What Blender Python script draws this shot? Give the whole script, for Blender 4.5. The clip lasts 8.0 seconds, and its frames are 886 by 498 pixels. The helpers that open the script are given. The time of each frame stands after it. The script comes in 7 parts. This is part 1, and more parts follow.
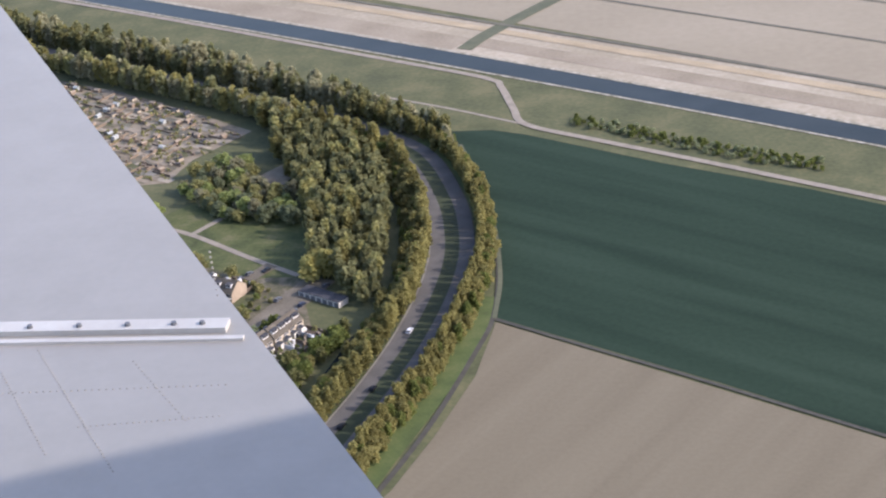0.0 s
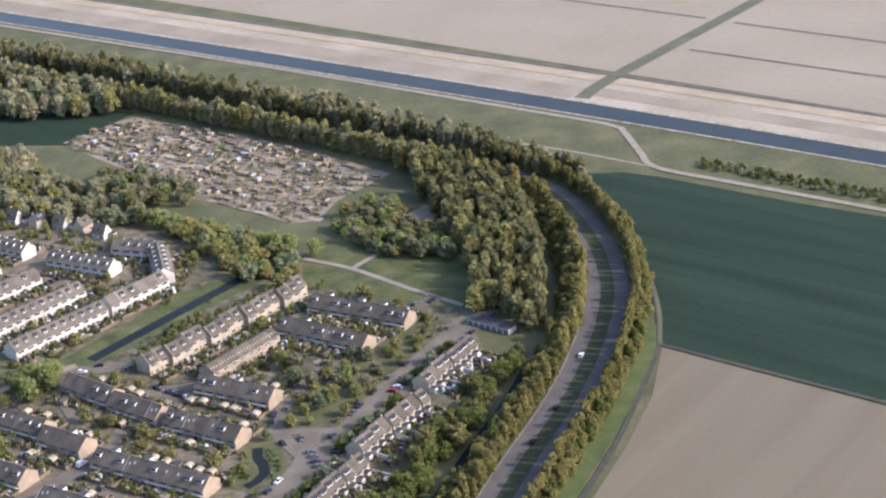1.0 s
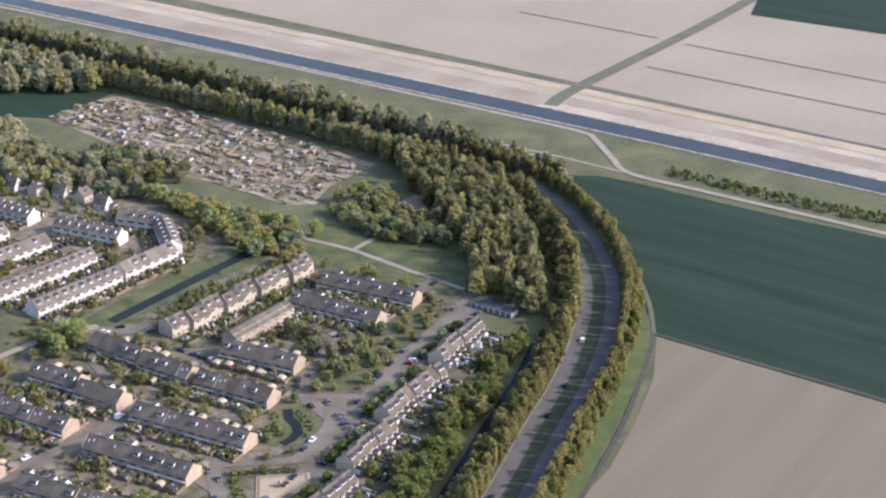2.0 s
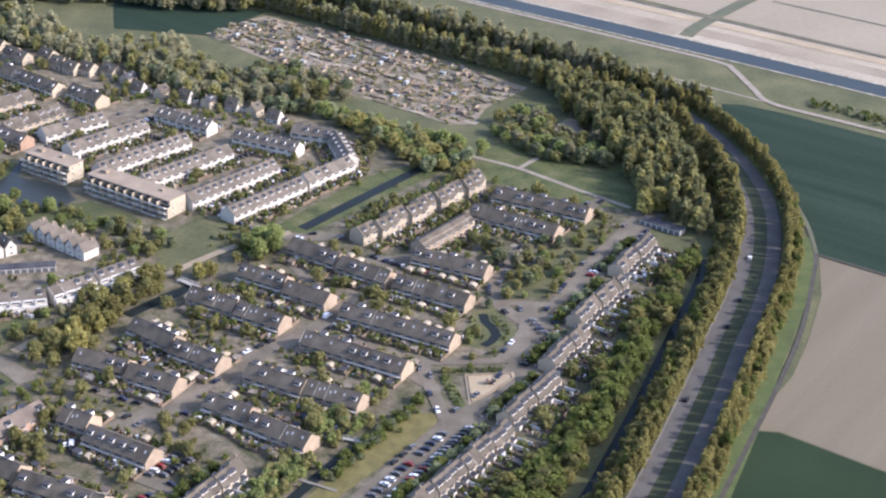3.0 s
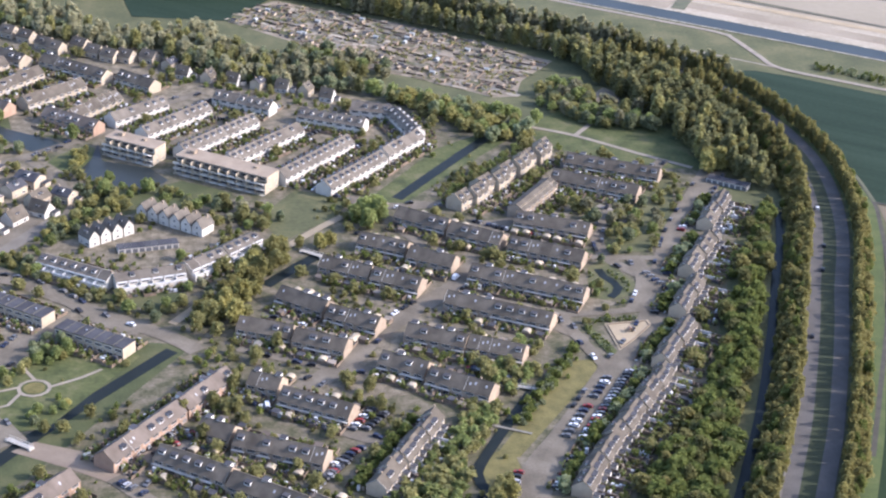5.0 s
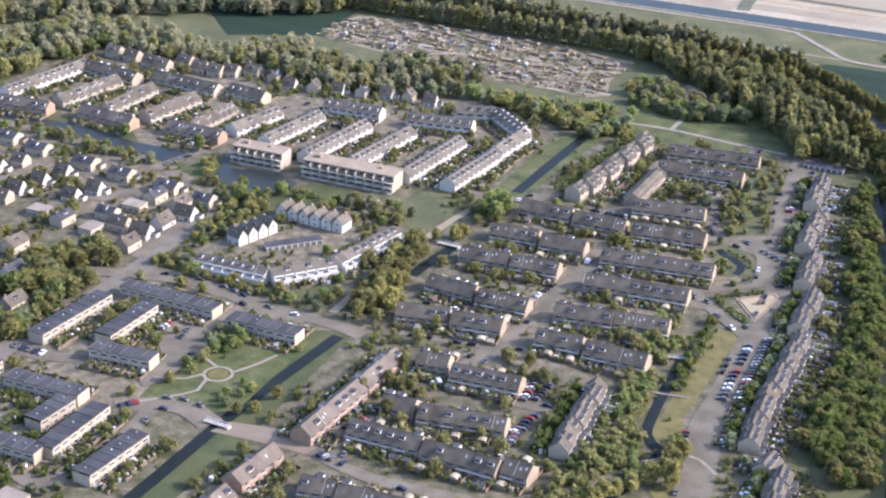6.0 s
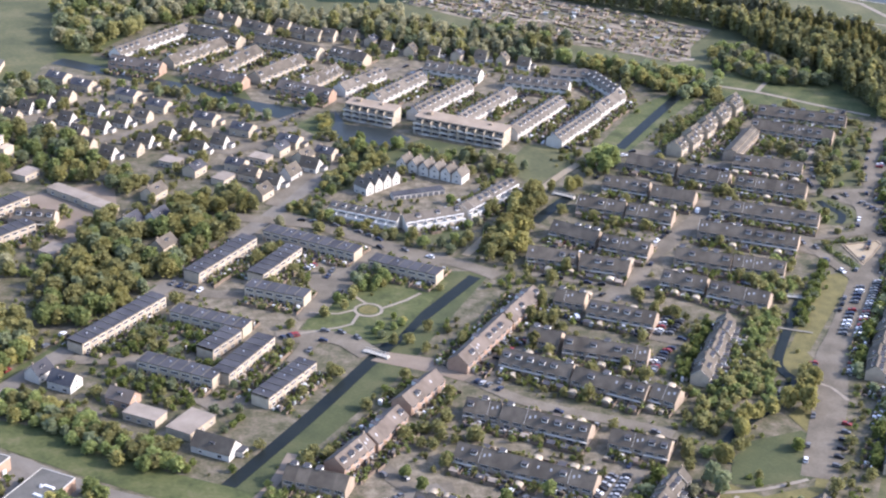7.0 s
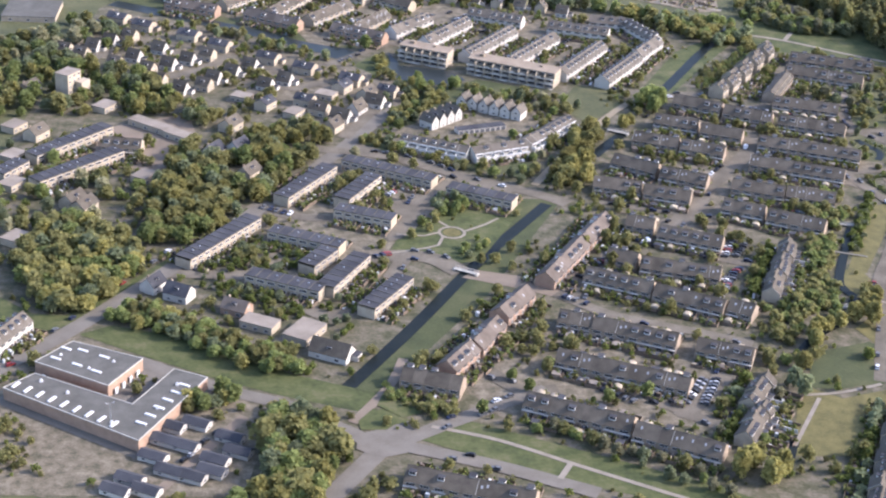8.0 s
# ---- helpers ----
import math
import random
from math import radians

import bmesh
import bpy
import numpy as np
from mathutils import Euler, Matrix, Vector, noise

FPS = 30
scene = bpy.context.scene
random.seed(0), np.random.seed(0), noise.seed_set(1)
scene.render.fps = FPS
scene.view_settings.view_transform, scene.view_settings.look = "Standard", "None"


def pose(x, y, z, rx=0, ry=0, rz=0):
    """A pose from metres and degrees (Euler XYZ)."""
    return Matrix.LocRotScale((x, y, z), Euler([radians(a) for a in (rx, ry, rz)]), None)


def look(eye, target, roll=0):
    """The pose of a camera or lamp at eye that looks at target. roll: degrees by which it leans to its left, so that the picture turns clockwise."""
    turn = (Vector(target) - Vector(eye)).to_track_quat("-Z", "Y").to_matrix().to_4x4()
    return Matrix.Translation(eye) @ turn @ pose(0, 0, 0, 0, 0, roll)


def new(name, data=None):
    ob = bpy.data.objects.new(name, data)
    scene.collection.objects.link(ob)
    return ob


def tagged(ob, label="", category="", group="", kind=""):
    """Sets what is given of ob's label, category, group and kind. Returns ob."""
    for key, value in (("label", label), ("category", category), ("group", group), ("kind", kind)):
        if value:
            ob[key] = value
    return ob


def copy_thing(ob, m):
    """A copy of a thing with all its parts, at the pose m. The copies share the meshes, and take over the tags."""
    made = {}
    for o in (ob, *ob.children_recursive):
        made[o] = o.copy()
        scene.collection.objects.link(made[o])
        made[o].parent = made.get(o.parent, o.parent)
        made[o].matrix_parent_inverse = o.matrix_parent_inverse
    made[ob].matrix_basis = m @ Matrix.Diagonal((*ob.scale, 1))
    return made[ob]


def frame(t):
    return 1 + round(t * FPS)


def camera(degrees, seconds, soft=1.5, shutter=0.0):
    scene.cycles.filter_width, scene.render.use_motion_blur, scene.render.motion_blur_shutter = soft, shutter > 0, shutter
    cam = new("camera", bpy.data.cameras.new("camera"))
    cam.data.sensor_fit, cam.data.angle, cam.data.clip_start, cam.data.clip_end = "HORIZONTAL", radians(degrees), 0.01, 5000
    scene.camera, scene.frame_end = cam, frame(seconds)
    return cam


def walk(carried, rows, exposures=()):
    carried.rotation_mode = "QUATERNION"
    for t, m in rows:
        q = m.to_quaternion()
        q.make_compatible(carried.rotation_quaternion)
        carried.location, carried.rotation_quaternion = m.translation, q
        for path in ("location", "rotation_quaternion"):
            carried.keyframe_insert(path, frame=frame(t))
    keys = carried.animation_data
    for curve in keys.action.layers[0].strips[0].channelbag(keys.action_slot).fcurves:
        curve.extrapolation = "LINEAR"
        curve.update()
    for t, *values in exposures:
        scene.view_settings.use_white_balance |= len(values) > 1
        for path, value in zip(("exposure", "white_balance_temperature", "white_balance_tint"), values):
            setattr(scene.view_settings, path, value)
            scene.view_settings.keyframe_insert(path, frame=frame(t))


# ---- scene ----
cam = camera(28.00, 8.0, soft=2.15)
walk(cam, [
    (0.0, look((115.89, 62.11, 126.57), (64.14, 389.11, -36.90), -5.679)),
    (0.5, look((102.77, 52.52, 128.44), (51.52, 382.19, -29.74), -5.917)),
    (1.0, look((89.41, 42.56, 130.36), (41.09, 376.04, -20.61), -5.233)),
    (1.2, look((84.00, 38.48, 131.15), (35.21, 372.39, -18.71), -4.996)),
    (2.3, look((53.50, 15.01, 135.63), (50.64, 352.72, -13.61), 1.990)),
    (2.5, look((47.82, 10.56, 136.48), (47.00, 347.69, -14.11), 2.185)),
    (3.0, look((33.36, 2.92, 138.77), (17.29, 334.08, -23.72), 1.819)),
    (3.5, look((19.36, 10.49, 134.93), (2.23, 338.61, -33.51), -2.897)),
    (4.0, look((5.67, 3.43, 137.05), (-1.59, 332.78, -29.69), -2.088)),
    (4.2, look((-0.58, 0.05, 137.46), (0.34, 331.41, -25.42), -1.465)),
    (5.3, look((-34.59, -18.48, 139.00), (1.23, 311.67, -22.40), 3.270)),
    (5.5, look((-40.70, -21.84, 139.15), (-5.67, 309.36, -20.25), 2.474)),
    (6.0, look((-55.88, -30.23, 139.35), (-19.42, 302.16, -17.22), 1.148)),
    (6.5, look((-70.91, -38.60, 139.31), (-32.61, 294.22, -15.90), 1.336)),
    (7.0, look((-85.81, -46.96, 139.02), (-43.59, 284.07, -19.01), 1.772)),
    (7.5, look((-100.57, -55.30, 138.48), (-54.68, 273.96, -22.19), 2.139)),
    (8.0, look((-115.18, -63.62, 137.69), (-58.12, 263.26, -24.25), 3.342)),
], exposures=[(0.0, 1.75, 6000, 21), (2.5, 1.88, 5820, 21), (4.0, 1.97, 5790, 21), (5.5, 2.07, 5730, 21), (6.5, 2.12, 5740, 21), (8.0, 1.99, 5820, 21)])

# all sizes below are given in metres of the town and laid out at this one scale
U = 0.36

# ---- world, sun ----
SUN_AZ, SUN_EL = -8.0, 31.0      # towards the sun: degrees from +x towards +y, and above the horizon
world = bpy.data.worlds.new("sky")
scene.world = world
world.use_nodes = True
sky = world.node_tree.nodes.new("ShaderNodeTexSky")
sky.sky_type, sky.sun_disc = "NISHITA", False
sky.sun_elevation, sky.sun_rotation = radians(SUN_EL), radians(90 - SUN_AZ)
sky.dust_density = 2.0
background = world.node_tree.nodes["Background"]
background.inputs["Strength"].default_value = 0.15
world.node_tree.links.new(sky.outputs["Color"], background.inputs["Color"])
sun = new("sun", bpy.data.lights.new("sun", "SUN"))
sun.data.energy, sun.data.angle, sun.data.color = 2.08, radians(0.6), (1.0, 0.94, 0.84)
ca, sa, ce, se = math.cos(radians(SUN_AZ)), math.sin(radians(SUN_AZ)), math.cos(radians(SUN_EL)), math.sin(radians(SUN_EL))
sun.matrix_world = look((ca * ce, sa * ce, se), (0, 0, 0))
scene.view_settings.exposure = 0.0

# ---- materials ----
MATS = {}


def material(key, stops, scale=0.5, rough=0.9, metal=0.0, bump=0.0, detail=4.0, fine=None, per_object=0.0, spec=0.3, streak=None):
    """A surface of two or more colours mixed by a coarse and a fine noise, scale in waves per metre of the town."""
    m = bpy.data.materials.new(key)
    m.use_nodes = True
    t = m.node_tree
    n, l = t.nodes, t.links
    b = n["Principled BSDF"]
    b.inputs["Roughness"].default_value, b.inputs["Metallic"].default_value = rough, metal
    b.inputs["Specular IOR Level"].default_value = spec
    geo = n.new("ShaderNodeNewGeometry")
    big = n.new("ShaderNodeTexNoise")
    big.inputs["Scale"].default_value, big.inputs["Detail"].default_value = scale / U, detail
    l.new(geo.outputs["Position"], big.inputs["Vector"])
    if streak is not None:
        turn = n.new("ShaderNodeMapping")
        turn.inputs["Rotation"].default_value = (0, 0, radians(-streak))
        squeeze = n.new("ShaderNodeMapping")
        squeeze.inputs["Scale"].default_value = (1, 14, 1)
        l.new(geo.outputs["Position"], turn.inputs["Vector"])
        l.new(turn.outputs["Vector"], squeeze.inputs["Vector"])
        l.new(squeeze.outputs["Vector"], big.inputs["Vector"])
    small = n.new("ShaderNodeTexNoise")
    small.inputs["Scale"].default_value, small.inputs["Detail"].default_value = (fine or scale * 9) / U, 3
    l.new(geo.outputs["Position"], small.inputs["Vector"])
    add = n.new("ShaderNodeMath")
    add.operation = "MULTIPLY_ADD"
    l.new(small.outputs["Fac"], add.inputs[0])
    add.inputs[1].default_value = 0.45
    l.new(big.outputs["Fac"], add.inputs[2])
    ramp = n.new("ShaderNodeValToRGB")
    ramp.color_ramp.elements[0].position, ramp.color_ramp.elements[1].position = 0.5, 0.95
    ramp.color_ramp.elements[0].color, ramp.color_ramp.elements[1].color = (*stops[0], 1), (*stops[-1], 1)
    for k, c in enumerate(stops[1:-1]):
        e = ramp.color_ramp.elements.new(0.5 + 0.45 * (k + 1) / (len(stops) - 1))
        e.color = (*c, 1)
    l.new(add.outputs[0], ramp.inputs[0])
    out = ramp.outputs["Color"]
    if per_object:
        info = n.new("ShaderNodeObjectInfo")
        hsv = n.new("ShaderNodeHueSaturation")
        span = n.new("ShaderNodeMapRange")
        l.new(info.outputs["Random"], span.inputs["Value"])
        span.inputs["To Min"].default_value, span.inputs["To Max"].default_value = 1 - per_object, 1 + per_object
        l.new(span.outputs["Result"], hsv.inputs["Value"])
        l.new(out, hsv.inputs["Color"])
        out = hsv.outputs["Color"]
    l.new(out, b.inputs["Base Color"])
    if bump:
        bn = n.new("ShaderNodeBump")
        bn.inputs["Strength"].default_value, bn.inputs["Distance"].default_value = bump, 0.2 * U
        l.new(small.outputs["Fac"], bn.inputs["Height"])
        l.new(bn.outputs["Normal"], b.inputs["Normal"])
    MATS[key] = m
    return m


def leaf_material(key, dark, light, per_object=0.25):
    """Foliage: colour varies from leaf to leaf and from tree to tree, with some light passing through."""
    m = bpy.data.materials.new(key)
    m.use_nodes = True
    n, l = m.node_tree.nodes, m.node_tree.links
    b = n["Principled BSDF"]
    geo = n.new("ShaderNodeNewGeometry")
    ramp = n.new("ShaderNodeValToRGB")
    ramp.color_ramp.elements[0].color, ramp.color_ramp.elements[1].color = (*dark, 1), (*light, 1)
    patch = n.new("ShaderNodeTexNoise")
    patch.inputs["Scale"].default_value = 0.12 / U
    l.new(geo.outputs["Position"], patch.inputs["Vector"])
    add = n.new("ShaderNodeMath")
    add.operation = "MULTIPLY_ADD"
    l.new(geo.outputs["Random Per Island"], add.inputs[0])
    add.inputs[1].default_value = 0.35
    l.new(patch.outputs["Fac"], add.inputs[2])
    sub = n.new("ShaderNodeMath")
    sub.operation = "SUBTRACT"
    sub.inputs[1].default_value = 0.15
    l.new(add.outputs[0], sub.inputs[0])
    l.new(sub.outputs[0], ramp.inputs[0])
    info = n.new("ShaderNodeObjectInfo")
    hsv = n.new("ShaderNodeHueSaturation")
    span = n.new("ShaderNodeMapRange")
    l.new(info.outputs["Random"], span.inputs["Value"])
    span.inputs["To Min"].default_value, span.inputs["To Max"].default_value = 1 - per_object, 1 + per_object
    l.new(span.outputs["Result"], hsv.inputs["Value"])
    l.new(ramp.outputs["Color"], hsv.inputs["Color"])
    l.new(hsv.outputs["Color"], b.inputs["Base Color"])
    b.inputs["Roughness"].default_value, b.inputs["Specular IOR Level"].default_value = 0.85, 0.15
    thin = n.new("ShaderNodeBsdfTranslucent")
    l.new(hsv.outputs["Color"], thin.inputs["Color"])
    mix = n.new("ShaderNodeMixShader")
    mix.inputs[0].default_value = 0.6
    l.new(b.outputs["BSDF"], mix.inputs[1])
    l.new(thin.outputs["BSDF"], mix.inputs[2])
    l.new(mix.outputs["Shader"], n["Material Output"].inputs["Surface"])
    MATS[key] = m
    return m


material("grass", [(0.039, 0.042, 0.015), (0.058, 0.059, 0.022), (0.084, 0.077, 0.033)], 0.05, bump=0.4, fine=0.4)
material("lawn", [(0.025, 0.032, 0.0075), (0.04, 0.048, 0.012), (0.058, 0.062, 0.018), (0.082, 0.077, 0.033)], 0.09, bump=0.4, fine=0.5)
material("verge", [(0.026, 0.032, 0.009), (0.04, 0.046, 0.014), (0.06, 0.058, 0.021)], 0.06, bump=0.3, fine=0.8)
material("crop", [(0.0095, 0.0185, 0.0105), (0.0135, 0.0245, 0.0142), (0.018, 0.0305, 0.0185)], 0.006, bump=0.2, fine=0.4, spec=0.1, streak=-32)
material("soil", [(0.094, 0.0755, 0.046), (0.105, 0.0855, 0.053), (0.116, 0.095, 0.06)], 0.005, bump=0.2, fine=0.5, streak=60)
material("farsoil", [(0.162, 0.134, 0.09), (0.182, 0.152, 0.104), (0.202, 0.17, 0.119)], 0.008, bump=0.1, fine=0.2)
material("sand", [(0.17, 0.14, 0.094), (0.215, 0.18, 0.125), (0.27, 0.23, 0.168)], 0.02, fine=0.3)
material("mud", [(0.14, 0.112, 0.074), (0.175, 0.142, 0.098), (0.205, 0.17, 0.12)], 0.03, fine=0.5)
material("fringe", [(0.1, 0.09, 0.055), (0.3, 0.27, 0.21)], 0.25, fine=1.5)
material("palesand", [(0.2, 0.155, 0.092), (0.26, 0.205, 0.128)], 0.06, fine=0.8, bump=0.2)
material("gravel", [(0.14, 0.118, 0.088), (0.2, 0.17, 0.13)], 0.2, fine=2)
material("ditch", [(0.06, 0.055, 0.04), (0.1, 0.09, 0.06)], 0.1)
material("ditchgrass", [(0.05, 0.054, 0.03), (0.08, 0.08, 0.045)], 0.1)
material("track", [(0.1, 0.09, 0.07), (0.16, 0.145, 0.115)], 0.1, fine=1)
material("bare", [(0.1, 0.08, 0.05), (0.14, 0.113, 0.075), (0.17, 0.138, 0.095), (0.2, 0.165, 0.118)], 0.05, bump=0.3, fine=0.3)
material("asphalt", [(0.066, 0.0605, 0.053), (0.095, 0.0875, 0.077)], 0.1, fine=1.5, spec=0.1)
material("paleasphalt", [(0.1, 0.0875, 0.069), (0.136, 0.12, 0.097)], 0.1, fine=1.5, spec=0.1)
material("street", [(0.078, 0.066, 0.048), (0.106, 0.09, 0.066), (0.136, 0.116, 0.087)], 0.08, fine=1.2, bump=0.1, spec=0.1)
material("redpaving", [(0.118, 0.09, 0.062), (0.16, 0.124, 0.088)], 0.08, fine=1.2)
material("urban", [(0.03, 0.033, 0.012), (0.055, 0.05, 0.023), (0.088, 0.074, 0.046), (0.125, 0.103, 0.07)], 0.16, fine=0.7, bump=0.5)
material("water", [(0.017, 0.021, 0.02), (0.025, 0.029, 0.028)], 0.05, rough=0.35, spec=0.07, bump=0.05)
material("brick", [(0.19, 0.145, 0.1), (0.27, 0.21, 0.148)], 0.3, fine=3, per_object=0.12)
material("orangebrick", [(0.2, 0.13, 0.086), (0.27, 0.18, 0.122)], 0.3, fine=3, per_object=0.1)
material("palebrick", [(0.245, 0.2, 0.138), (0.325, 0.27, 0.192)], 0.3, fine=3, per_object=0.1)
material("whitewall", [(0.33, 0.303, 0.255), (0.42, 0.388, 0.332)], 0.2, fine=2, per_object=0.1)
material("whitepaint", [(0.41, 0.395, 0.365), (0.51, 0.495, 0.465)], 0.5, rough=0.6)
material("brownroof", [(0.054, 0.045, 0.034), (0.092, 0.078, 0.059)], 0.25, fine=3, per_object=0.16, rough=0.8, spec=0.1)
material("greyroof", [(0.075, 0.063, 0.0488), (0.115, 0.099, 0.0782)], 0.25, fine=3, per_object=0.16, rough=0.8, spec=0.1)
material("redroof", [(0.08, 0.064, 0.05), (0.115, 0.094, 0.076)], 0.25, fine=3, per_object=0.16, spec=0.1)
material("felt", [(0.032, 0.032, 0.036), (0.055, 0.054, 0.056)], 0.15, fine=2, per_object=0.15, spec=0.1)
material("palefelt", [(0.145, 0.12, 0.092), (0.205, 0.172, 0.136)], 0.15, fine=2, per_object=0.15, spec=0.1)
material("glass", [(0.014, 0.014, 0.015), (0.028, 0.028, 0.03)], 1, rough=0.3, spec=0.15)
material("timber", [(0.12, 0.085, 0.06), (0.2, 0.15, 0.1)], 0.6, fine=4, per_object=0.3)
material("lightroof", [(0.21, 0.17, 0.115), (0.3, 0.25, 0.175)], 0.6, fine=3, per_object=0.2)
material("bark", [(0.07, 0.055, 0.04), (0.12, 0.095, 0.07)], 1.0)
material("concrete", [(0.26, 0.24, 0.2), (0.36, 0.335, 0.285)], 0.3, fine=2)
material("rubber", [(0.015, 0.015, 0.016), (0.025, 0.025, 0.025)], 1)
material("metal", [(0.4, 0.41, 0.42), (0.5, 0.51, 0.52)], 1, rough=0.45, metal=0.8)
for key, c in dict(carwhite=(0.5, 0.5, 0.49), cargrey=(0.085, 0.086, 0.088), carblack=(0.012, 0.012, 0.013), carblue=(0.018, 0.024, 0.045), carred=(0.16, 0.018, 0.016), carsilver=(0.24, 0.24, 0.24)).items():
    material(key, [tuple(v * 0.94 for v in c), c], 0.5, rough=0.45, spec=0.25)
leaf_material("leaf_brown", (0.148, 0.134, 0.044), (0.238, 0.213, 0.077))
leaf_material("leaf_belt", (0.138, 0.14, 0.06), (0.23, 0.222, 0.1))
leaf_material("leaf_olive", (0.152, 0.149, 0.055), (0.268, 0.246, 0.095))
leaf_material("leaf_green", (0.134, 0.161, 0.051), (0.244, 0.268, 0.093))
leaf_material("leaf_dark", (0.131, 0.156, 0.085), (0.231, 0.244, 0.125))
leaf_material("leaf_yellow", (0.200, 0.187, 0.058), (0.338, 0.301, 0.106))
# paler and greyer than the other leaves: distance haze put into the colour
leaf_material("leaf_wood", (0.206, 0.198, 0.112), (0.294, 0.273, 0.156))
material("aluminium", [(0.205, 0.19, 0.162), (0.225, 0.209, 0.18)], 3.0, rough=0.5, metal=0.1, fine=20)
material("hinge", [(0.3, 0.28, 0.245), (0.36, 0.34, 0.3)], 3.0, rough=0.5, fine=20)
material("plastic", [(0.2, 0.2, 0.18), (0.28, 0.28, 0.25)], 1.0, rough=0.5)
material("warmfelt", [(0.165, 0.128, 0.09), (0.225, 0.18, 0.13)], 0.15, fine=2, spec=0.1)
material("greyfelt", [(0.066, 0.062, 0.052), (0.1, 0.094, 0.08)], 0.15, fine=2, spec=0.1)
material("medianturf", [(0.02, 0.026, 0.01), (0.032, 0.038, 0.015)], 0.1, fine=1)
leaf_material("leaf_bank", (0.075, 0.092, 0.023), (0.155, 0.172, 0.047))
leaf_material("leaf_shade", (0.075, 0.075, 0.026), (0.14, 0.135, 0.05))
material("yards", [(0.048, 0.044, 0.022), (0.085, 0.07, 0.043), (0.12, 0.098, 0.065), (0.16, 0.133, 0.09)], 0.22, fine=1.0, bump=0.3)
material("dirt", [(0.15, 0.118, 0.074), (0.21, 0.168, 0.108)], 0.1, fine=1.0)
material("reed", [(0.058, 0.05, 0.014), (0.086, 0.074, 0.022), (0.112, 0.094, 0.03)], 0.15, fine=1.0, bump=0.6)
material("darkcrop", [(0.012, 0.021, 0.009), (0.017, 0.028, 0.012)], 0.03, fine=0.5, bump=0.2, spec=0.1)
material("furrow", [(0.03, 0.027, 0.02), (0.05, 0.045, 0.033)], 0.2, fine=1.0)
material("lushverge", [(0.03, 0.042, 0.01), (0.046, 0.061, 0.014), (0.066, 0.074, 0.022)], 0.08, fine=0.8, bump=0.3)
material("darkwater", [(0.009, 0.012, 0.012), (0.014, 0.017, 0.015)], 0.05, rough=0.3, spec=0.03, bump=0.05)

# ---- tools ----
class Geo:
    """Faces gathered for one mesh, in metres of the town."""

    def __init__(self):
        self.v, self.f, self.m = [], [], []

    def face(self, pts, mat=0):
        k = len(self.v)
        self.v += [tuple(p) for p in pts]
        self.f.append(tuple(range(k, k + len(pts))))
        self.m.append(mat)

    def solid(self, low, high, mat=0, bottom=True):
        """Between two rings of as many points, closed above and below."""
        n = len(low)
        for i in range(n):
            j = (i + 1) % n
            self.face([low[i], low[j], high[j], high[i]], mat)
        self.face(high, mat)
        if bottom:
            self.face(low[::-1], mat)
        return self

    def box(self, x0, x1, y0, y1, z0, z1, mat=0, inset=0.0):
        i = inset
        return self.solid([(x0, y0, z0), (x1, y0, z0), (x1, y1, z0), (x0, y1, z0)],
                          [(x0 + i, y0 + i, z1), (x1 - i, y0 + i, z1), (x1 - i, y1 - i, z1), (x0 + i, y1 - i, z1)], mat)

    def beam(self, a, b, w, h, mat=0):
        a, b = Vector(a), Vector(b)
        d = (b - a).normalized()
        s = d.cross(Vector((0, 0, 1)))
        s = (s.normalized() if s.length > 1e-4 else Vector((1, 0, 0))) * w / 2
        u = s.cross(d).normalized() * h / 2
        ring = lambda p: [p - s - u, p + s - u, p + s + u, p - s + u]
        return self.solid(ring(a), ring(b), mat)

    def tube(self, a, b, ra, rb, n=6, mat=0):
        a, b = Vector(a), Vector(b)
        q = (b - a).to_track_quat("Z", "Y")
        ring = lambda p, r: [p + q @ Vector((r * math.cos(6.2832 * i / n), r * math.sin(6.2832 * i / n), 0)) for i in range(n)]
        return self.solid(ring(a, ra), ring(b, rb), mat)

    def mesh(self, name, mats):
        me = bpy.data.meshes.new(name)
        me.from_pydata([(x * U, y * U, z * U) for x, y, z in self.v], [], self.f)
        for k in mats:
            me.materials.append(MATS[k])
        me.polygons.foreach_set("material_index", self.m)
        me.update()
        return me


def part(name, geo, mats, parent=None, label=""):
    """One mesh object, under its thing if there is one."""
    ob = new(name, geo.mesh(name, mats.split()))
    if parent:
        ob.parent = parent
    return tagged(ob, label)


def at(x, y, z=0.0, turn=0.0, sx=1.0, sy=1.0, sz=1.0):
    """A pose from metres of the town and degrees."""
    return pose(x * U, y * U, z * U, 0, 0, turn) @ Matrix.Diagonal((sx, sy, sz, 1))


PROTO = {}


def put(key, build, m):
    """Builds a thing the first time and copies it, with its parts, after that."""
    if key not in PROTO:
        PROTO[key] = build()
        PROTO[key].matrix_basis = m
        return PROTO[key]
    ob = PROTO[key]
    keep = ob.matrix_basis.copy()
    ob.matrix_basis = Matrix()
    c = copy_thing(ob, m)
    ob.matrix_basis = keep
    return c


def sheet(name, rings, mat, label, category, kind="structure"):
    """Flat ground faces, each ring of (x, y, z)."""
    g = Geo()
    for r in rings:
        g.face(r)
    return tagged(part(name, g, mat), label, category, kind=kind)


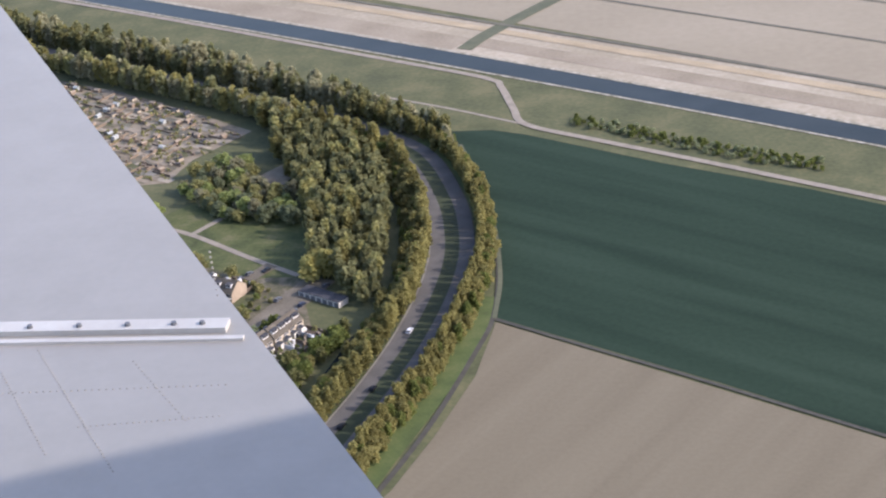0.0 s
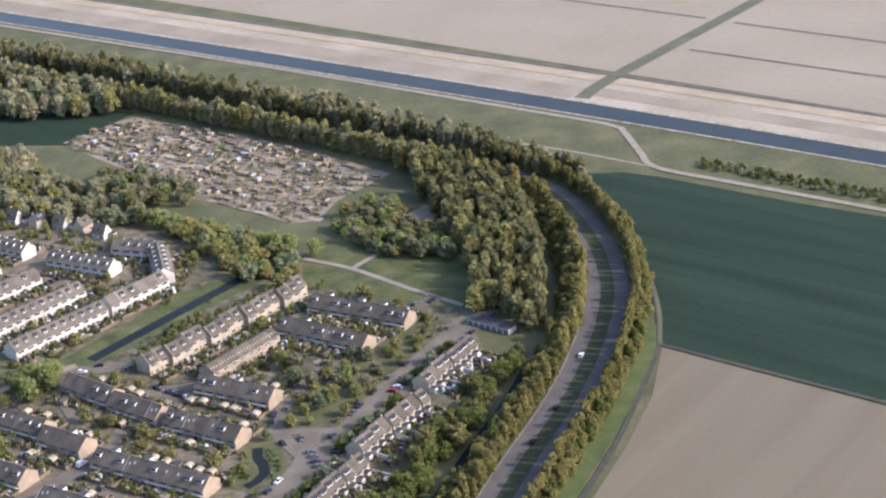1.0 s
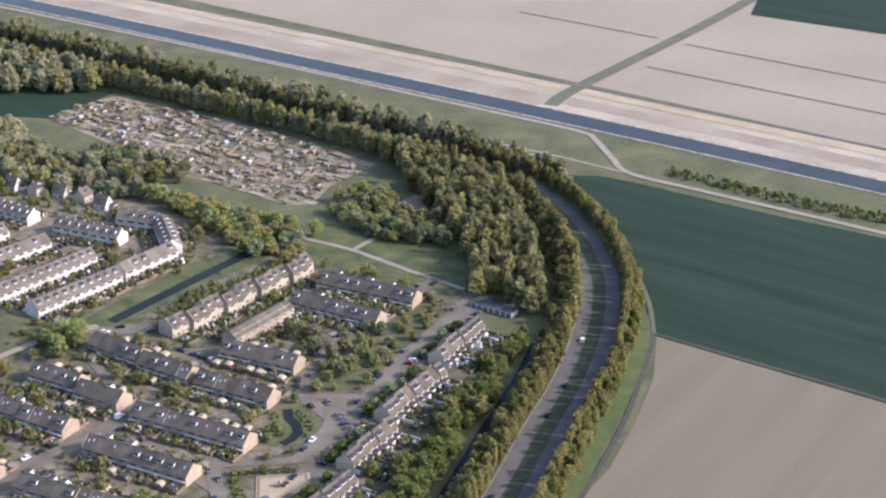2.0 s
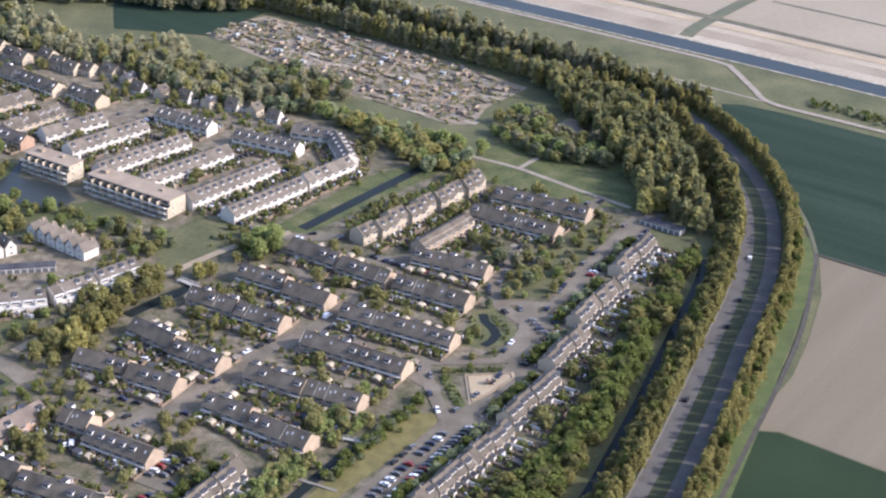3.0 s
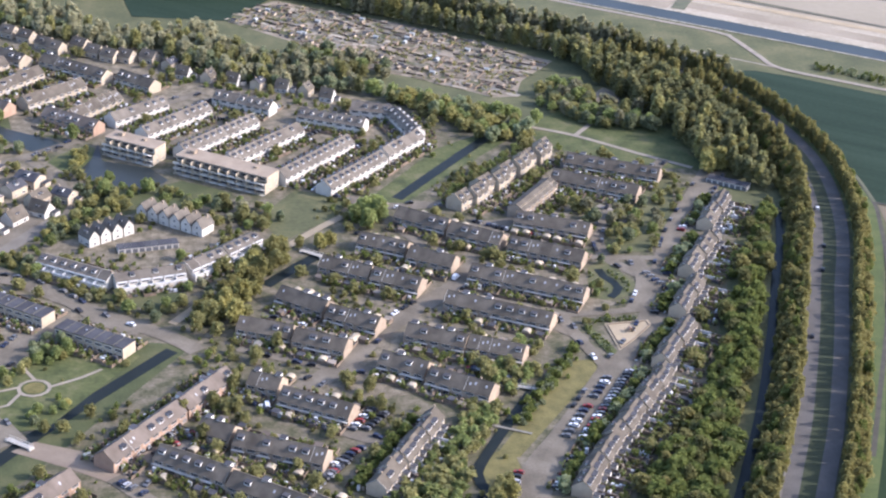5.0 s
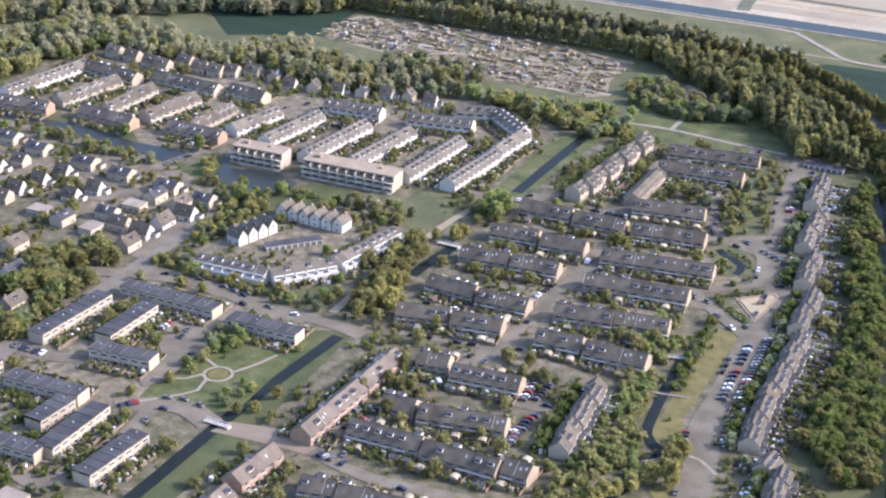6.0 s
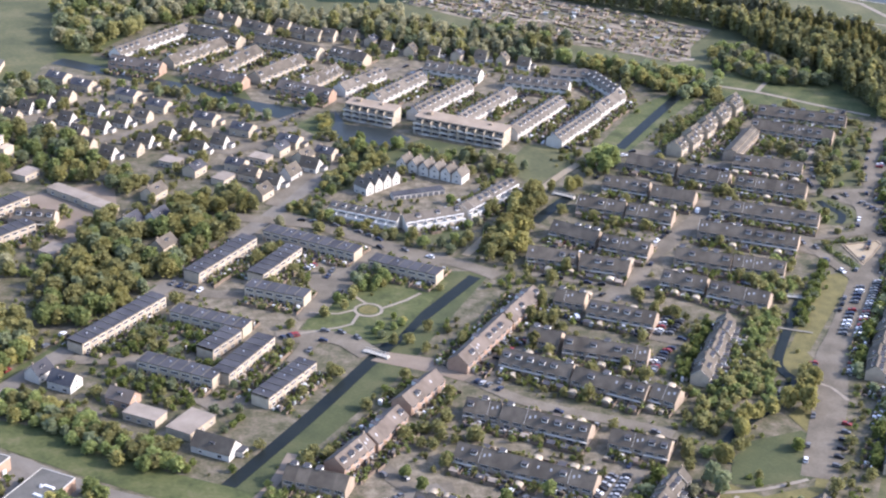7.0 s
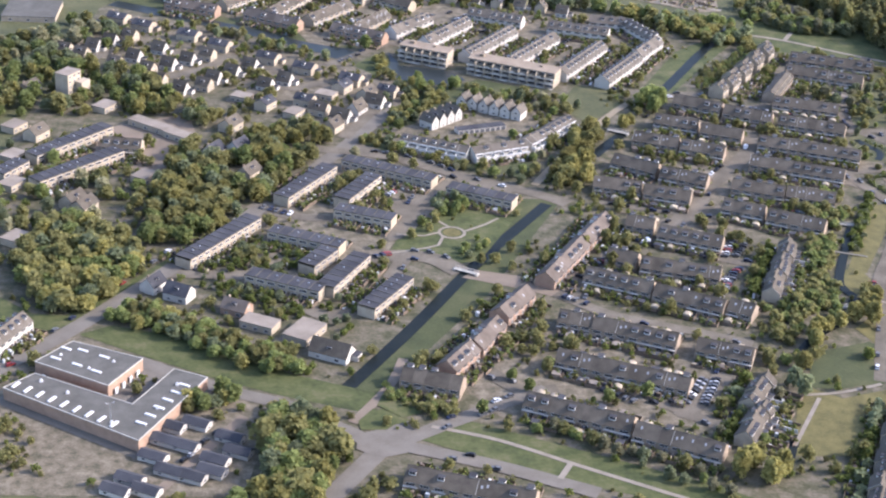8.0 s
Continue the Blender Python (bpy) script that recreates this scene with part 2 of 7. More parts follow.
GROUND_WORDS = {
    "paleasphalt": "pale grey asphalt of the town road",
    "furrow": "dark earth furrow along the edge of the fields", "lushverge": "fresh green grass verge beside the tree belt",
    "darkwater": "narrow dark canal water between grassy banks",
    "yards": "paved yards, small streets and gardens between houses", "reed": "rough brownish reeds and grass on the bank", "darkcrop": "very dark green field of young crop",
    "medianturf": "dark green grass between the two carriageways",
    "crop": "dark green field of young crop beside the road", "soil": "bare beige ploughed field beside the dual carriageway",
    "farsoil": "pale bare farmland behind the wide canal", "water": "dark still water between grassy banks", "gravel": "pale gravel path through the grass",
    "sand": "pale sandy bank with dry grass", "palesand": "pale sandy track on the dike", "ditch": "dark narrow ditch between fields",
    "ditchgrass": "grassy green ditch across pale fields", "asphalt": "grey asphalt carriageway with white edge lines", "track": "dark earth track along the field edge",
    "bare": "bare beige ground scattered with sheds and rubble", "lawn": "mown green lawn between trees and houses", "verge": "yellow-green grass verge along the road",
    "dirt": "sandy brown dirt path", "mud": "dry brown mud flat along the dike", "fringe": "pale ragged reed fringe at the water", "urban": "mixed gardens and paved yards between houses", "street": "grey-brown brick paved street between houses", "redpaving": "reddish brick paving beside the canal", "grass": "rough green meadow grass"}


LAYERS = {}
GREENS = []
STRIPS = []
STREETS = []


def layer(lift):
    """A height of its own for each flat piece of ground, so that no two lie in one plane."""
    LAYERS[lift] = LAYERS.get(lift, 0) + 1
    return 0.1 * lift + 0.003 * LAYERS[lift]


def area(name, pts, mat, lift=1):
    z = layer(lift)
    if mat in ("lawn", "verge", "water", "darkwater", "reed"):
        GREENS.append(pts)
    if sum(a[0] * b[1] - b[0] * a[1] for a, b in zip(pts, pts[1:] + pts[:1])) < 0:
        pts = pts[::-1]
    return sheet(name, [[(x, y, z) for x, y in pts]], mat, GROUND_WORDS[mat], name.split("_")[-1])


def smooth_line(pts, step=6.0):
    """A curve through the points (Catmull-Rom), in short steps."""
    out = []
    p = [Vector(q) for q in pts]
    p = [2 * p[0] - p[1]] + p + [2 * p[-1] - p[-2]]
    for i in range(1, len(p) - 2):
        n = max(1, int((p[i + 1] - p[i]).length / step))
        for k in range(n):
            t = k / n
            out.append(0.5 * (2 * p[i] + (p[i + 1] - p[i - 1]) * t + (2 * p[i - 1] - 5 * p[i] + 4 * p[i + 1] - p[i + 2]) * t * t + (3 * p[i] - p[i - 1] - 3 * p[i + 1] + p[i + 2]) * t ** 3))
    out.append(p[-2])
    return out


def offset_line(line, d):
    out = []
    for i, q in enumerate(line):
        w = (line[min(i + 1, len(line) - 1)] - line[max(i - 1, 0)]).normalized()
        out.append(q + Vector((-w.y, w.x)) * d)
    return out


def strip(name, pts, width, mat, lift=2, shift=0.0):
    line = smooth_line(pts)
    z = layer(lift)
    STRIPS.append((offset_line(line, shift), width / 2))
    if name == "street" and width >= 6:
        STREETS.append((line, width / 2))
    a, b = offset_line(line, shift + width / 2), offset_line(line, shift - width / 2)
    rings = [[(b[i].x, b[i].y, z), (b[i + 1].x, b[i + 1].y, z), (a[i + 1].x, a[i + 1].y, z), (a[i].x, a[i].y, z)] for i in range(len(line) - 1)]
    return sheet(name, rings, mat, GROUND_WORDS[mat], name.split("_")[-1])


def inside(x, y, ring):
    hit = False
    for (ax, ay), (bx, by) in zip(ring, ring[1:] + ring[:1]):
        if (ay > y) != (by > y) and x < ax + (y - ay) / (by - ay) * (bx - ax):
            hit = not hit
    return hit


def scatter(ring, spacing, rng, jitter=0.45):
    """Uneven points inside a ring."""
    xs, ys = [p[0] for p in ring], [p[1] for p in ring]
    pts = []
    x = min(xs)
    while x < max(xs):
        y = min(ys)
        while y < max(ys):
            q = (x + rng.uniform(-jitter, jitter) * spacing, y + rng.uniform(-jitter, jitter) * spacing)
            if inside(*q, ring):
                pts.append(q)
            y += spacing
        x += spacing
    return pts


# ---- trees ----
def crown_arrays(rng, height, radius, base, leaves, lobes, leaf, slim=1.0):
    """Leaf clumps as triangles (n, 3, 3) in uneven lobes round a stem."""
    k = np.arange(lobes)
    f = (k + 0.5) / lobes
    a = k * 2.4 + rng.uniform(0, 1.2, lobes)
    taper = np.sin(np.pi * (0.16 + 0.7 * f)) ** 0.6 if slim < 1.2 else np.minimum(1.0, 0.55 + 1.5 * f) * (1.0 - f ** 4 * 0.5)
    r = radius * rng.uniform(0.12, 0.62, lobes) * taper
    size = radius * rng.uniform(0.32, 0.58, lobes) * taper
    cs = np.stack([r * np.cos(a), r * np.sin(a), base + (height - base) * (0.1 + 0.78 * f)], 1)
    pick = rng.choice(lobes, leaves, p=size ** 2 / np.sum(size ** 2))
    d = rng.normal(size=(leaves, 3))
    d /= np.linalg.norm(d, axis=1)[:, None]
    d[:, 2] = np.where(d[:, 2] < -0.45, -d[:, 2], d[:, 2])
    p = cs[pick] + d * size[pick][:, None] * rng.uniform(0.62, 1.14, (leaves, 1)) * np.array([1, 1, slim])
    n = 0.4 * d + rng.normal(size=(leaves, 3)) * 0.62 + (0, 0, 0.45)
    n /= np.linalg.norm(n, axis=1)[:, None]
    u = np.cross(n, rng.normal(size=(leaves, 3)))
    u /= np.linalg.norm(u, axis=1)[:, None]
    w = np.cross(n, u)
    s = leaf * rng.uniform(0.55, 1.25, (leaves, 1))
    return np.stack([p + u * s * 1.1, p - u * s * 0.5 + w * s, p - u * s * 0.6 - w * s * 0.85], 1)


def leaf_mesh(name, leaves, mat):
    n = len(leaves)
    me = bpy.data.meshes.new(name)
    me.vertices.add(3 * n)
    me.vertices.foreach_set("co", (leaves.reshape(-1, 3) * U).astype(np.float32).ravel())
    me.loops.add(3 * n)
    me.loops.foreach_set("vertex_index", np.arange(3 * n, dtype=np.int32))
    me.polygons.add(n)
    me.polygons.foreach_set("loop_start", np.arange(0, 3 * n, 3, dtype=np.int32))
    me.update(calc_edges=True)
    me.materials.append(MATS[mat])
    return me


TREES = {
    # height, radius, crown base, leaves, lobes, leaf size, slim, leaves' colour, words, category
    "poplar": (16, 3.4, 0.6, 1400, 22, 0.66, 1.5, "leaf_brown", "tall slender tree with brownish spring leaves by the road", "tree"),
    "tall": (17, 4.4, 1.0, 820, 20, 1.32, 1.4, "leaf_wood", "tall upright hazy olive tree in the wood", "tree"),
    "slender": (17, 3.1, 0.5, 520, 22, 1.12, 1.7, "leaf_belt", "tall slender olive tree in the wood", "tree"),
    "oak": (11, 4.8, 1.2, 950, 17, 1.0, 0.95, "leaf_green", "broad green leafy tree among houses", "tree"),
    "olive": (12.5, 4.6, 1.2, 950, 18, 1.0, 1.05, "leaf_olive", "olive green tree with an uneven crown", "tree"),
    "willow": (10, 4.6, 0.6, 1000, 18, 0.92, 1.3, "leaf_yellow", "yellow-green drooping willow beside the water", "willow"),
    "dark": (12, 4.6, 1.0, 950, 17, 1.0, 1.1, "leaf_dark", "dark green dense tree", "tree"),
    "small": (5.5, 2.6, 0.6, 300, 9, 0.76, 1.0, "leaf_olive", "small garden tree with an olive crown", "tree"),
}


def tree(kind, x, y, size=1.0, rng=random.Random(3)):
    h, r, base, leaves, lobes, leaf, slim, mat, words, cat = TREES[kind]
    variant = rng.randrange(3)

    def build():
        g = Geo().tube((0, 0, -0.2), (0.15, 0.1, base + 1.5), 0.3, 0.22).tube((0.15, 0.1, base + 1.5), (-0.1, 0.2, h * 0.8), 0.22, 0.05)
        for k in range(5):
            a = 1.3 * k + variant
            z = base + 1 + k * (h - base) * 0.12
            g.tube((0.1, 0.1, z), (r * 0.55 * math.cos(a), r * 0.55 * math.sin(a), z + h * 0.14), 0.12, 0.03, 4)
        trunk = part({"poplar": "roadside_tree", "willow": "willow"}.get(kind, "tree"), g, "bark")
        tagged(trunk, words, cat, "trees along the road" if kind == "poplar" else "trees in the town")
        q = crown_arrays(np.random.default_rng(50 + variant + 10 * len(kind)), h, r, base, leaves, lobes, leaf, slim)
        crown = new("crown", leaf_mesh("crown", q, mat))
        crown.parent = trunk
        return trunk
    return put(("tree", kind, variant), build, at(x, y, 0, rng.uniform(0, 360), size * rng.uniform(0.85, 1.15), size * rng.uniform(0.85, 1.15), size * rng.uniform(0.85, 1.2)))


def woods(name, pts, kinds, words, seed, sizes=(0.7, 1.15), leaves=0.68, category="woodland"):
    """A wood that nobody could count, as one object."""
    rng = np.random.default_rng(seed)
    quads = {}
    for x, y in pts:
        kind, mat = kinds[rng.integers(len(kinds))]
        h, r, base, n, lobes, leaf, slim = TREES[kind][:7]
        s = rng.uniform(*sizes)
        q = crown_arrays(rng, h, r, base * 0.6, int(n * leaves), lobes, leaf * 1.1, slim) * s
        q[:, :, :2] *= rng.uniform(0.95, 1.15) if kind in ("tall", "slender") else rng.uniform(1.15, 1.4) if kind == "poplar" else rng.uniform(1.1, 1.35)
        q[:, :, 2] *= rng.uniform(0.8, 1.1)
        q += (x, y, 0)
        quads.setdefault(mat, []).append(q)
    for mat, qs in quads.items():
        me = leaf_mesh(name, np.concatenate(qs), mat)
        ob = new(name, me)
        tagged(ob, words, category, kind="stuff")


# ---- houses ----
def window_geo(w, h, bars=1):
    """A window in the x-z plane facing -y, its centre at the origin: frame 0, glass 1."""
    g = Geo()
    t = 0.12
    g.box(-w / 2, w / 2, -0.06, 0.05, -h / 2, -h / 2 + t, 0).box(-w / 2, w / 2, -0.06, 0.05, h / 2 - t, h / 2, 0)
    g.box(-w / 2, -w / 2 + t, -0.06, 0.05, -h / 2 + t, h / 2 - t, 0).box(w / 2 - t, w / 2, -0.06, 0.05, -h / 2 + t, h / 2 - t, 0)
    for k in range(bars):
        x = -w / 2 + w * (k + 1) / (bars + 1)
        g.box(x - 0.04, x + 0.04, -0.05, 0.05, -h / 2 + t, h / 2 - t, 0)
    g.box(-w / 2 + t, w / 2 - t, -0.02, 0.04, -h / 2 + t, h / 2 - t, 1)
    return g


WINDOW_MESH = {}


def window(parent, x, y, z, w, h, back=False, bars=1):
    key = (w, h, bars)
    if key not in WINDOW_MESH:
        WINDOW_MESH[key] = window_geo(w, h, bars).mesh("window", ["whitepaint", "glass"])
    ob = new("window", WINDOW_MESH[key])
    ob.parent = parent
    ob.matrix_basis = at(x, y, z, 180 if back else 0)
    return ob


def dormer_geo(w, y0, y1, z0, z1):
    """A flat-topped dormer: white cheeks and front 0, dark lid 1, glass 2."""
    g = Geo()
    g.box(-w / 2, w / 2, min(y0, y1), max(y0, y1), z0, z1, 0)
    g.box(-w / 2 - 0.15, w / 2 + 0.15, min(y0, y1) - 0.2, max(y0, y1) + 0.1, z1, z1 + 0.16, 1)
    s = -0.03 if y0 < y1 else 0.03
    n = max(1, round(w / 1.1))
    for k in range(n):
        a = -w / 2 + 0.15 + k * (w - 0.3) / n
        g.box(a + 0.05, a + (w - 0.3) / n - 0.05, min(y0, y0 + s), max(y0, y0 + s), z0 + 0.55, z1 - 0.15, 2)
    return g


STYLES = {
    # wall, roof, depth, eave, ridge, width, words
    "brown": ("brick", "brownroof", 11.0, 4.6, 8.5, 5.6, "terraced brick house with a dark brown tiled roof"),
    "orange": ("orangebrick", "redroof", 10.0, 5.0, 8.7, 5.6, "terraced orange brick house with a reddish brown roof"),
    "white": ("whitewall", "greyroof", 10.0, 5.2, 8.7, 5.4, "white plastered terraced house with a grey tiled roof"),
    "zig": ("palebrick", "brownroof", 8.6, 4.8, 8.4, 5.2, "terraced house with brown roof and long white dormers"),
    "step": ("palebrick", "brownroof", 9.5, 5.8, 9.6, 5.6, "tall terraced house with pale firewalls above a brown roof"),
    "fin": ("brick", "brownroof", 9.0, 5.2, 7.6, 5.4, "low terraced house with slanting white fins on its front"),
    "fan": ("whitewall", "greyroof", 9.5, 5.4, 7.8, 5.6, "white stepped terraced house with a balcony and low roof"),
    "grey": ("palebrick", "brownroof", 10.5, 4.8, 8.6, 5.8, "beige brick terraced house with a dark roof"),
}


def house(style, variant):
    wall, roof, d, eave, ridge, w, words = STYLES[style]
    h = d / 2

    def build():
        g = Geo()
        x0, x1 = -w / 2, w / 2
        g.face([(x0, -h, 0), (x1, -h, 0), (x1, -h, eave), (x0, -h, eave)])
        g.face([(x1, h, 0), (x0, h, 0), (x0, h, eave), (x1, h, eave)])
        g.face([(x1, -h, 0), (x1, h, 0), (x1, h, eave), (x1, 0, ridge - 0.12), (x1, -h, eave)])
        g.face([(x0, h, 0), (x0, -h, 0), (x0, -h, eave), (x0, 0, ridge - 0.12), (x0, h, eave)])
        if style in ("brown", "grey") and variant in (0, 1):
            g.box(x0, x1, -h - 1.1, -h - 0.01, 2.5, 2.7, 1)
            g.box(x0 + 0.1, x0 + 1.9, -h - 1.0, -h - 0.01, 0, 2.5, 0)
        body = part({"brown": "terraced_house", "orange": "brick_house", "white": "white_house", "zig": "dormer_house", "step": "townhouse", "fin": "low_house", "fan": "stepped_house", "grey": "beige_house"}[style], g, wall + " concrete")
        tagged(body, words, "house", style + " houses in rows")
        k = (ridge - eave) / h
        g = Geo()
        o = 0.35
        for s in (-1, 1):
            low, high = (s * (h + o), eave - k * o), (0, ridge)
            ring = lambda x: [(x, low[0], low[1]), (x, high[0], high[1]), (x, high[0], high[1] + 0.16), (x, low[0], low[1] + 0.16)]
            g.solid(ring(x0) if s < 0 else ring(x0)[::-1], ring(x1) if s < 0 else ring(x1)[::-1])
        g.box(x0, x1, -0.14, 0.14, ridge + 0.08, ridge + 0.22)
        part("roof", g, roof, body)
        if style == "step" or variant == 2:
            g = Geo()
            t = 0.16
            up = 0.45 if style == "step" else 0.18
            g.solid([(x0, -h - 0.2, eave - 0.3), (x0 + t, -h - 0.2, eave - 0.3), (x0 + t, 0, ridge - 0.2), (x0, 0, ridge - 0.2)],
                    [(x0, -h - 0.2, eave + up), (x0 + t, -h - 0.2, eave + up), (x0 + t, 0, ridge + up), (x0, 0, ridge + up)])
            g.solid([(x0, 0, ridge - 0.2), (x0 + t, 0, ridge - 0.2), (x0 + t, h + 0.2, eave - 0.3), (x0, h + 0.2, eave - 0.3)],
                    [(x0, 0, ridge + up), (x0 + t, 0, ridge + up), (x0 + t, h + 0.2, eave + up), (x0, h + 0.2, eave + up)])
            part("firewall", g, "lightroof" if style == "step" else "concrete", body, "pale coping between two roofs")
        g = Geo().box(x1 - 0.9, x1 - 0.25, -0.1, 0.6, ridge - 0.6, ridge + 0.85).box(x1 - 0.8, x1 - 0.35, 0.0, 0.5, ridge + 0.85, ridge + 1.05)
        if variant == 2:
            part("chimney", g, "brick", body)
        if variant in (0, 1, 4):
            part("door", Geo().box(x0 + 0.5, x0 + 1.45, -h - 0.05, -h + 0.06, 0, 2.15), "timber", body)
        window(body, 1.0, -h, 1.35, 2.4, 1.5)
        window(body, 0.0, -h, eave - 1.1, 3.6, 1.3, bars=2)
        ylow = lambda z: -(ridge - z) / k
        dorm = {"zig": 3.6, "white": 1.7}.get(style, 2.6)
        if style == "zig":
            if variant != 2:
                part("dormer", dormer_geo(dorm, ylow(6.0), -1.2, 6.0, 7.5), "whitepaint felt glass", body, "long white dormer")
            if variant in (1, 3):
                part("dormer", dormer_geo(1.8, -ylow(6.4), 1.2, 6.4, 7.6), "whitepaint felt glass", body, "small white dormer")
            part("annex", Geo().box(x0 + 0.3, x0 + 2.6, -h - 2.6, -h, 0, 2.8).box(x0 + 0.2, x0 + 2.7, -h - 2.7, -h + 0.0, 2.8, 3.0, 1), "whitewall felt", body, "white flat-roofed annex")
        elif style == "white":
            part("dormer", dormer_geo(dorm, -ylow(6.5), 0.5, 6.5, 8.1), "whitepaint felt glass", body, "small white dormer")
            if variant:
                part("dormer", dormer_geo(dorm, ylow(6.5), -0.5, 6.5, 8.1), "whitepaint felt glass", body, "small white dormer")
        elif style == "fan":
            part("annex", Geo().box(x0, x1, -h - 2.6, -h - 0.02, 0, 2.9), "whitewall", body, "white ground floor under a roof terrace")
            part("parapet", Geo().box(x0 + 0.1, x1 - 0.1, -h - 2.7, -h - 2.5, 2.9, 3.55).box(x0, x0 + 0.16, -h - 2.4, -h - 0.03, 2.9, 4.4), "whitepaint", body, "white parapet of the roof terrace")
            part("fascia", Geo().box(x0 + 0.3, x1 - 0.3, -h - 0.55, -h - 0.37, eave - 0.55, eave + 0.2), "whitepaint", body, "white fascia under the eave")
            if variant in (1, 3):
                part("dormer", dormer_geo(2.0, ylow(6.3), -0.6, 6.3, 7.7), "whitepaint felt glass", body, "small white dormer")
        elif style == "fin":
            for x in (x0 + 0.5, x0 + 2.2, x0 + 3.9):
                part("fin", Geo().beam((x, -h - 0.4, 3.2), (x, -h + 2.2, eave + 1.6), 0.45, 0.5), "lightroof", body, "slanting white fin")
        elif style == "step":
            part("dormer", dormer_geo(1.8, ylow(7.0), -0.8, 7.0, 8.6), "whitepaint felt glass", body, "small white dormer")
        elif variant == 1:
            part("dormer", dormer_geo(dorm, ylow(6.1), -0.4, 6.1, 7.7), "whitepaint felt glass", body, "white-framed dormer")
        elif variant == 3:
            part("dormer", dormer_geo(dorm, -ylow(6.6), -0.2, 6.9, 8.9), "whitepaint felt glass", body, "white-framed dormer on the ridge")
        elif variant != 4:
            for x, z in (((-1.0, 6.6), (1.1, 7.0)) if variant == 2 else ((0.2, 6.9),)):
                y = ylow(z)
                part("skylight", Geo().solid([(x - 0.4, y - 0.5, z - 0.5 * k + 0.15), (x + 0.4, y - 0.5, z - 0.5 * k + 0.15), (x + 0.4, y + 0.5, z + 0.5 * k + 0.15), (x - 0.4, y + 0.5, z + 0.5 * k + 0.15)],
                                              [(x - 0.4, y - 0.5, z - 0.5 * k + 0.27), (x + 0.4, y - 0.5, z - 0.5 * k + 0.27), (x + 0.4, y + 0.5, z + 0.5 * k + 0.27), (x - 0.4, y + 0.5, z + 0.5 * k + 0.27)]), "carsilver", body, "pale roof light")
        return body
    return build


def flat_house(variant):
    w, d, h = 5.4, 9.0, 6.0

    def build():
        x0, x1, y = -w / 2, w / 2, d / 2
        g = Geo().solid([(x0, -y, 0), (x1, -y, 0), (x1, y, 0), (x0, y, 0)], [(x0, -y, h - 0.3), (x1, -y, h - 0.3), (x1, y, h - 0.3), (x0, y, h - 0.3)])
        body = part("flat_roofed_house", g, "palebrick")
        tagged(body, "flat-roofed terraced house with cream front and dark roof", "house", "flat-roofed houses in rows")
        g = Geo().box(x0, x1, -y - 0.12, y + 0.12, h - 0.3, h, 0)
        part("roof", g, "felt", body)
        part("firewall", Geo().box(x0, x0 + 0.22, -y - 0.2, y + 0.2, h - 1.0, h + 0.25), "greyfelt", body, "grey coping between two flat roofs")
        part("door", Geo().box(x0 + 0.5, x0 + 1.45, -y - 0.05, -y + 0.06, 0, 2.15), "timber", body)
        window(body, 1.0, -y, 1.4, 2.6, 1.6)
        window(body, 0.1, -y, 4.2, 3.8, 1.4, bars=2)
        if variant:
            part("roof_vent", Geo().box(0.4, 1.0, 0.2, 0.8, h, h + 0.5), "metal", body)
        return body
    return build


def garage():
    body = part("garage", Geo().box(-1.6, 1.6, -3, 3, 0, 2.6), "whitewall")
    tagged(body, "white lock-up garage with a flat roof", "garage", "garages in a row")
    part("roof", Geo().box(-1.6, 1.6, -3.15, 3.15, 2.6, 2.8), "felt", body)
    part("garage_door", Geo().box(-1.2, 1.2, -3.06, -2.95, 0, 2.1), "cargrey", body)
    return body


ROWRNG = random.Random(11)


def terrace(a, b, style, side=0.0, stagger=0.0, flip=False):
    """A row of houses along the line of its ridge from a to b. side: how far its middle lies to the left of that line."""
    a, b = Vector(a), Vector(b)
    d = b - a
    length = d.length
    d.normalize()
    left = Vector((-d.y, d.x))
    w0 = 5.4 if style == "flat" else 3.2 if style == "garage" else STYLES[style][5]
    n = max(1, round(length / w0))
    turn = math.degrees(math.atan2(d.y, d.x)) + (180 if flip else 0)
    for i in range(n):
        q = a + d * length * (i + 0.5) / n + left * (side + (stagger if i % 4 < 2 else 0) + (0.9 * (i // 2 % 2) - 0.45 if style == "zig" else 0))
        if style == "garage":
            put("garage", garage, at(q.x, q.y, 0, turn))
        elif style == "flat":
            v = ROWRNG.randrange(2)
            put(("flat", v), flat_house(v), at(q.x, q.y, 0, turn, length / n / w0))
        else:
            v = ROWRNG.choice((0, 1, 1, 1, 2, 3, 3, 4))
            put((style, v), house(style, v), at(q.x, q.y, 0, turn, length / n / w0, 1.0, 1.0 + ((i // 2 % 3 - 1) * 0.04 if style in ("zig", "step") else 0)))
    ROWS.append((a + left * side, b + left * side, style, left))


ROWS = []

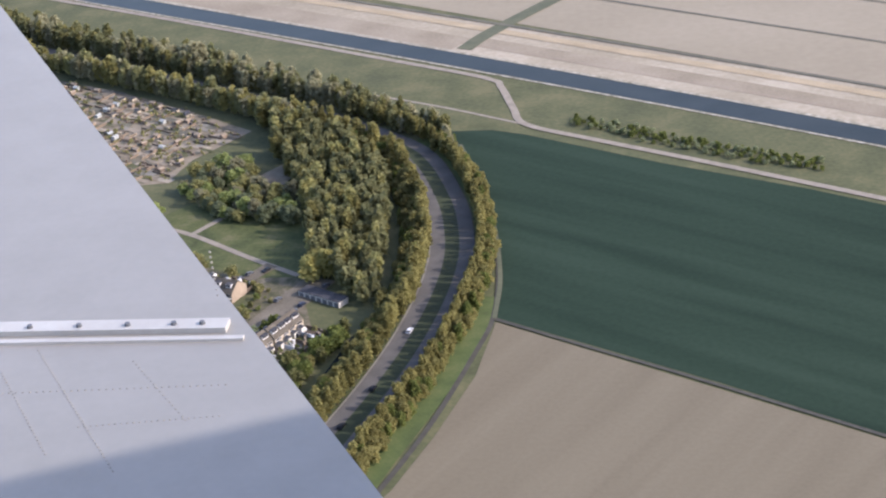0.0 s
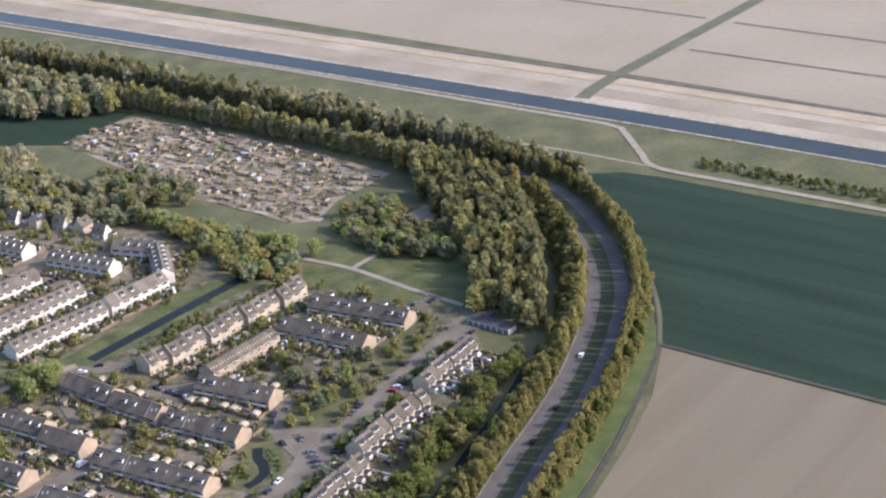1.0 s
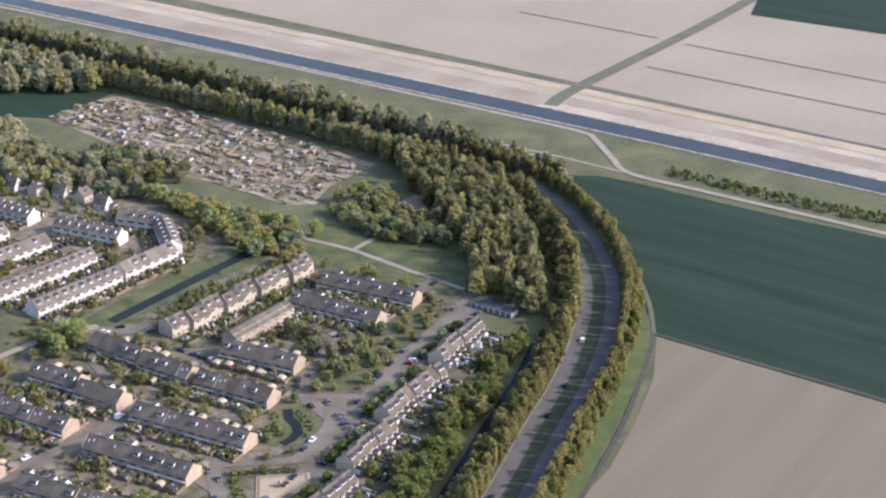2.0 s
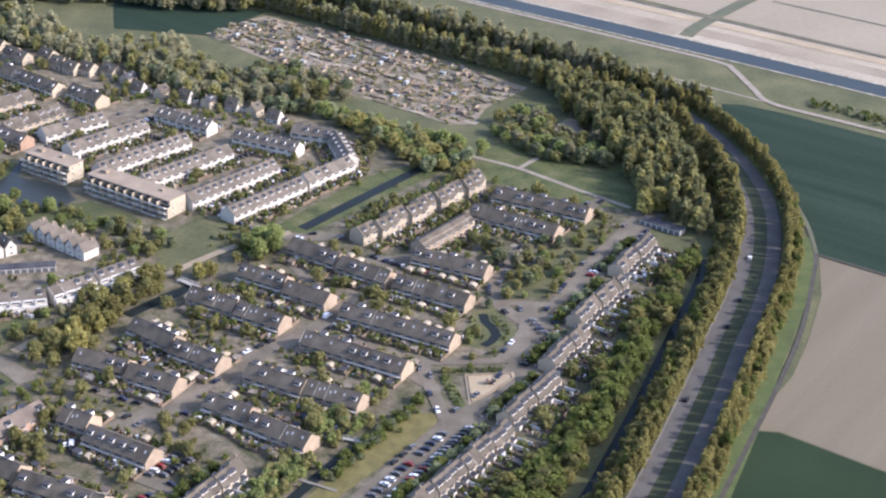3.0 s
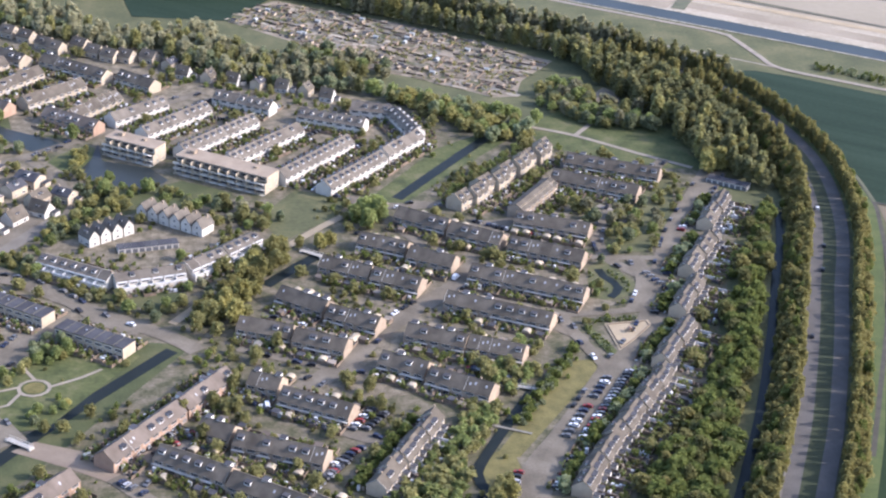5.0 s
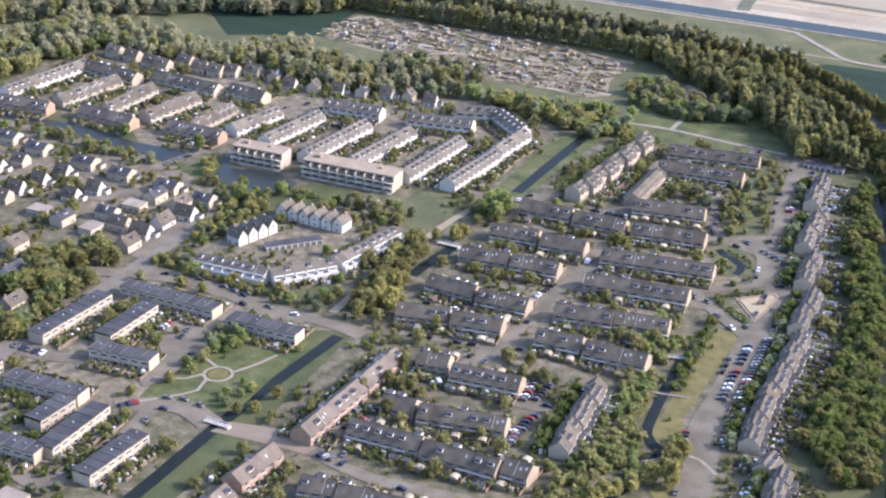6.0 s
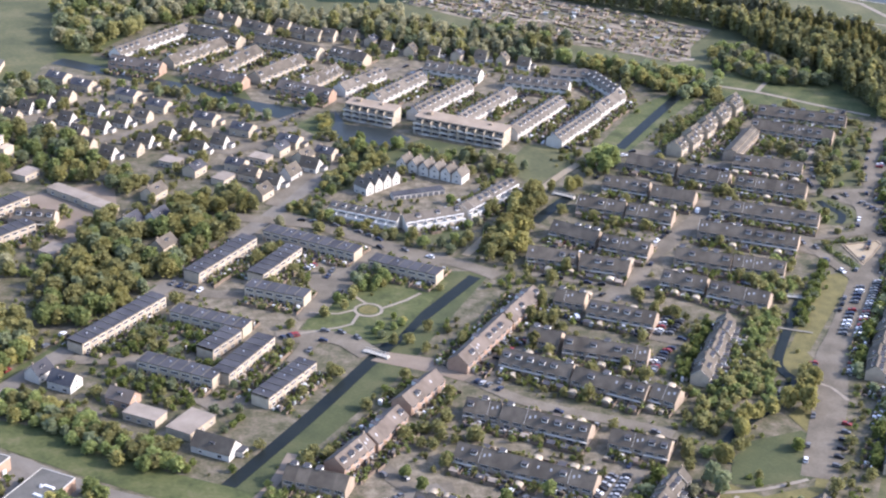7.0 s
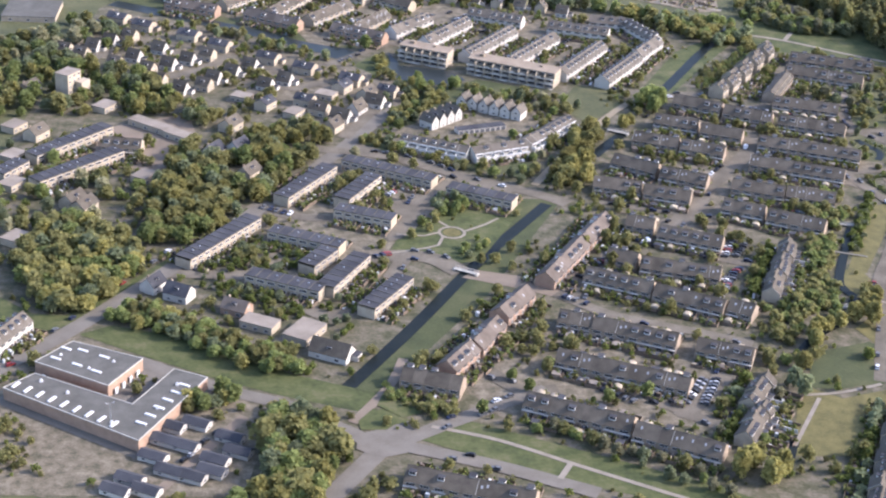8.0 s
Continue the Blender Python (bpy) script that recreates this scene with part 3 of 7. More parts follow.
# ---- other buildings and things ----
HOUSES = []          # middle and reach of every building, to keep trees off them
VILLAS = {
    # wall, roof, eave, ridge, words
    "gable": ("whitewall", "brownroof", 3.4, 8.0, "detached white house with a steep dark gable roof"),
    "dark": ("palebrick", "brownroof", 4.4, 8.0, "detached brick house with a dark pitched roof"),
    "cream": ("palebrick", "felt", 4.8, 7.2, "detached cream house with a dark low roof"),
    "saw": ("whitewall", "greyroof", 5.0, 8.6, "white gabled house in a saw-toothed row"),
    "orange": ("orangebrick", "redroof", 3.6, 7.0, "orange brick house with a brown roof among trees"),
    "bluewhite": ("whitewall", "felt", 4.2, 8.0, "white villa with a dark blue-grey roof in the trees"),
    "cabin": ("whitewall", "felt", 2.5, 4.0, "small white cabin with a low grey roof"),
}


VILLARNG = random.Random(31)


def villa(x, y, style, turn, w, d):
    if style == "gable" and VILLARNG.random() < 0.15:
        style = "dark"
    HOUSES.append((x, y, max(w, d) * 0.7))
    if style in ("flat", "tower"):
        h = 3.6 if style == "flat" else 15.0

        def build():
            g = Geo().box(-w / 2, w / 2, -d / 2, d / 2, 0, h)
            if style == "tower":
                g.box(w / 2 - 6, w / 2 + 2, -d / 2 - 5, -d / 2, 0, h - 5)
            body = part("flat_building" if style == "flat" else "tower_block", g, "palebrick")
            tagged(body, ("wide grey hall with a flat felt roof" if w > 30 else "low beige building with a flat pale roof") if style == "flat" else "tall beige stepped flats with flat roofs", "building", "detached buildings")
            part("roof", Geo().box(-w / 2 - 0.2, w / 2 + 0.2, -d / 2 - 0.2, d / 2 + 0.2, h, h + 0.3), "greyfelt" if w > 30 else "palefelt", body)
            for s in range(1 if style == "flat" else 5):
                for k in range(3):
                    window(body, -w / 2 + w * (k + 0.5) / 3, -d / 2, 1.5 + 3 * s, 2.0, 1.4)
            return body
        return put((style, w, d), build, at(x, y, 0, turn))
    wall, roof, eave, ridge, words = VILLAS[style]

    def build():
        h, x0, x1 = d / 2, -w / 2, w / 2
        g = Geo()
        g.face([(x0, -h, 0), (x1, -h, 0), (x1, -h, eave), (x0, -h, eave)])
        g.face([(x1, h, 0), (x0, h, 0), (x0, h, eave), (x1, h, eave)])
        g.face([(x1, -h, 0), (x1, h, 0), (x1, h, eave), (x1, 0, ridge - 0.12), (x1, -h, eave)])
        g.face([(x0, h, 0), (x0, -h, 0), (x0, -h, eave), (x0, 0, ridge - 0.12), (x0, h, eave)])
        body = part("detached_house" if style != "cabin" else "cabin", g, wall)
        tagged(body, words, "house" if style != "cabin" else "cabin", "detached houses" if style != "cabin" else "cabins")
        k, o = (ridge - eave) / h, 0.4
        g = Geo()
        for s in (-1, 1):
            ring = lambda q: [(q, s * (h + o), eave - k * o), (q, 0, ridge), (q, 0, ridge + 0.18), (q, s * (h + o), eave - k * o + 0.18)][::s]
            g.solid(ring(x0 - 0.3), ring(x1 + 0.3))
        part("roof", g, roof, body)
        if style != "cabin":
            part("chimney", Geo().box(x0 + 1.6, x0 + 2.3, 0.3, 1.0, ridge - 1.2, ridge + 0.8), "brick", body)
            window(body, x1 * 0.5, -h, 1.5, 2.2, 1.5)
            part("dormer", dormer_geo(2.2, -h * 0.62, -0.3, eave + 0.9, eave + 2.5), "whitepaint felt glass", body, "white dormer")
        window(body, x0 * 0.5, -h, 1.4, 1.6, 1.2)
        for z in (1.5, 4.6) if ridge > 6 else (1.4,):
            wnd = window(body, 0, 0, z, 1.5, 1.3)
            wnd.matrix_basis = at(x1, 0, z, 90)
        part("annex", Geo().box(x1, x1 + 3, 0.3, h, 0, 2.6).box(x1 - 0.02, x1 + 3.15, 0.15, h + 0.15, 2.6, 2.8, 1), wall + " felt", body, "low flat-roofed annex") if style in ("gable", "cream") else None
        return body
    return put((style, w, d), build, at(x, y, 0, turn))


def gable_row(a, b, n):
    """Houses side by side, each with its gable to the street."""
    a, b = Vector(a), Vector(b)
    d = b - a
    turn = math.degrees(math.atan2(d.y, d.x)) - 90
    for i in range(n):
        q = a.lerp(b, (i + 0.5) / n)
        villa(q.x, q.y, "saw", turn, 9.5, round(d.length / n - 0.85, 2))


def apartment_block(x, y, turn, w, d):
    """Three storeys, the topmost set back behind a terrace, with white-fronted galleries along the front."""
    HOUSES.append((x, y, w * 0.5))
    f = -d / 2
    g = Geo().box(-w / 2, w / 2, f + 1.7, d / 2, 0, 6.3).box(-w / 2, w / 2, f + 3.6, d / 2, 6.3, 9.4)
    body = part("apartment_block", g, "palebrick")
    tagged(body, "three-storey beige apartment block with white galleries and flat roof", "apartments", "apartment blocks")
    part("roof", Geo().box(-w / 2 - 0.3, w / 2 + 0.3, f + 2.9, d / 2 + 0.3, 9.4, 9.75).box(-w / 2 + 5, -w / 2 + 8, 1, 4, 9.75, 11.4).box(w / 2 - 12, w / 2 - 10, 2, 4, 9.75, 10.8), "warmfelt", body, "flat pale roof with a lift housing")
    bays = int(w / 5.2)
    step = w / bays
    for s in range(3):
        z = 3.15 * s
        back = f + (3.6 if s == 2 else 1.7)
        part("balcony", Geo().box(-w / 2, w / 2, f - 0.1, back - 0.01, z - 0.22, z) if s else Geo().box(-w / 2, w / 2, f - 0.1, back - 0.01, -0.05, 0.12), "concrete", body, "pale gallery floor")
        for k in range(bays):
            px = -w / 2 + step * (k + 0.5)
            part("parapet", Geo().box(px - step * 0.46, px + step * (0.1 if k % 3 == s % 3 else 0.3), f - 0.1, f + 0.02, z + 0.13, z + 1.05), "whitewall" if (k + s) % 3 else "palebrick", body, "pale balcony front")
            window(body, px, back, z + 1.65, round(step * 0.72, 2), 1.9, bars=2)
            if k:
                part("screen", Geo().box(px - step / 2 - 0.08, px - step / 2 + 0.08, f + 0.1, back - 0.01, z + 0.13, z + 2.6), "palebrick", body, "beige screen between two balconies")
        for k in range(2):
            wnd = window(body, 0, 0, z + 1.6, 1.3, 1.4)
            wnd.matrix_basis = at(w / 2, f + 6 + k * (d - 9), z + 1.6, 90)
    body.matrix_basis = at(x, y, 0, turn)


CARS = []


def car(x, y, turn, colour=None, rng=random.Random(8), van=False):
    CARS.append((x, y))
    road = colour is not None
    colour = "carwhite" if van else colour
    colour = colour or rng.choice(("carwhite", "cargrey", "carblack", "carblack", "carblue", "carred", "carblack", "cargrey", "carsilver", "cargrey"))

    def build():
        g = Geo()
        l, w = (4.3, 1.75) if not van else (5.2, 2.0)
        side = [(-l / 2, 0.35), (-l / 2, 0.85), (-l / 2 + 0.15, 1.0), (l / 2 - 1.2, 1.02), (l / 2 - 0.1, 0.78), (l / 2, 0.55), (l / 2, 0.35)]
        g.solid([(a, -w / 2, b) for a, b in side], [(a, w / 2, b) for a, b in side])
        for sx in (-l / 2 + 0.8, l / 2 - 0.8):
            for sy in (-w / 2 + 0.1, w / 2 - 0.1):
                g.tube((sx, sy - 0.12, 0.33), (sx, sy + 0.12, 0.33), 0.33, 0.33, 6, 1)
        body = part("van" if van else "car", g, colour + " rubber")
        tagged(body, {"carwhite": "white", "cargrey": "grey", "carblack": "black", "carblue": "blue", "carred": "red", "carsilver": "silver"}[colour] + (" van parked on the paved street" if van else (" car driving on the dual carriageway" if road else " car parked on the paved street")), "van" if van else "car", "cars")
        t = 1.45 if not van else 2.2
        b = l / 2 - 1.25
        cab = [(-l / 2 + 0.1, 1.0), (-l / 2 + 0.5, t), (b - 0.75, t), (b, 1.0)]
        part("cabin", Geo().solid([(p, -w / 2 + 0.08, q) for p, q in cab], [(p, w / 2 - 0.08, q) for p, q in cab]).box(-l / 2 + 0.45, b - 0.7, -w / 2 + 0.12, w / 2 - 0.12, t, t + 0.05, 1), ("glass " if not van else colour + " ") + colour, body, "dark glazed cabin under a painted roof" if not van else "")
        return body
    return put(("car", colour, van, road), build, at(x, y, 0.45, turn))


CARRNG = random.Random(15)


def parked(a, b, n, across=True):
    a, b = Vector(a), Vector(b)
    t = math.degrees(math.atan2(b.y - a.y, b.x - a.x)) + (90 if across else 0)
    for i in range(n):
        if CARRNG.random() < 0.12:
            continue
        q = a.lerp(b, (i + 0.5) / n)
        car(q.x + CARRNG.uniform(-0.3, 0.3), q.y + CARRNG.uniform(-0.3, 0.3), t + CARRNG.uniform(-4, 4), rng=CARRNG)


def shed(x, y, turn, kind=0):
    def build():
        if kind == 1:      # barrel-roofed
            g = Geo().box(-1.7, 1.7, -1.4, 1.4, 0, 2.0)
            body = part("garden_shed", g, "timber")
            tagged(body, "small garden shed with a pale rounded roof", "shed", "sheds in back gardens")
            pts = [(2.0 * math.cos(a), 2.0 + 1.1 * math.sin(a)) for a in [math.pi * k / 6 for k in range(7)]]
            part("roof", Geo().solid([(p, -1.6, q) for p, q in pts][::-1], [(p, 1.6, q) for p, q in pts][::-1]), "lightroof", body, "rounded pale roof")
        else:
            body = part("garden_shed", Geo().box(-1.6, 1.6, -1.3, 1.3, 0, 2.2), "timber")
            tagged(body, "small wooden garden shed with a flat roof", "shed", "sheds in back gardens")
            part("roof", Geo().solid([(-1.8, -1.5, 2.2), (1.8, -1.5, 2.2), (1.8, 1.5, 2.4), (-1.8, 1.5, 2.4)], [(-1.8, -1.5, 2.32), (1.8, -1.5, 2.32), (1.8, 1.5, 2.52), (-1.8, 1.5, 2.52)]), ("felt", "felt", "palefelt", "redroof")[kind], body)
        return body
    return put(("shed", kind), build, at(x, y, 0, turn))


def street_lamp(x, y, turn, h=9.0):
    def build():
        pole = part("street_lamp", Geo().tube((0, 0, 0), (0, 0, h), 0.14, 0.08), "metal")
        tagged(pole, "grey metal street lamp with two arms", "street lamp", "street lamps")
        for s in (-1, 1):
            part("arm", Geo().tube((0, 0, h - 0.1), (1.6 * s, 0, h + 0.25), 0.06, 0.05, 5), "metal", pole)
            part("lamp_head", Geo().box(1.5 * s - 0.35, 1.5 * s + 0.35, -0.13, 0.13, h + 0.18, h + 0.36), "metal", pole, "pale lamp head")
        return pole
    return put("street_lamp", build, at(x, y, 0, turn))


def near_house(x, y, margin=0.0):
    for hx, hy, r in HOUSES:
        if (x - hx) ** 2 + (y - hy) ** 2 < (r + margin) ** 2:
            return True
    return False


def near_row(x, y, reach):
    for a, b, *_ in ROWS:
        d = b - a
        t = max(0.0, min(1.0, ((x - a.x) * d.x + (y - a.y) * d.y) / d.length_squared))
        if (x - a.x - d.x * t) ** 2 + (y - a.y - d.y * t) ** 2 < reach * reach:
            return True
    return False


def near_strip(x, y, margin=1.0):
    for line, half in STRIPS:
        r = (half + margin) ** 2
        for q in line:
            if (q.x - x) ** 2 + (q.y - y) ** 2 < r:
                return True
    return False


def near_line(q, line, reach):
    return any((p.x - q.x) ** 2 + (p.y - q.y) ** 2 < reach * reach for p in line)


GROVERNG = random.Random(17)


def grove(kind, pts, size=1.0):
    for x, y in pts:
        tree(kind, x, y, size, GROVERNG)


def thicket(name, ring, mix, space, seed, sizes):
    mixes = {"green": [("oak", "leaf_green"), ("olive", "leaf_olive"), ("oak", "leaf_olive")],
             "lush": [("oak", "leaf_green"), ("olive", "leaf_olive"), ("willow", "leaf_yellow"), ("dark", "leaf_dark"), ("olive", "leaf_green")],
             "fresh": [("oak", "leaf_green"), ("olive", "leaf_yellow"), ("olive", "leaf_olive"), ("oak", "leaf_olive"), ("willow", "leaf_yellow"), ("dark", "leaf_dark")],
             "mixed": [("olive", "leaf_olive"), ("olive", "leaf_wood"), ("dark", "leaf_dark"), ("oak", "leaf_green")],
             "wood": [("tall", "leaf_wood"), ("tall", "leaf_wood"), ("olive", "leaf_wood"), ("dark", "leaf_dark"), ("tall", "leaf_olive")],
             "road": [("slender", "leaf_belt"), ("slender", "leaf_brown"), ("slender", "leaf_belt"), ("slender", "leaf_olive"), ("slender", "leaf_belt")],
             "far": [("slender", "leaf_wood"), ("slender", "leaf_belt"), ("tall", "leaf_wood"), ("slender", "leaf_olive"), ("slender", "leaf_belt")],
             "bank": [("olive", "leaf_bank"), ("oak", "leaf_bank"), ("olive", "leaf_brown"), ("olive", "leaf_bank"), ("oak", "leaf_bank"), ("olive", "leaf_shade")],
             "brown_bush": [("olive", "leaf_brown"), ("olive", "leaf_olive"), ("willow", "leaf_yellow"), ("oak", "leaf_brown")],
             "bush": [("small", "leaf_olive"), ("small", "leaf_green")],
             "hedge": [("small", "leaf_bank"), ("small", "leaf_dark"), ("small", "leaf_bank")]}
    words = {"fresh": "wood of fresh yellow-green spring trees", "green": "thicket of fresh green trees", "lush": "wood of green and yellow-green trees", "mixed": "wood of mixed green and olive trees", "wood": "dense wood of olive trees, haze painted into the leaves", "road": "wood of slender olive trees beside the road", "far": "belt of slender olive trees, haze painted into some leaves", "bank": "dense bank of olive and dark green trees", "brown_bush": "clump of brownish and olive spring trees", "bush": "low green bushes and scrub", "hedge": "dense dark green hedge of shrubs"}[mix]
    pts = [p for p in scatter(ring, space, random.Random(seed)) if not near_house(*p, 1.5) and not near_row(*p, 20.0 if mix == "bank" else 7.0) and not near_strip(*p, 0.5)]
    if pts:
        woods(name, pts, mixes[mix], words, seed, sizes, leaves=0.46 if mix == "bank" else 0.42 if mix == "wood" else 0.52)

# ---- the land ----
sheet("ground", [[(-9000, -6000, 0), (9000, -6000, 0), (9000, 12000, 0), (-9000, 12000, 0)]], "grass", "wide green and brown meadow ground to the horizon", "ground")
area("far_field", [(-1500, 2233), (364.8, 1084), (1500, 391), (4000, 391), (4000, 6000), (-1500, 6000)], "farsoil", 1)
area("town_ground", [(30, 480), (100, 590), (165, 800), (150, 850), (70, 905), (0, 940), (-30, 960), (-120, 1000), (-290, 1080), (-360, 960), (-420, 640), (-420, 420), (-250, 330), (-40, 330)], "urban", 1)
# fields, water, roads
area('green_field', [(239.5, 811.4), (238.7, 848.2), (230.3, 904.4), (215.7, 961.3), (199.6, 1011.0), (221, 1010.5), (239.4, 1002.5), (307.5, 961.5), (374.6, 926.5), (511.8, 842), (457.6, 672.8), (327.2, 757.8)], mat='crop', lift=1)
area('bare_field', [(240.4, 807.1), (326.6, 753.2), (457, 671), (352.8, 552.2), (238.1, 616.6), (203, 639.8), (189.5, 639.9), (213.5, 686.2), (225, 721.5), (236, 764.1)], 'soil', 1)
area('crop_field', [(189.5, 639.1), (202.9, 639), (237.9, 615.8), (351.9, 549.6), (294.8, 485.2), (148.3, 508)], mat='darkcrop', lift=1)
CANAL = [(-437.7, 1477), (-203.4, 1346.5), (-20.6, 1242.4), (182.3, 1125.8), (357.8, 1021.8), (553.5, 901.6)]
strip('wide_canal', CANAL, 19, 'water', 2, -5.0)
strip('canal_path', [(-423.7, 1445.2), (-215, 1328.8), (-15.7, 1218), (141.5, 1125.6), (210.1, 1084.8), (220, 1070.9), (229.7, 1038.1), (238.3, 1015.4), (276.9, 991), (349.2, 948.1), (531.6, 836.7)], width=4, mat='gravel', lift=4)
strip('meadow_path', [(150.5, 1065.6), (192.2, 1043.6), (238.3, 1015.4)], width=2, mat='gravel', lift=3)
strip('dike', CANAL, 49, 'sand', 1, 28.5)
strip('mud_flat', CANAL[3:], 14, 'mud', 2, 24.5)
strip('mud_flat', CANAL[:4], 20, 'mud', 2, 18)
strip('dike_path', CANAL, 7, 'palesand', 3, 44)
strip('reed_fringe', CANAL, 1.8, 'fringe', 3, -14.8)
strip('reed_fringe', CANAL, 2.2, 'fringe', 3, 5.2)
strip('ditch', CANAL, 3.2, 'ditch', 5, 54.2)
strip('cross_ditch', [(193.9, 1131.4), (214.5, 1170.7), (311.6, 1321.5), (377.9, 1435.6)], width=10, mat='ditchgrass', lift=4)
strip('far_ditch', [(290.2, 1267.0), (480, 1151)], width=2.5, mat='ditch', lift=3)
strip('far_ditch', [(260.0, 1214.5), (470, 1087.5)], width=2.5, mat='ditch', lift=3)
strip('far_ditch', [(172.6, 1340.7), (271.9, 1280.3)], width=2.5, mat='ditch', lift=3)
ROAD = [(92, 440), (117, 508), (133.4, 552.4), (144.6, 583), (158, 625), (172, 672), (183.5, 714), (195.5, 754), (204.4, 792.6), (210, 832.6), (211.2, 867.7), (207.4, 899.4), (201, 927), (186.4, 967.5), (170, 992), (132, 1025), (97, 1049), (33, 1089), (-61, 1146), (-200, 1230)]
strip('edge_track', [(165, 560), (187, 622), (206, 676), (222, 727), (234.5, 783), (239, 812), (237.5, 854), (230.5, 898), (216, 950), (204, 985)], width=2.2, mat='furrow', lift=3)
strip('park_path', [(62.5, 911.4), (89.5, 897.6), (121.3, 873.2), (148.8, 853.4)], width=3, mat='gravel', lift=3)
strip('park_path', [(89.5, 897.6), (102.8, 918.8)], width=3, mat='gravel', lift=3)
area('allotment', [(-116, 1087), (-106, 1113), (-84.5, 1132), (-56, 1116), (-30, 1104), (5, 1084), (49, 1054), (92, 1021.5), (68, 985), (62, 958), (48, 956.5), (3, 987), (-30, 1003), (-74, 1050)], mat='bare', lift=1)
area('park', [(63.7, 912.7), (102.2, 955.8), (123.9, 946.8), (154.3, 896.5), (149.9, 856.3), (118.2, 876.5)], mat='lawn', lift=1)
# inner waters
strip('canal', [(-252.0, 455.0), (-210.2, 516.6), (-168.8, 581.9), (-123.1, 645.6)], width=6.5, mat='darkwater', lift=2)
strip('canal', [(-83.9, 707.9), (-69, 728.1), (-56.8, 742.2)], width=6.5, mat='darkwater', lift=2)
strip('canal', [(-17.1, 808), (7.5, 846.6), (31.9, 883.9), (57.7, 921.3)], width=6.5, mat='darkwater', lift=2)
area('pond', [(-178.5, 876.7), (-173.9, 853), (-159.1, 847.6), (-148.7, 844.7), (-136.9, 828.3), (-141.4, 819.8), (-152.5, 817.3), (-166.1, 820.3), (-178, 828.5), (-184.3, 839.9), (-179.8, 855.3)], mat='water', lift=2)
area('pond', [(-242.4, 902), (-227.3, 894), (-207.2, 883.1), (-199.9, 877.9), (-209.9, 862), (-216.3, 867), (-223.2, 882), (-236, 892)], mat='water', lift=2)
# rows
terrace((-17.9, 781.4), (7.1, 766.0), 'brown')
terrace((7.7, 763.9), (32.7, 749.6), 'brown')
terrace((42.2, 777.4), (78.1, 762.7), 'brown')
terrace((-37.8, 750.9), (-14.7, 739.6), 'brown')
terrace((-14.3, 735.7), (7.1, 724.7), 'brown')
terrace((35.9, 747.6), (70.8, 731.0), 'brown')
terrace((-56.9, 724.8), (-33.5, 713.4), 'brown')
terrace((-32.8, 712.2), (-10.5, 701.0), 'brown')
terrace((14.0, 717.0), (66.1, 693.3), 'brown')
terrace((-76.1, 693.0), (-54.6, 677.7), 'brown')
terrace((-54.2, 674.8), (-31.5, 662.1), 'brown')
terrace((0.4, 688.9), (47.2, 667.0), 'brown')
terrace((-94.3, 662.8), (-70.1, 654.3), 'brown')
terrace((-69.4, 652.1), (-46.5, 642.1), 'brown')
terrace((-19.6, 657.6), (6.5, 646.3), 'brown')
terrace((7.3, 646.9), (31.1, 636.9), 'brown')
terrace((-32.0, 632.4), (-12.4, 621.8), 'brown')
terrace((-12.0, 618.7), (14.0, 603.8), 'brown')
terrace((-88.0, 614.8), (-74.8, 608.7), 'brown')
terrace((-74.5, 601.9), (-45.5, 587.0), 'brown')
terrace((-106.6, 577.6), (-93.2, 570.1), 'brown')
terrace((-92.4, 567.4), (-56.6, 553.0), 'brown')
terrace((-121.9, 557.3), (-93.2, 540.1), 'brown')
terrace((-92.9, 538.4), (-64.1, 520.0), 'brown')
terrace((-61.5, 522.1), (-51.5, 514.9), 'brown')
terrace((-143.9, 515.3), (-129.5, 509.2), 'brown')
terrace((-129.3, 508.1), (-95.0, 489.4), 'brown')
terrace((-87.4, 485.9), (-64.7, 474.5), 'brown')
terrace((-152.0, 479.5), (-99.9, 451.2), 'brown')
terrace((-172.5, 444.6), (-132.1, 421.4), 'brown')
terrace((-132.2, 418.4), (-100.4, 398.8), 'brown')
terrace((-143.3, 551.4), (-117.4, 590.0), 'orange')
terrace((-116.7, 591.1), (-98.8, 617.9), 'orange')
terrace((-171.4, 517.3), (-154.5, 539.6), 'orange')
terrace((-187.9, 488.5), (-173.6, 510.5), 'orange')
terrace((-202.6, 470.7), (-189.1, 488.6), 'orange')
terrace((-221.3, 468.0), (-197.2, 457.2), 'brown')
terrace((13.7, 793.1), (70.6, 870.9), 'step', stagger=2.5)
terrace((42.7, 786.0), (65.1, 821.4), 'fin')
terrace((78.4, 854.3), (126.8, 833.8), 'brown')
terrace((67.9, 831.6), (111.2, 810.2), 'brown')
terrace((138.4, 772.7), (156.7, 808.1), 'zig')
terrace((118.2, 719.1), (140.4, 760.4), 'zig')
terrace((106.2, 678.2), (122.6, 710.1), 'zig')
terrace((89.7, 631.3), (109.9, 666.7), 'zig')
terrace((53.0, 557.8), (91.0, 624.0), 'zig')
terrace((40.5, 531.0), (53.0, 556.5), 'zig')
terrace((41.0, 510.7), (48.1, 520.2), 'zig')
terrace((35.9, 481.2), (49.0, 508.7), 'zig')
terrace((22.5, 454.7), (35.0, 479.7), 'zig')
terrace((-38.8, 532.2), (-12.0, 584.7), 'zig')
terrace((154.2, 837), (174, 825), 'garage')
terrace((-155.1, 881.6), (-121.6, 921.7), 'white')
terrace((-132.7, 857.1), (-94.5, 904.4), 'white')
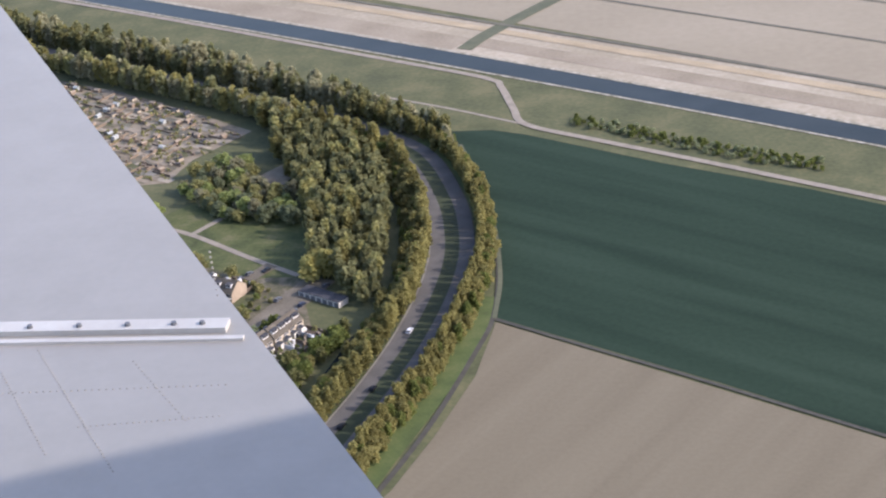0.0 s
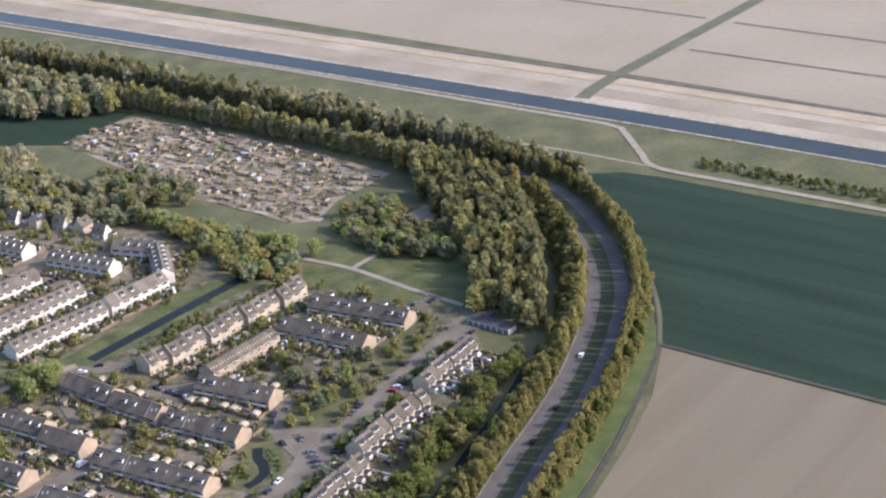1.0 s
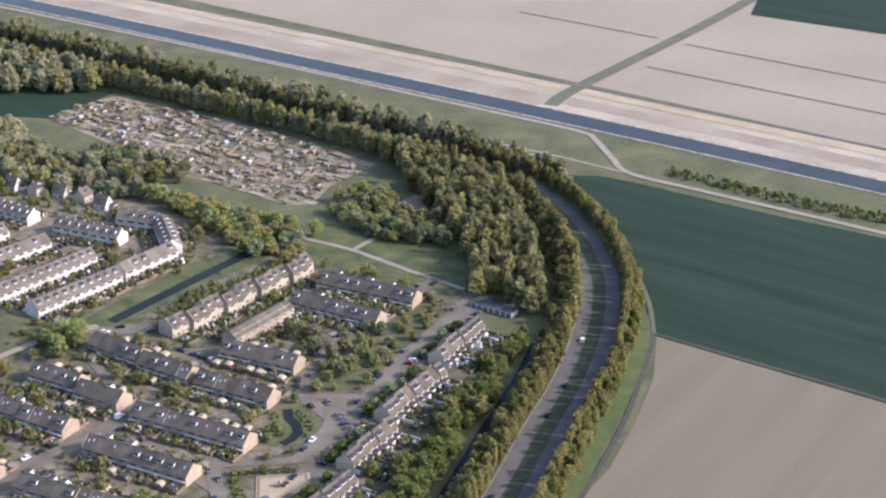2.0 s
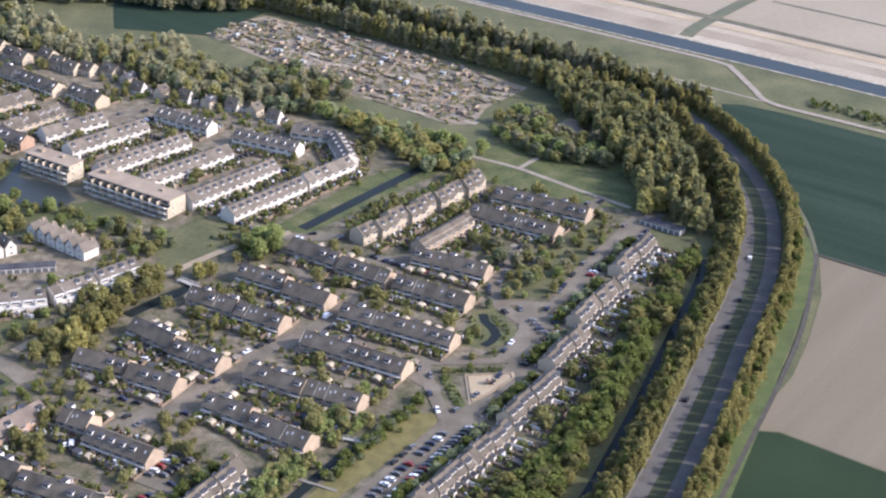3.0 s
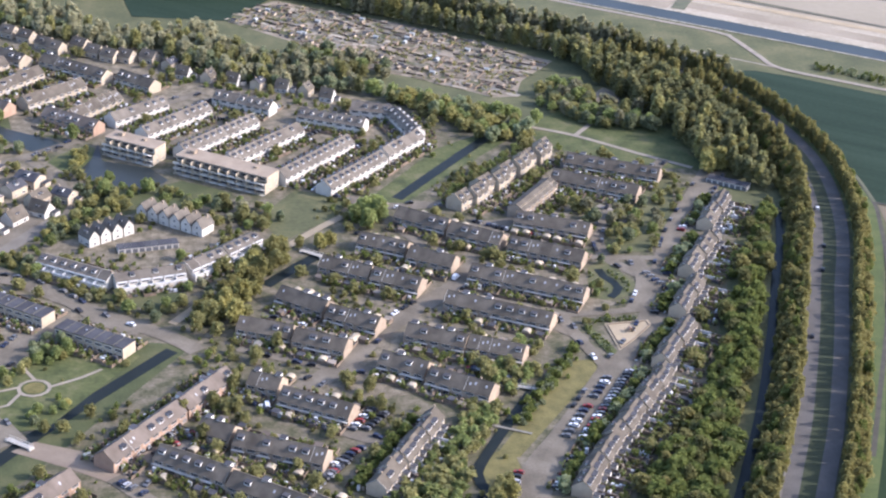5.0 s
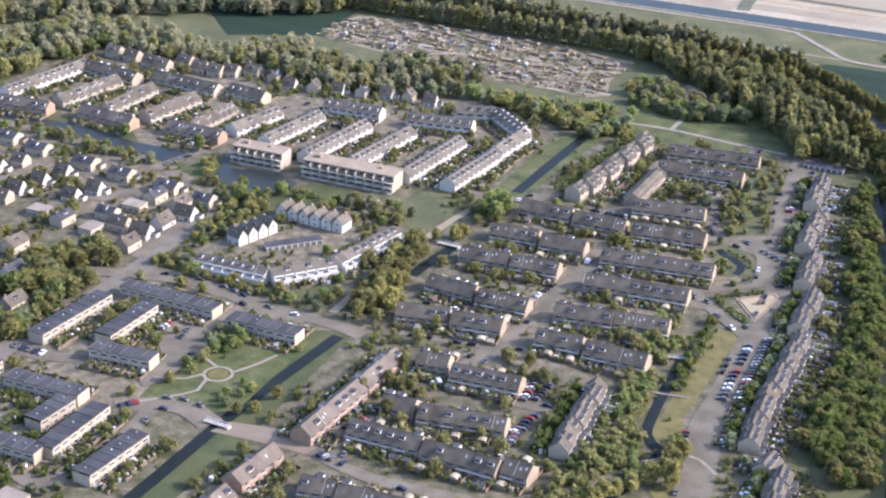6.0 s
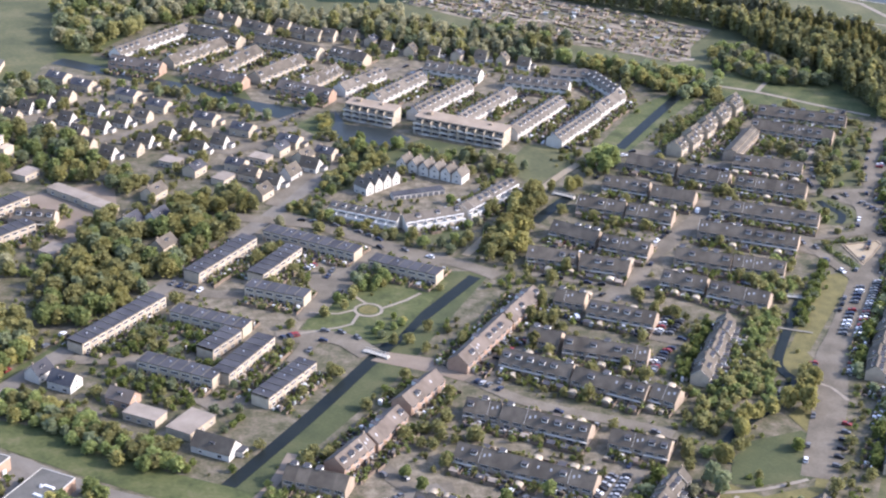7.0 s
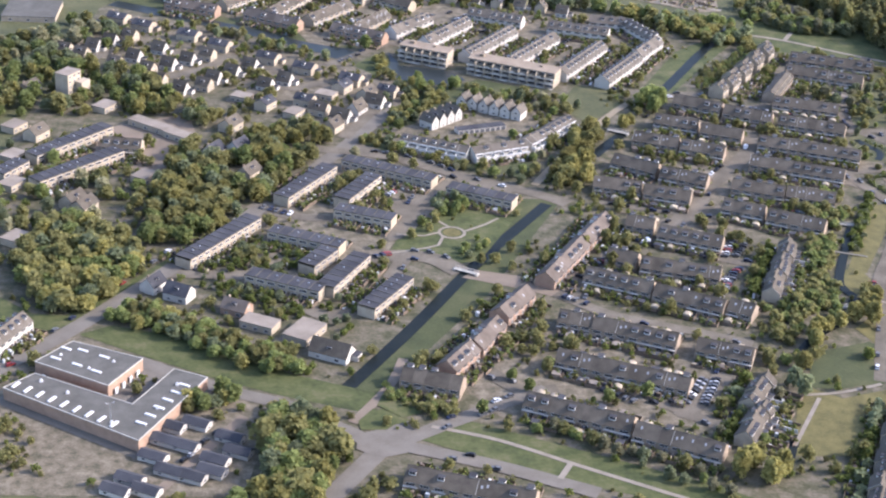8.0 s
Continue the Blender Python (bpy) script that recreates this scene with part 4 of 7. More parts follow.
terrace((-106.3, 845.4), (-69.1, 891.7), 'white')
terrace((-79.1, 824.6), (-41.6, 875.0), 'white')
terrace((-55.4, 811.1), (-24.1, 852.9), 'white')
terrace((-23.2, 856.2), (-2.3, 884.2), 'white')
terrace((-116.5, 940.3), (-83.3, 922.6), 'white')
terrace((-68.0, 913.8), (-30.6, 898.5), 'white')
terrace((-37.8, 925.4), (-14.7, 919.5), 'white')
terrace((-14.0, 919.5), (-2.0, 886.8), 'white')
# flat roofed quarter
terrace((-308.2, 576.9), (-272.6, 622.3), 'flat', side=4.5)
terrace((-257.6, 645.2), (-229.0, 685.0), 'flat', side=4.5)
terrace((-221.1, 700.8), (-176.6, 671.9), 'flat', side=-4.5)
terrace((-170.3, 663.7), (-138.8, 644.5), 'flat', side=-4.5)
terrace((-243.7, 545.5), (-222.9, 578.9), 'flat', side=4.5)
terrace((-227.1, 524.0), (-205.4, 554.2), 'flat', side=4.5)
terrace((-250.7, 567.7), (-237.8, 585.3), 'flat', side=4.5)
terrace((-226.9, 642.0), (-206.8, 672.4), 'flat', side=4.5)
terrace((-233.9, 634.6), (-206.4, 620.9), 'flat')
terrace((-268.4, 610.6), (-235.1, 591.6), 'flat')
terrace((-281.5, 564.7), (-248.6, 545.8), 'flat')
# streets
strip('main_road', [(-408.4, 465.7), (-389.6, 489.5), (-362.4, 519.6), (-311.3, 587.4), (-266.1, 654.1), (-224.1, 718.9), (-203.5, 754), (-184.5, 783)], width=9, mat='paleasphalt', lift=4)
strip('street', [(-184.5, 783), (-184, 802), (-194, 826), (-213, 852)], width=5, mat='street', lift=3)
strip('road', [(-222.3, 731), (-196.8, 709.6), (-158.6, 680.1), (-124.3, 657.1), (-111.9, 644.9)], width=9, mat='street', lift=3)
strip('dirt_path', [(-124.9, 669.5), (-91.6, 723.2), (-51.3, 779.2), (-22.2, 802.9)], width=4.4, mat='dirt', lift=4)
strip('street', [(-87.6, 841.7), (-57.7, 819), (-22.7, 798.5), (33.4, 804.6), (44.2, 775.9)], width=8, mat='street', lift=3)
strip('street', [(-8, 455), (3, 483), (17, 518), (27.5, 550), (40.5, 573), (56, 602), (71, 631.4), (86, 657), (97.5, 682), (109, 722), (124, 769), (140.5, 806), (160, 850)], width=15, mat='street', lift=3)
strip('street', [(57.5, 661), (50, 668), (38, 675), (11.7, 716.5)], width=7, mat='street', lift=3)
strip('street', [(14.4, 735.5), (9.8, 713.4), (-8.2, 692.4), (-33.3, 661.3), (-47.5, 634.8), (-70.9, 607.6)], width=11, mat='street', lift=3)
strip('street', [(-19.3, 772.3), (6.3, 729.1), (11.7, 716.5), (63.9, 691.8)], width=5, mat='street', lift=3)
strip('street', [(-94.2, 648.6), (-61.6, 635), (-34.2, 626.9)], width=8, mat='street', lift=3)
strip('street', [(-83.7, 681.5), (-59.3, 667.2)], width=8, mat='street', lift=3)
strip('street', [(4.6, 772.3), (40.6, 772.4), (61.6, 755.2)], width=8, mat='street', lift=3)
strip('street', [(134.8, 864.3), (94.3, 797.5), (81.1, 748.5), (100.4, 716.1)], width=7, mat='street', lift=3)
strip('street', [(-113.5, 600.3), (-88.5, 604.3), (-55.2, 582.3), (-31.5, 569.6)], width=7, mat='street', lift=3)
strip('street', [(-103.6, 580.1), (-120, 559.9), (-131.5, 535.5)], width=9, mat='street', lift=3)
strip('street', [(-155.6, 482.7), (-131.5, 457.1), (-110.8, 441.9), (-85.2, 413.6)], width=7, mat='street', lift=3)
strip('street', [(-139, 545.4), (-114.8, 521.9), (-79.6, 503.9), (-59.2, 492.2)], width=7, mat='street', lift=3)
strip('street', [(-108.6, 432.7), (-89.5, 454.4), (-76, 473)], width=9, mat='street', lift=3)
strip('street', [(-188, 484.6), (-173, 459.7), (-156, 458.7)], width=8, mat='street', lift=3)
area('plaza', [(-180.8, 564.2), (-172.4, 571.5), (-145.4, 561.7), (-127, 581.7), (-120, 559.9), (-138.2, 540.9), (-156.8, 552.3)], mat='redpaving', lift=2)
strip('street', [(-333.5, 493.3), (-299, 467.7), (-272.1, 452.4), (-246.8, 429), (-234.3, 419.8), (-209.2, 432.9), (-182.8, 447.5), (-160.8, 459)], width=8, mat='paleasphalt', lift=3)
strip('street', [(-234.3, 419.8), (-248.1, 400.5), (-261.1, 382.3)], width=9, mat='paleasphalt', lift=3)
strip('street', [(-218.5, 488), (-226, 468), (-235.5, 452), (-246, 437)], width=4.5, mat='redpaving', lift=3)
strip('street', [(-277, 649.4), (-258.1, 636.1), (-226.2, 628.1), (-202.6, 617.8)], width=8, mat='street', lift=3)
strip('street', [(-176.1, 677.8), (-202.4, 620.6), (-213.7, 609.9)], width=14, mat='street', lift=3)
strip('street', [(-222.5, 588.3), (-194.3, 586.4), (-180.3, 569.4)], width=12, mat='street', lift=3)
strip('street', [(-204.6, 587.1), (-226.9, 542.5), (-251.3, 529.9), (-270.7, 565.5), (-325.1, 574.5)], width=8, mat='street', lift=3)
strip('street', [(-187, 910.6), (-161.3, 924.4), (-124.9, 957.5)], width=7, mat='street', lift=3)
strip('street', [(-232.7, 840.4), (-216.6, 855.4), (-199.7, 870.8), (-182.2, 886.6), (-166, 905.5)], width=6, mat='street', lift=3)
strip('street', [(-48.5, 819), (-69, 838), (-115.4, 869.4), (-160.5, 898.1), (-176.2, 889.3)], width=9, mat='street', lift=3)
strip('street', [(-176.9, 904.2), (-203.6, 944.5), (-224.7, 976.5), (-283.9, 1022.8)], width=6, mat='street', lift=3)
strip('street', [(-217.8, 810.8), (-252.9, 845.6), (-292.2, 864.9), (-329.2, 884.5)], width=6, mat='street', lift=3)
strip('street', [(-186.6, 809), (-202.8, 771.3), (-220.8, 736.5)], width=8, mat='street', lift=3)
strip('street', [(-137.8, 662.6), (-153.5, 671), (-189.4, 705.6), (-244.6, 723.9)], width=9, mat='street', lift=3)
# greens
area('reed_bank', [(46, 636), (64, 640), (61, 627), (39, 591), (20.3, 560), (9, 558), (24, 587)], mat='reed', lift=2)
strip('canal', [(31, 611), (24, 597), (10, 568), (2, 548), (5, 535)], width=4.6, mat='darkwater', lift=3)
area('reed_bank', [(3, 560), (18, 567), (21, 541), (8, 530), (0, 542)], mat='reed', lift=2)
strip('pond', [(5, 535), (-10, 513), (-28, 497), (-38, 486), (-42, 468)], width=4.0, mat='darkwater', lift=3)
strip('garden_path', [(2, 588), (7.6, 585.2), (27.2, 577.0)], width=1.4, mat='track', lift=6)
strip('garden_path', [(13.8, 532.1), (19.8, 526.9), (23.8, 515.1)], width=1.6, mat='gravel', lift=4)
area('sand_lawn', [(-89.6, 782.6), (-70.1, 817.4), (-40.1, 807.9), (-51.1, 782.7), (-76.1, 755.3)], mat='grass', lift=2)
area('canal_bank', [(-36.1, 800.6), (7.7, 875.2), (26.4, 892.4), (58, 901.6), (20.9, 850.7), (-16.7, 797.1)], mat='lawn', lift=1)
area('canal_bank', [(-252.1, 460.1), (-192.8, 540), (-136.2, 652.7), (-113.8, 651.3), (-172.8, 543.4), (-232.5, 458.6)], mat='verge', lift=1)
area('park_lawn', [(-210.5, 595.7), (-202.6, 617.8), (-184.5, 643.4), (-142.5, 646.9), (-136.4, 640.3), (-168.8, 581.9), (-182.1, 577.5)], mat='lawn', lift=2)
area('green_strip', [(-357.6, 517.3), (-344.2, 524.7), (-313.8, 512.8), (-287.9, 494.4), (-269.8, 478.9), (-231.3, 458.8), (-238, 443.5), (-276, 461.7), (-303.2, 478.1), (-333.5, 499.1)], mat='lawn', lift=2)
area('green_strip', [(-224.3, 425.4), (-197.1, 435.1), (-105.6, 380.2), (-87.6, 365.3), (-120.9, 367.8), (-171.4, 390.9)], mat='lawn', lift=2)
area('green_strip', [(-245.8, 437.5), (-232.8, 447.6), (-222.4, 438.1), (-235.4, 428.3)], mat='lawn', lift=2)
strip('garden_path', [(-214, 432.3), (-188.2, 419.9), (-156.2, 397), (-110.4, 365.1)], width=2.2, mat='gravel', lift=4)
strip('garden_path', [(-169.1, 390.8), (-162.5, 401.5)], width=2.5, mat='gravel', lift=5)
area('park_lawn', [(-40, 471), (-28.3, 485), (-4, 492), (3, 480), (-8, 455.5), (-34.8, 451.5), (-44.5, 453.5)], mat='verge', lift=2)
area('rough_grass', [(-6, 504.6), (19.9, 529.4), (18.3, 491.1), (-12, 441), (17.2, 431.4), (3.5, 394.8), (-71, 401), (-49.1, 457), (-34.4, 443.6), (-11.4, 449.9), (0.6, 478.9)], mat='reed', lift=2)
thicket('woodland', [(-9.6, 482.9), (0.2, 486.7), (-4.7, 460.7), (-14.2, 457.2)], 'bank', 6, 87, (0.4, 0.6))
strip('garden_path', [(-51.2, 447.3), (-32.7, 448.5), (-12.7, 454.4)], width=1.8, mat='gravel', lift=4)
strip('garden_path', [(-44.5, 444.5), (-67.7, 408.1)], width=1.8, mat='gravel', lift=4)
strip('canal', [(-64.7, 416.5), (-77, 392.1)], width=5, mat='darkwater', lift=2)
strip('canal', [(-351.3, 972), (-314.6, 948), (-261.7, 913.2), (-217.7, 878.6), (-197.9, 870.4)], width=12, mat='water', lift=2)
strip('canal_bank', [(-352.4, 982.5), (-330.7, 974.1), (-279.6, 935.3), (-234.5, 907.1), (-197.6, 888.5)], width=14, mat='verge', lift=1)
area('meadow', [(-352.4, 982.5), (-331.3, 981.5), (-289.1, 1051.8), (-236.9, 1092.3), (-257, 1118.6), (-322.3, 1047.4), (-355.8, 1014.8)], mat='lawn', lift=2)
area('green_field', [(-200.5, 1185.1), (-86.3, 1139.1), (-115, 1087.5), (-178.1, 1092.5)], mat='crop', lift=2)
PLAY = [(71.5, 671.5), (92.5, 675.7), (93.2, 670.8), (83.5, 657.0), (74.6, 646.5)]
area('playground', PLAY, 'palesand', 5)
GREENS += [[(50, 690), (98, 694), (100, 668), (76, 636), (62, 634)], [(66, 740), (88, 746), (98, 710), (90, 695), (64, 694)]]
area('bare_patch', [(106.2, 959.1), (117.6, 975.5), (126.3, 965), (123.4, 950.4), (113.7, 946.1)], mat='bare', lift=3)
area('canal_meadow', [(-171, 1296.7), (-15.5, 1216.8), (141.7, 1123.6), (210.1, 1083), (220, 1070.9), (238.3, 1015.4), (199.4, 1017.5), (153.5, 1056.3), (82.3, 1105.8), (-39.6, 1188)], mat='grass', lift=1)
# apartments, works, detached houses
apartment_block(-157.4, 859.5, -30.0, 32.0, 14.0)
apartment_block(-107.0, 830.0, -30.1, 56.0, 15.5)
terrace((-189.0, 725.1), (-154.4, 705.4), 'fan')
terrace((-153.8, 704.2), (-122.1, 715.0), 'fan')
terrace((-121.6, 716.2), (-105.4, 732.6), 'fan')
terrace((-104.8, 733.8), (-89.4, 750.8), 'fan')
gable_row((-172.6, 749.5), (-152.1, 766.9), 4)
gable_row((-147.3, 786.4), (-112.8, 762.9), 6)
terrace((-155.7, 742.7), (-127.1, 750.4), 'garage')
terrace((-314.2, 971.7), (-268.8, 1022.4), 'white')
terrace((-280.1, 955.6), (-246.1, 991.2), 'grey')
terrace((-250.1, 938.9), (-223.7, 976.1), 'grey')
terrace((-225.9, 924.8), (-196.2, 956.8), 'grey')
terrace((-197.1, 906.8), (-173.9, 937.3), 'grey')
terrace((-174.2, 900.8), (-146.4, 928.9), 'white')
terrace((-266.9, 1020.1), (-233.5, 993.9), 'grey')
terrace((-222.7, 997.9), (-182.3, 969.9), 'grey')
terrace((-174.4, 971.7), (-153.0, 954.8), 'grey')
terrace((-315.6, 959.3), (-283.0, 943.5), 'orange')
terrace((-263.9, 939.5), (-231.6, 915.3), 'orange')
terrace((-210.6, 910.3), (-179.0, 889.7), 'orange')
villa(-251.3, 1050.2, 'dark', -31, 10, 9)
villa(-239.1, 1041.4, 'dark', -31, 10, 9)
villa(-226.6, 1029.3, 'dark', -31, 10, 9)
villa(-218.8, 1022.0, 'dark', -31, 10, 9)
villa(-204.3, 1028.3, 'dark', -31, 10, 9)
villa(-194.4, 1016.4, 'dark', -31, 10, 9)
villa(-184.2, 1009.2, 'dark', -31, 10, 9)
villa(-174.3, 1008.7, 'dark', -31, 10, 9)
villa(-160.2, 1008.1, 'dark', -31, 10, 9)
villa(-346.8, 932.5, 'cream', -31, 13, 10)
villa(-330.6, 918.2, 'cream', -31, 13, 10)
villa(-302.4, 899.9, 'cream', -31, 13, 10)
villa(-283.6, 881.0, 'cream', -31, 13, 10)
villa(-255.0, 858.4, 'cream', -31, 13, 10)
villa(-233.9, 840.5, 'cream', -31, 13, 10)
villa(-207.6, 821.0, 'cream', -31, 13, 10)
villa(-378.2, 873.6, 'gable', -31, 8.5, 8)
villa(-368.0, 866.5, 'gable', -31, 8.5, 8)
villa(-361.1, 880.7, 'gable', -31, 8.5, 8)
villa(-351.1, 890.0, 'gable', -31, 8.5, 8)
villa(-339.1, 898.3, 'gable', -31, 8.5, 8)
villa(-347.6, 849.6, 'gable', -31, 8.5, 8)
villa(-336.2, 861.4, 'gable', -31, 8.5, 8)
villa(-320.9, 875.5, 'gable', -31, 8.5, 8)
villa(-328.1, 839.7, 'gable', -31, 8.5, 8)
villa(-315.6, 847.6, 'gable', -31, 8.5, 8)
villa(-304.0, 856.4, 'gable', -31, 8.5, 8)
villa(-291.9, 863.3, 'gable', -31, 8.5, 8)
villa(-289.2, 824.3, 'gable', -31, 8.5, 8)
villa(-278.0, 834.7, 'gable', -31, 8.5, 8)
villa(-266.7, 846.3, 'gable', -31, 8.5, 8)
villa(-309.2, 806.9, 'gable', -31, 8.5, 8)
villa(-295.3, 812.3, 'gable', -31, 8.5, 8)
villa(-321.9, 820.3, 'gable', -31, 8.5, 8)
villa(-247.2, 821.1, 'gable', -31, 8.5, 8)
villa(-259.3, 812.6, 'gable', -31, 8.5, 8)
villa(-274.3, 794.8, 'flat', -31, 11, 8.5)
villa(-261.3, 782.1, 'cream', 55, 11, 8.5)
villa(-238.1, 787.2, 'cream', -31, 11, 8.5)
villa(-224.7, 797.8, 'flat', -31, 11, 8.5)
villa(-214.3, 808.7, 'cream', 55, 11, 8.5)
villa(-209.1, 774.9, 'gable', 55, 11, 8.5)
villa(-197.3, 784.7, 'gable', -31, 11, 8.5)
villa(-225.3, 748.2, 'dark', 55, 11, 8.5)
villa(-219.3, 763.0, 'gable', -31, 11, 8.5)
villa(-245.6, 770.1, 'flat', 55, 11, 8.5)
villa(-231, 773, 'dark', -31, 11, 8.5)
villa(-187.7, 801.6, 'cream', -31, 11, 8.5)
villa(-200.7, 797.0, 'dark', 55, 11, 8.5)
villa(-373.3, 803.6, 'tower', 55, 12, 9)
villa(-329.9, 682.5, 'flat', 55, 12, 9)
villa(-293.5, 713.6, 'bluewhite', 55, 12, 9)
villa(-279.6, 718.7, 'bluewhite', 55, 12, 9)
villa(-359.5, 645.3, 'dark', 55, 12, 9)
villa(-396.7, 675.2, 'flat', 55, 12, 9)
villa(-398.6, 711.5, 'flat', 55, 12, 9)
villa(-400.7, 753.0, 'flat', 55, 12, 9)
villa(-388.1, 740.7, 'dark', 55, 12, 9)
villa(-282.4, 750.9, 'dark', 55, 12, 9)
villa(-395.7, 808.3, 'dark', 55, 12, 9)
villa(-352.3, 781.5, 'flat', 55, 12, 9)
villa(-365.2, 652.2, 'dark', 55, 12, 9)
villa(-390.8, 611.2, 'flat', 55, 12, 9)
villa(-275.7, 684.6, 'dark', 55, 12, 9)
terrace((-388.8, 705.3), (-350.1, 746.1), 'flat')
terrace((-385.5, 672.3), (-343.5, 711.8), 'flat')
terrace((-351.8, 721.9), (-331.0, 717.5), 'grey')
terrace((-404.5, 681.4), (-392.8, 698.7), 'flat')
terrace((-396.8, 497.9), (-381.7, 524.3), 'white')
villa(-325.6, 558.3, 'bluewhite', 55, 10, 8)
villa(-313.9, 549.3, 'bluewhite', -31, 12, 9)
villa(-288.4, 534.4, 'orange', -31, 12, 9)
villa(-278.8, 519.9, 'flat', -31, 16, 9)
villa(-259.6, 511.1, 'flat', 55, 18, 12)
villa(-249.2, 492.5, 'gable', -31, 18, 10)
villa(-318.6, 437.1, 'cabin', -31, 11, 6)
villa(-308.5, 438.5, 'cabin', -31, 11, 6)
villa(-321.1, 426.8, 'cabin', -31, 11, 6)
villa(-313.6, 422.2, 'cabin', -31, 11, 6)
villa(-325.8, 415.0, 'cabin', -31, 11, 6)
villa(-319.6, 404.7, 'cabin', -31, 11, 6)
villa(-334.6, 400.0, 'cabin', -31, 11, 6)
villa(-311.2, 400.2, 'cabin', -31, 11, 6)
villa(-303.5, 403.5, 'cabin', -31, 11, 6)
villa(-295.6, 427.1, 'cabin', -31, 11, 6)
villa(-302.0, 411.3, 'cabin', -31, 11, 6)
villa(-292.9, 416.7, 'cabin', -31, 11, 6)
villa(-339.9, 392.8, 'cabin', -31, 11, 6)
villa(-328.4, 391.9, 'cabin', -31, 11, 6)
villa(-402, 950, 'flat', -6, 34, 34)
area('cabin_estate', [(-310.7, 446), (-285, 444.3), (-282.6, 426.9), (-292, 387.2), (-343.2, 390.8), (-340, 408), (-326, 418)], mat='yards', lift=2)
strip('lane', [(-289.3, 444.7), (-302.2, 425.4), (-314.5, 407), (-326.2, 389.6)], width=4.5, mat='redpaving', lift=3)
strip('lane', [(-363.1, 861.7), (-348.6, 882.0), (-332.4, 899.6)], width=7, mat='street', lift=3)
strip('lane', [(-318.6, 832.0), (-298.0, 844.8), (-278.7, 868.1)], width=7, mat='street', lift=3)
strip('lane', [(-281.7, 791.2), (-258.2, 815.5), (-242.6, 812.2), (-221.0, 824.7)], width=7, mat='street', lift=3)
area('yards', [(-375, 905), (-350, 925), (-320, 905), (-262, 868), (-232, 838), (-215, 800), (-222, 765), (-262, 790), (-300, 838), (-340, 862), (-372, 870)], mat='yards', lift=1.5)
parked((-306.5, 424.5), (-300, 433.5), 3, False)
parked((-318, 407.5), (-310, 419), 3, False)
# rows at the south edge
terrace((-229.3, 392.6), (-182.7, 371.4), 'brown')
terrace((-52.5, 357.2), (-13.5, 432.2), 'zig')
terrace((-80.3, 434.3), (-65.5, 454.6), 'zig')
terrace((-90.0, 408.4), (-73.8, 431.6), 'zig')
# trees
thicket('woodland', [(-145.6, 1002.1), (-124.8, 996.4), (-95, 992.3), (-56.6, 959.3), (-32.2, 958.1), (-37.4, 977.8), (-69.3, 1008.5), (-106.7, 1030.5), (-134.4, 1035.4), (-155, 1037.7)], 'wood', 7.5, 31, (0.65, 0.9))
thicket('woodland', [(-28.1, 965.1), (19.8, 944.4), (47.1, 922.4), (63.6, 919.5), (63.1, 889.6), (39, 881.7), (25.4, 898.7), (7.2, 924.1), (-23.9, 949)], 'lush', 6.5, 32, (0.65, 0.95))
thicket('woodland', [(69.6, 948.9), (84.8, 976.3), (100.1, 975), (110.1, 947.9), (116.6, 937.9), (130.9, 938.9), (138.6, 913.9), (137.6, 901.8), (109.5, 903.8), (81.7, 928.5)], 'mixed', 6, 33, (0.5, 0.85))
thicket('woodland', [(-382.6, 616.3), (-364.3, 631.6), (-335.3, 608.2), (-331.2, 580.7), (-346.1, 541.9), (-368.2, 534.9), (-384.6, 563.0), (-392.0, 598.2)], 'fresh', 6.4, 35, (0.65, 1.0))
thicket('woodland', [(-325.8, 664.0), (-316.6, 719.1), (-292.2, 724.8), (-273.3, 733.9), (-246.9, 753.9), (-224.1, 741.0), (-234.4, 713.2), (-256.5, 683.5), (-276.4, 641.8), (-294.3, 616.1), (-312.5, 598.0), (-329.9, 608.0)], 'fresh', 6.8, 34, (0.6, 1.0))
area('green_strip', [(-400, 560), (-378, 537), (-364.5, 534.8), (-330, 575), (-290, 628), (-262, 672), (-252, 668), (-300, 596), (-345, 536), (-372, 521), (-400, 520)], mat='lawn', lift=2)
thicket('woodland', [(-442.4, 822.5), (-411.7, 841), (-380, 870.1), (-356, 831.3), (-329.6, 835.9), (-304.4, 794.4), (-276.8, 767.8), (-288.9, 747.1), (-314.7, 770.1), (-346, 773.1), (-389.6, 777.9), (-435.9, 745.7)], 'lush', 9, 36, (0.6, 1.0))
thicket('woodland', [(-434.3, 725.2), (-405.5, 732.3), (-345.8, 678.5), (-308.1, 684.6), (-323.4, 643.2), (-358.9, 606), (-397.7, 595.5), (-425.6, 621.1)], 'mixed', 12, 46, (0.45, 0.8))
thicket('woodland', [(-289.9, 414.1), (-269.6, 455.6), (-254.8, 441.3), (-253.6, 411.6), (-264.4, 373.6), (-299.7, 376.3), (-285.6, 397.9)], 'fresh', 6.2, 37, (0.7, 1.05))
thicket('woodland', [(-313.4, 456.5), (-298.7, 473.9), (-287.9, 459.4), (-296, 440), (-309.7, 436.6)], 'lush', 7, 38, (0.5, 0.8))
thicket('woodland', [(-352.2, 536.8), (-339.8, 541.6), (-318.5, 532.5), (-294.2, 510.4), (-268.9, 489.1), (-262, 478), (-275.7, 477.1), (-299.0, 490.4), (-318.7, 512.8), (-338.4, 522.6)], 'lush', 4.6, 39, (0.45, 0.7))
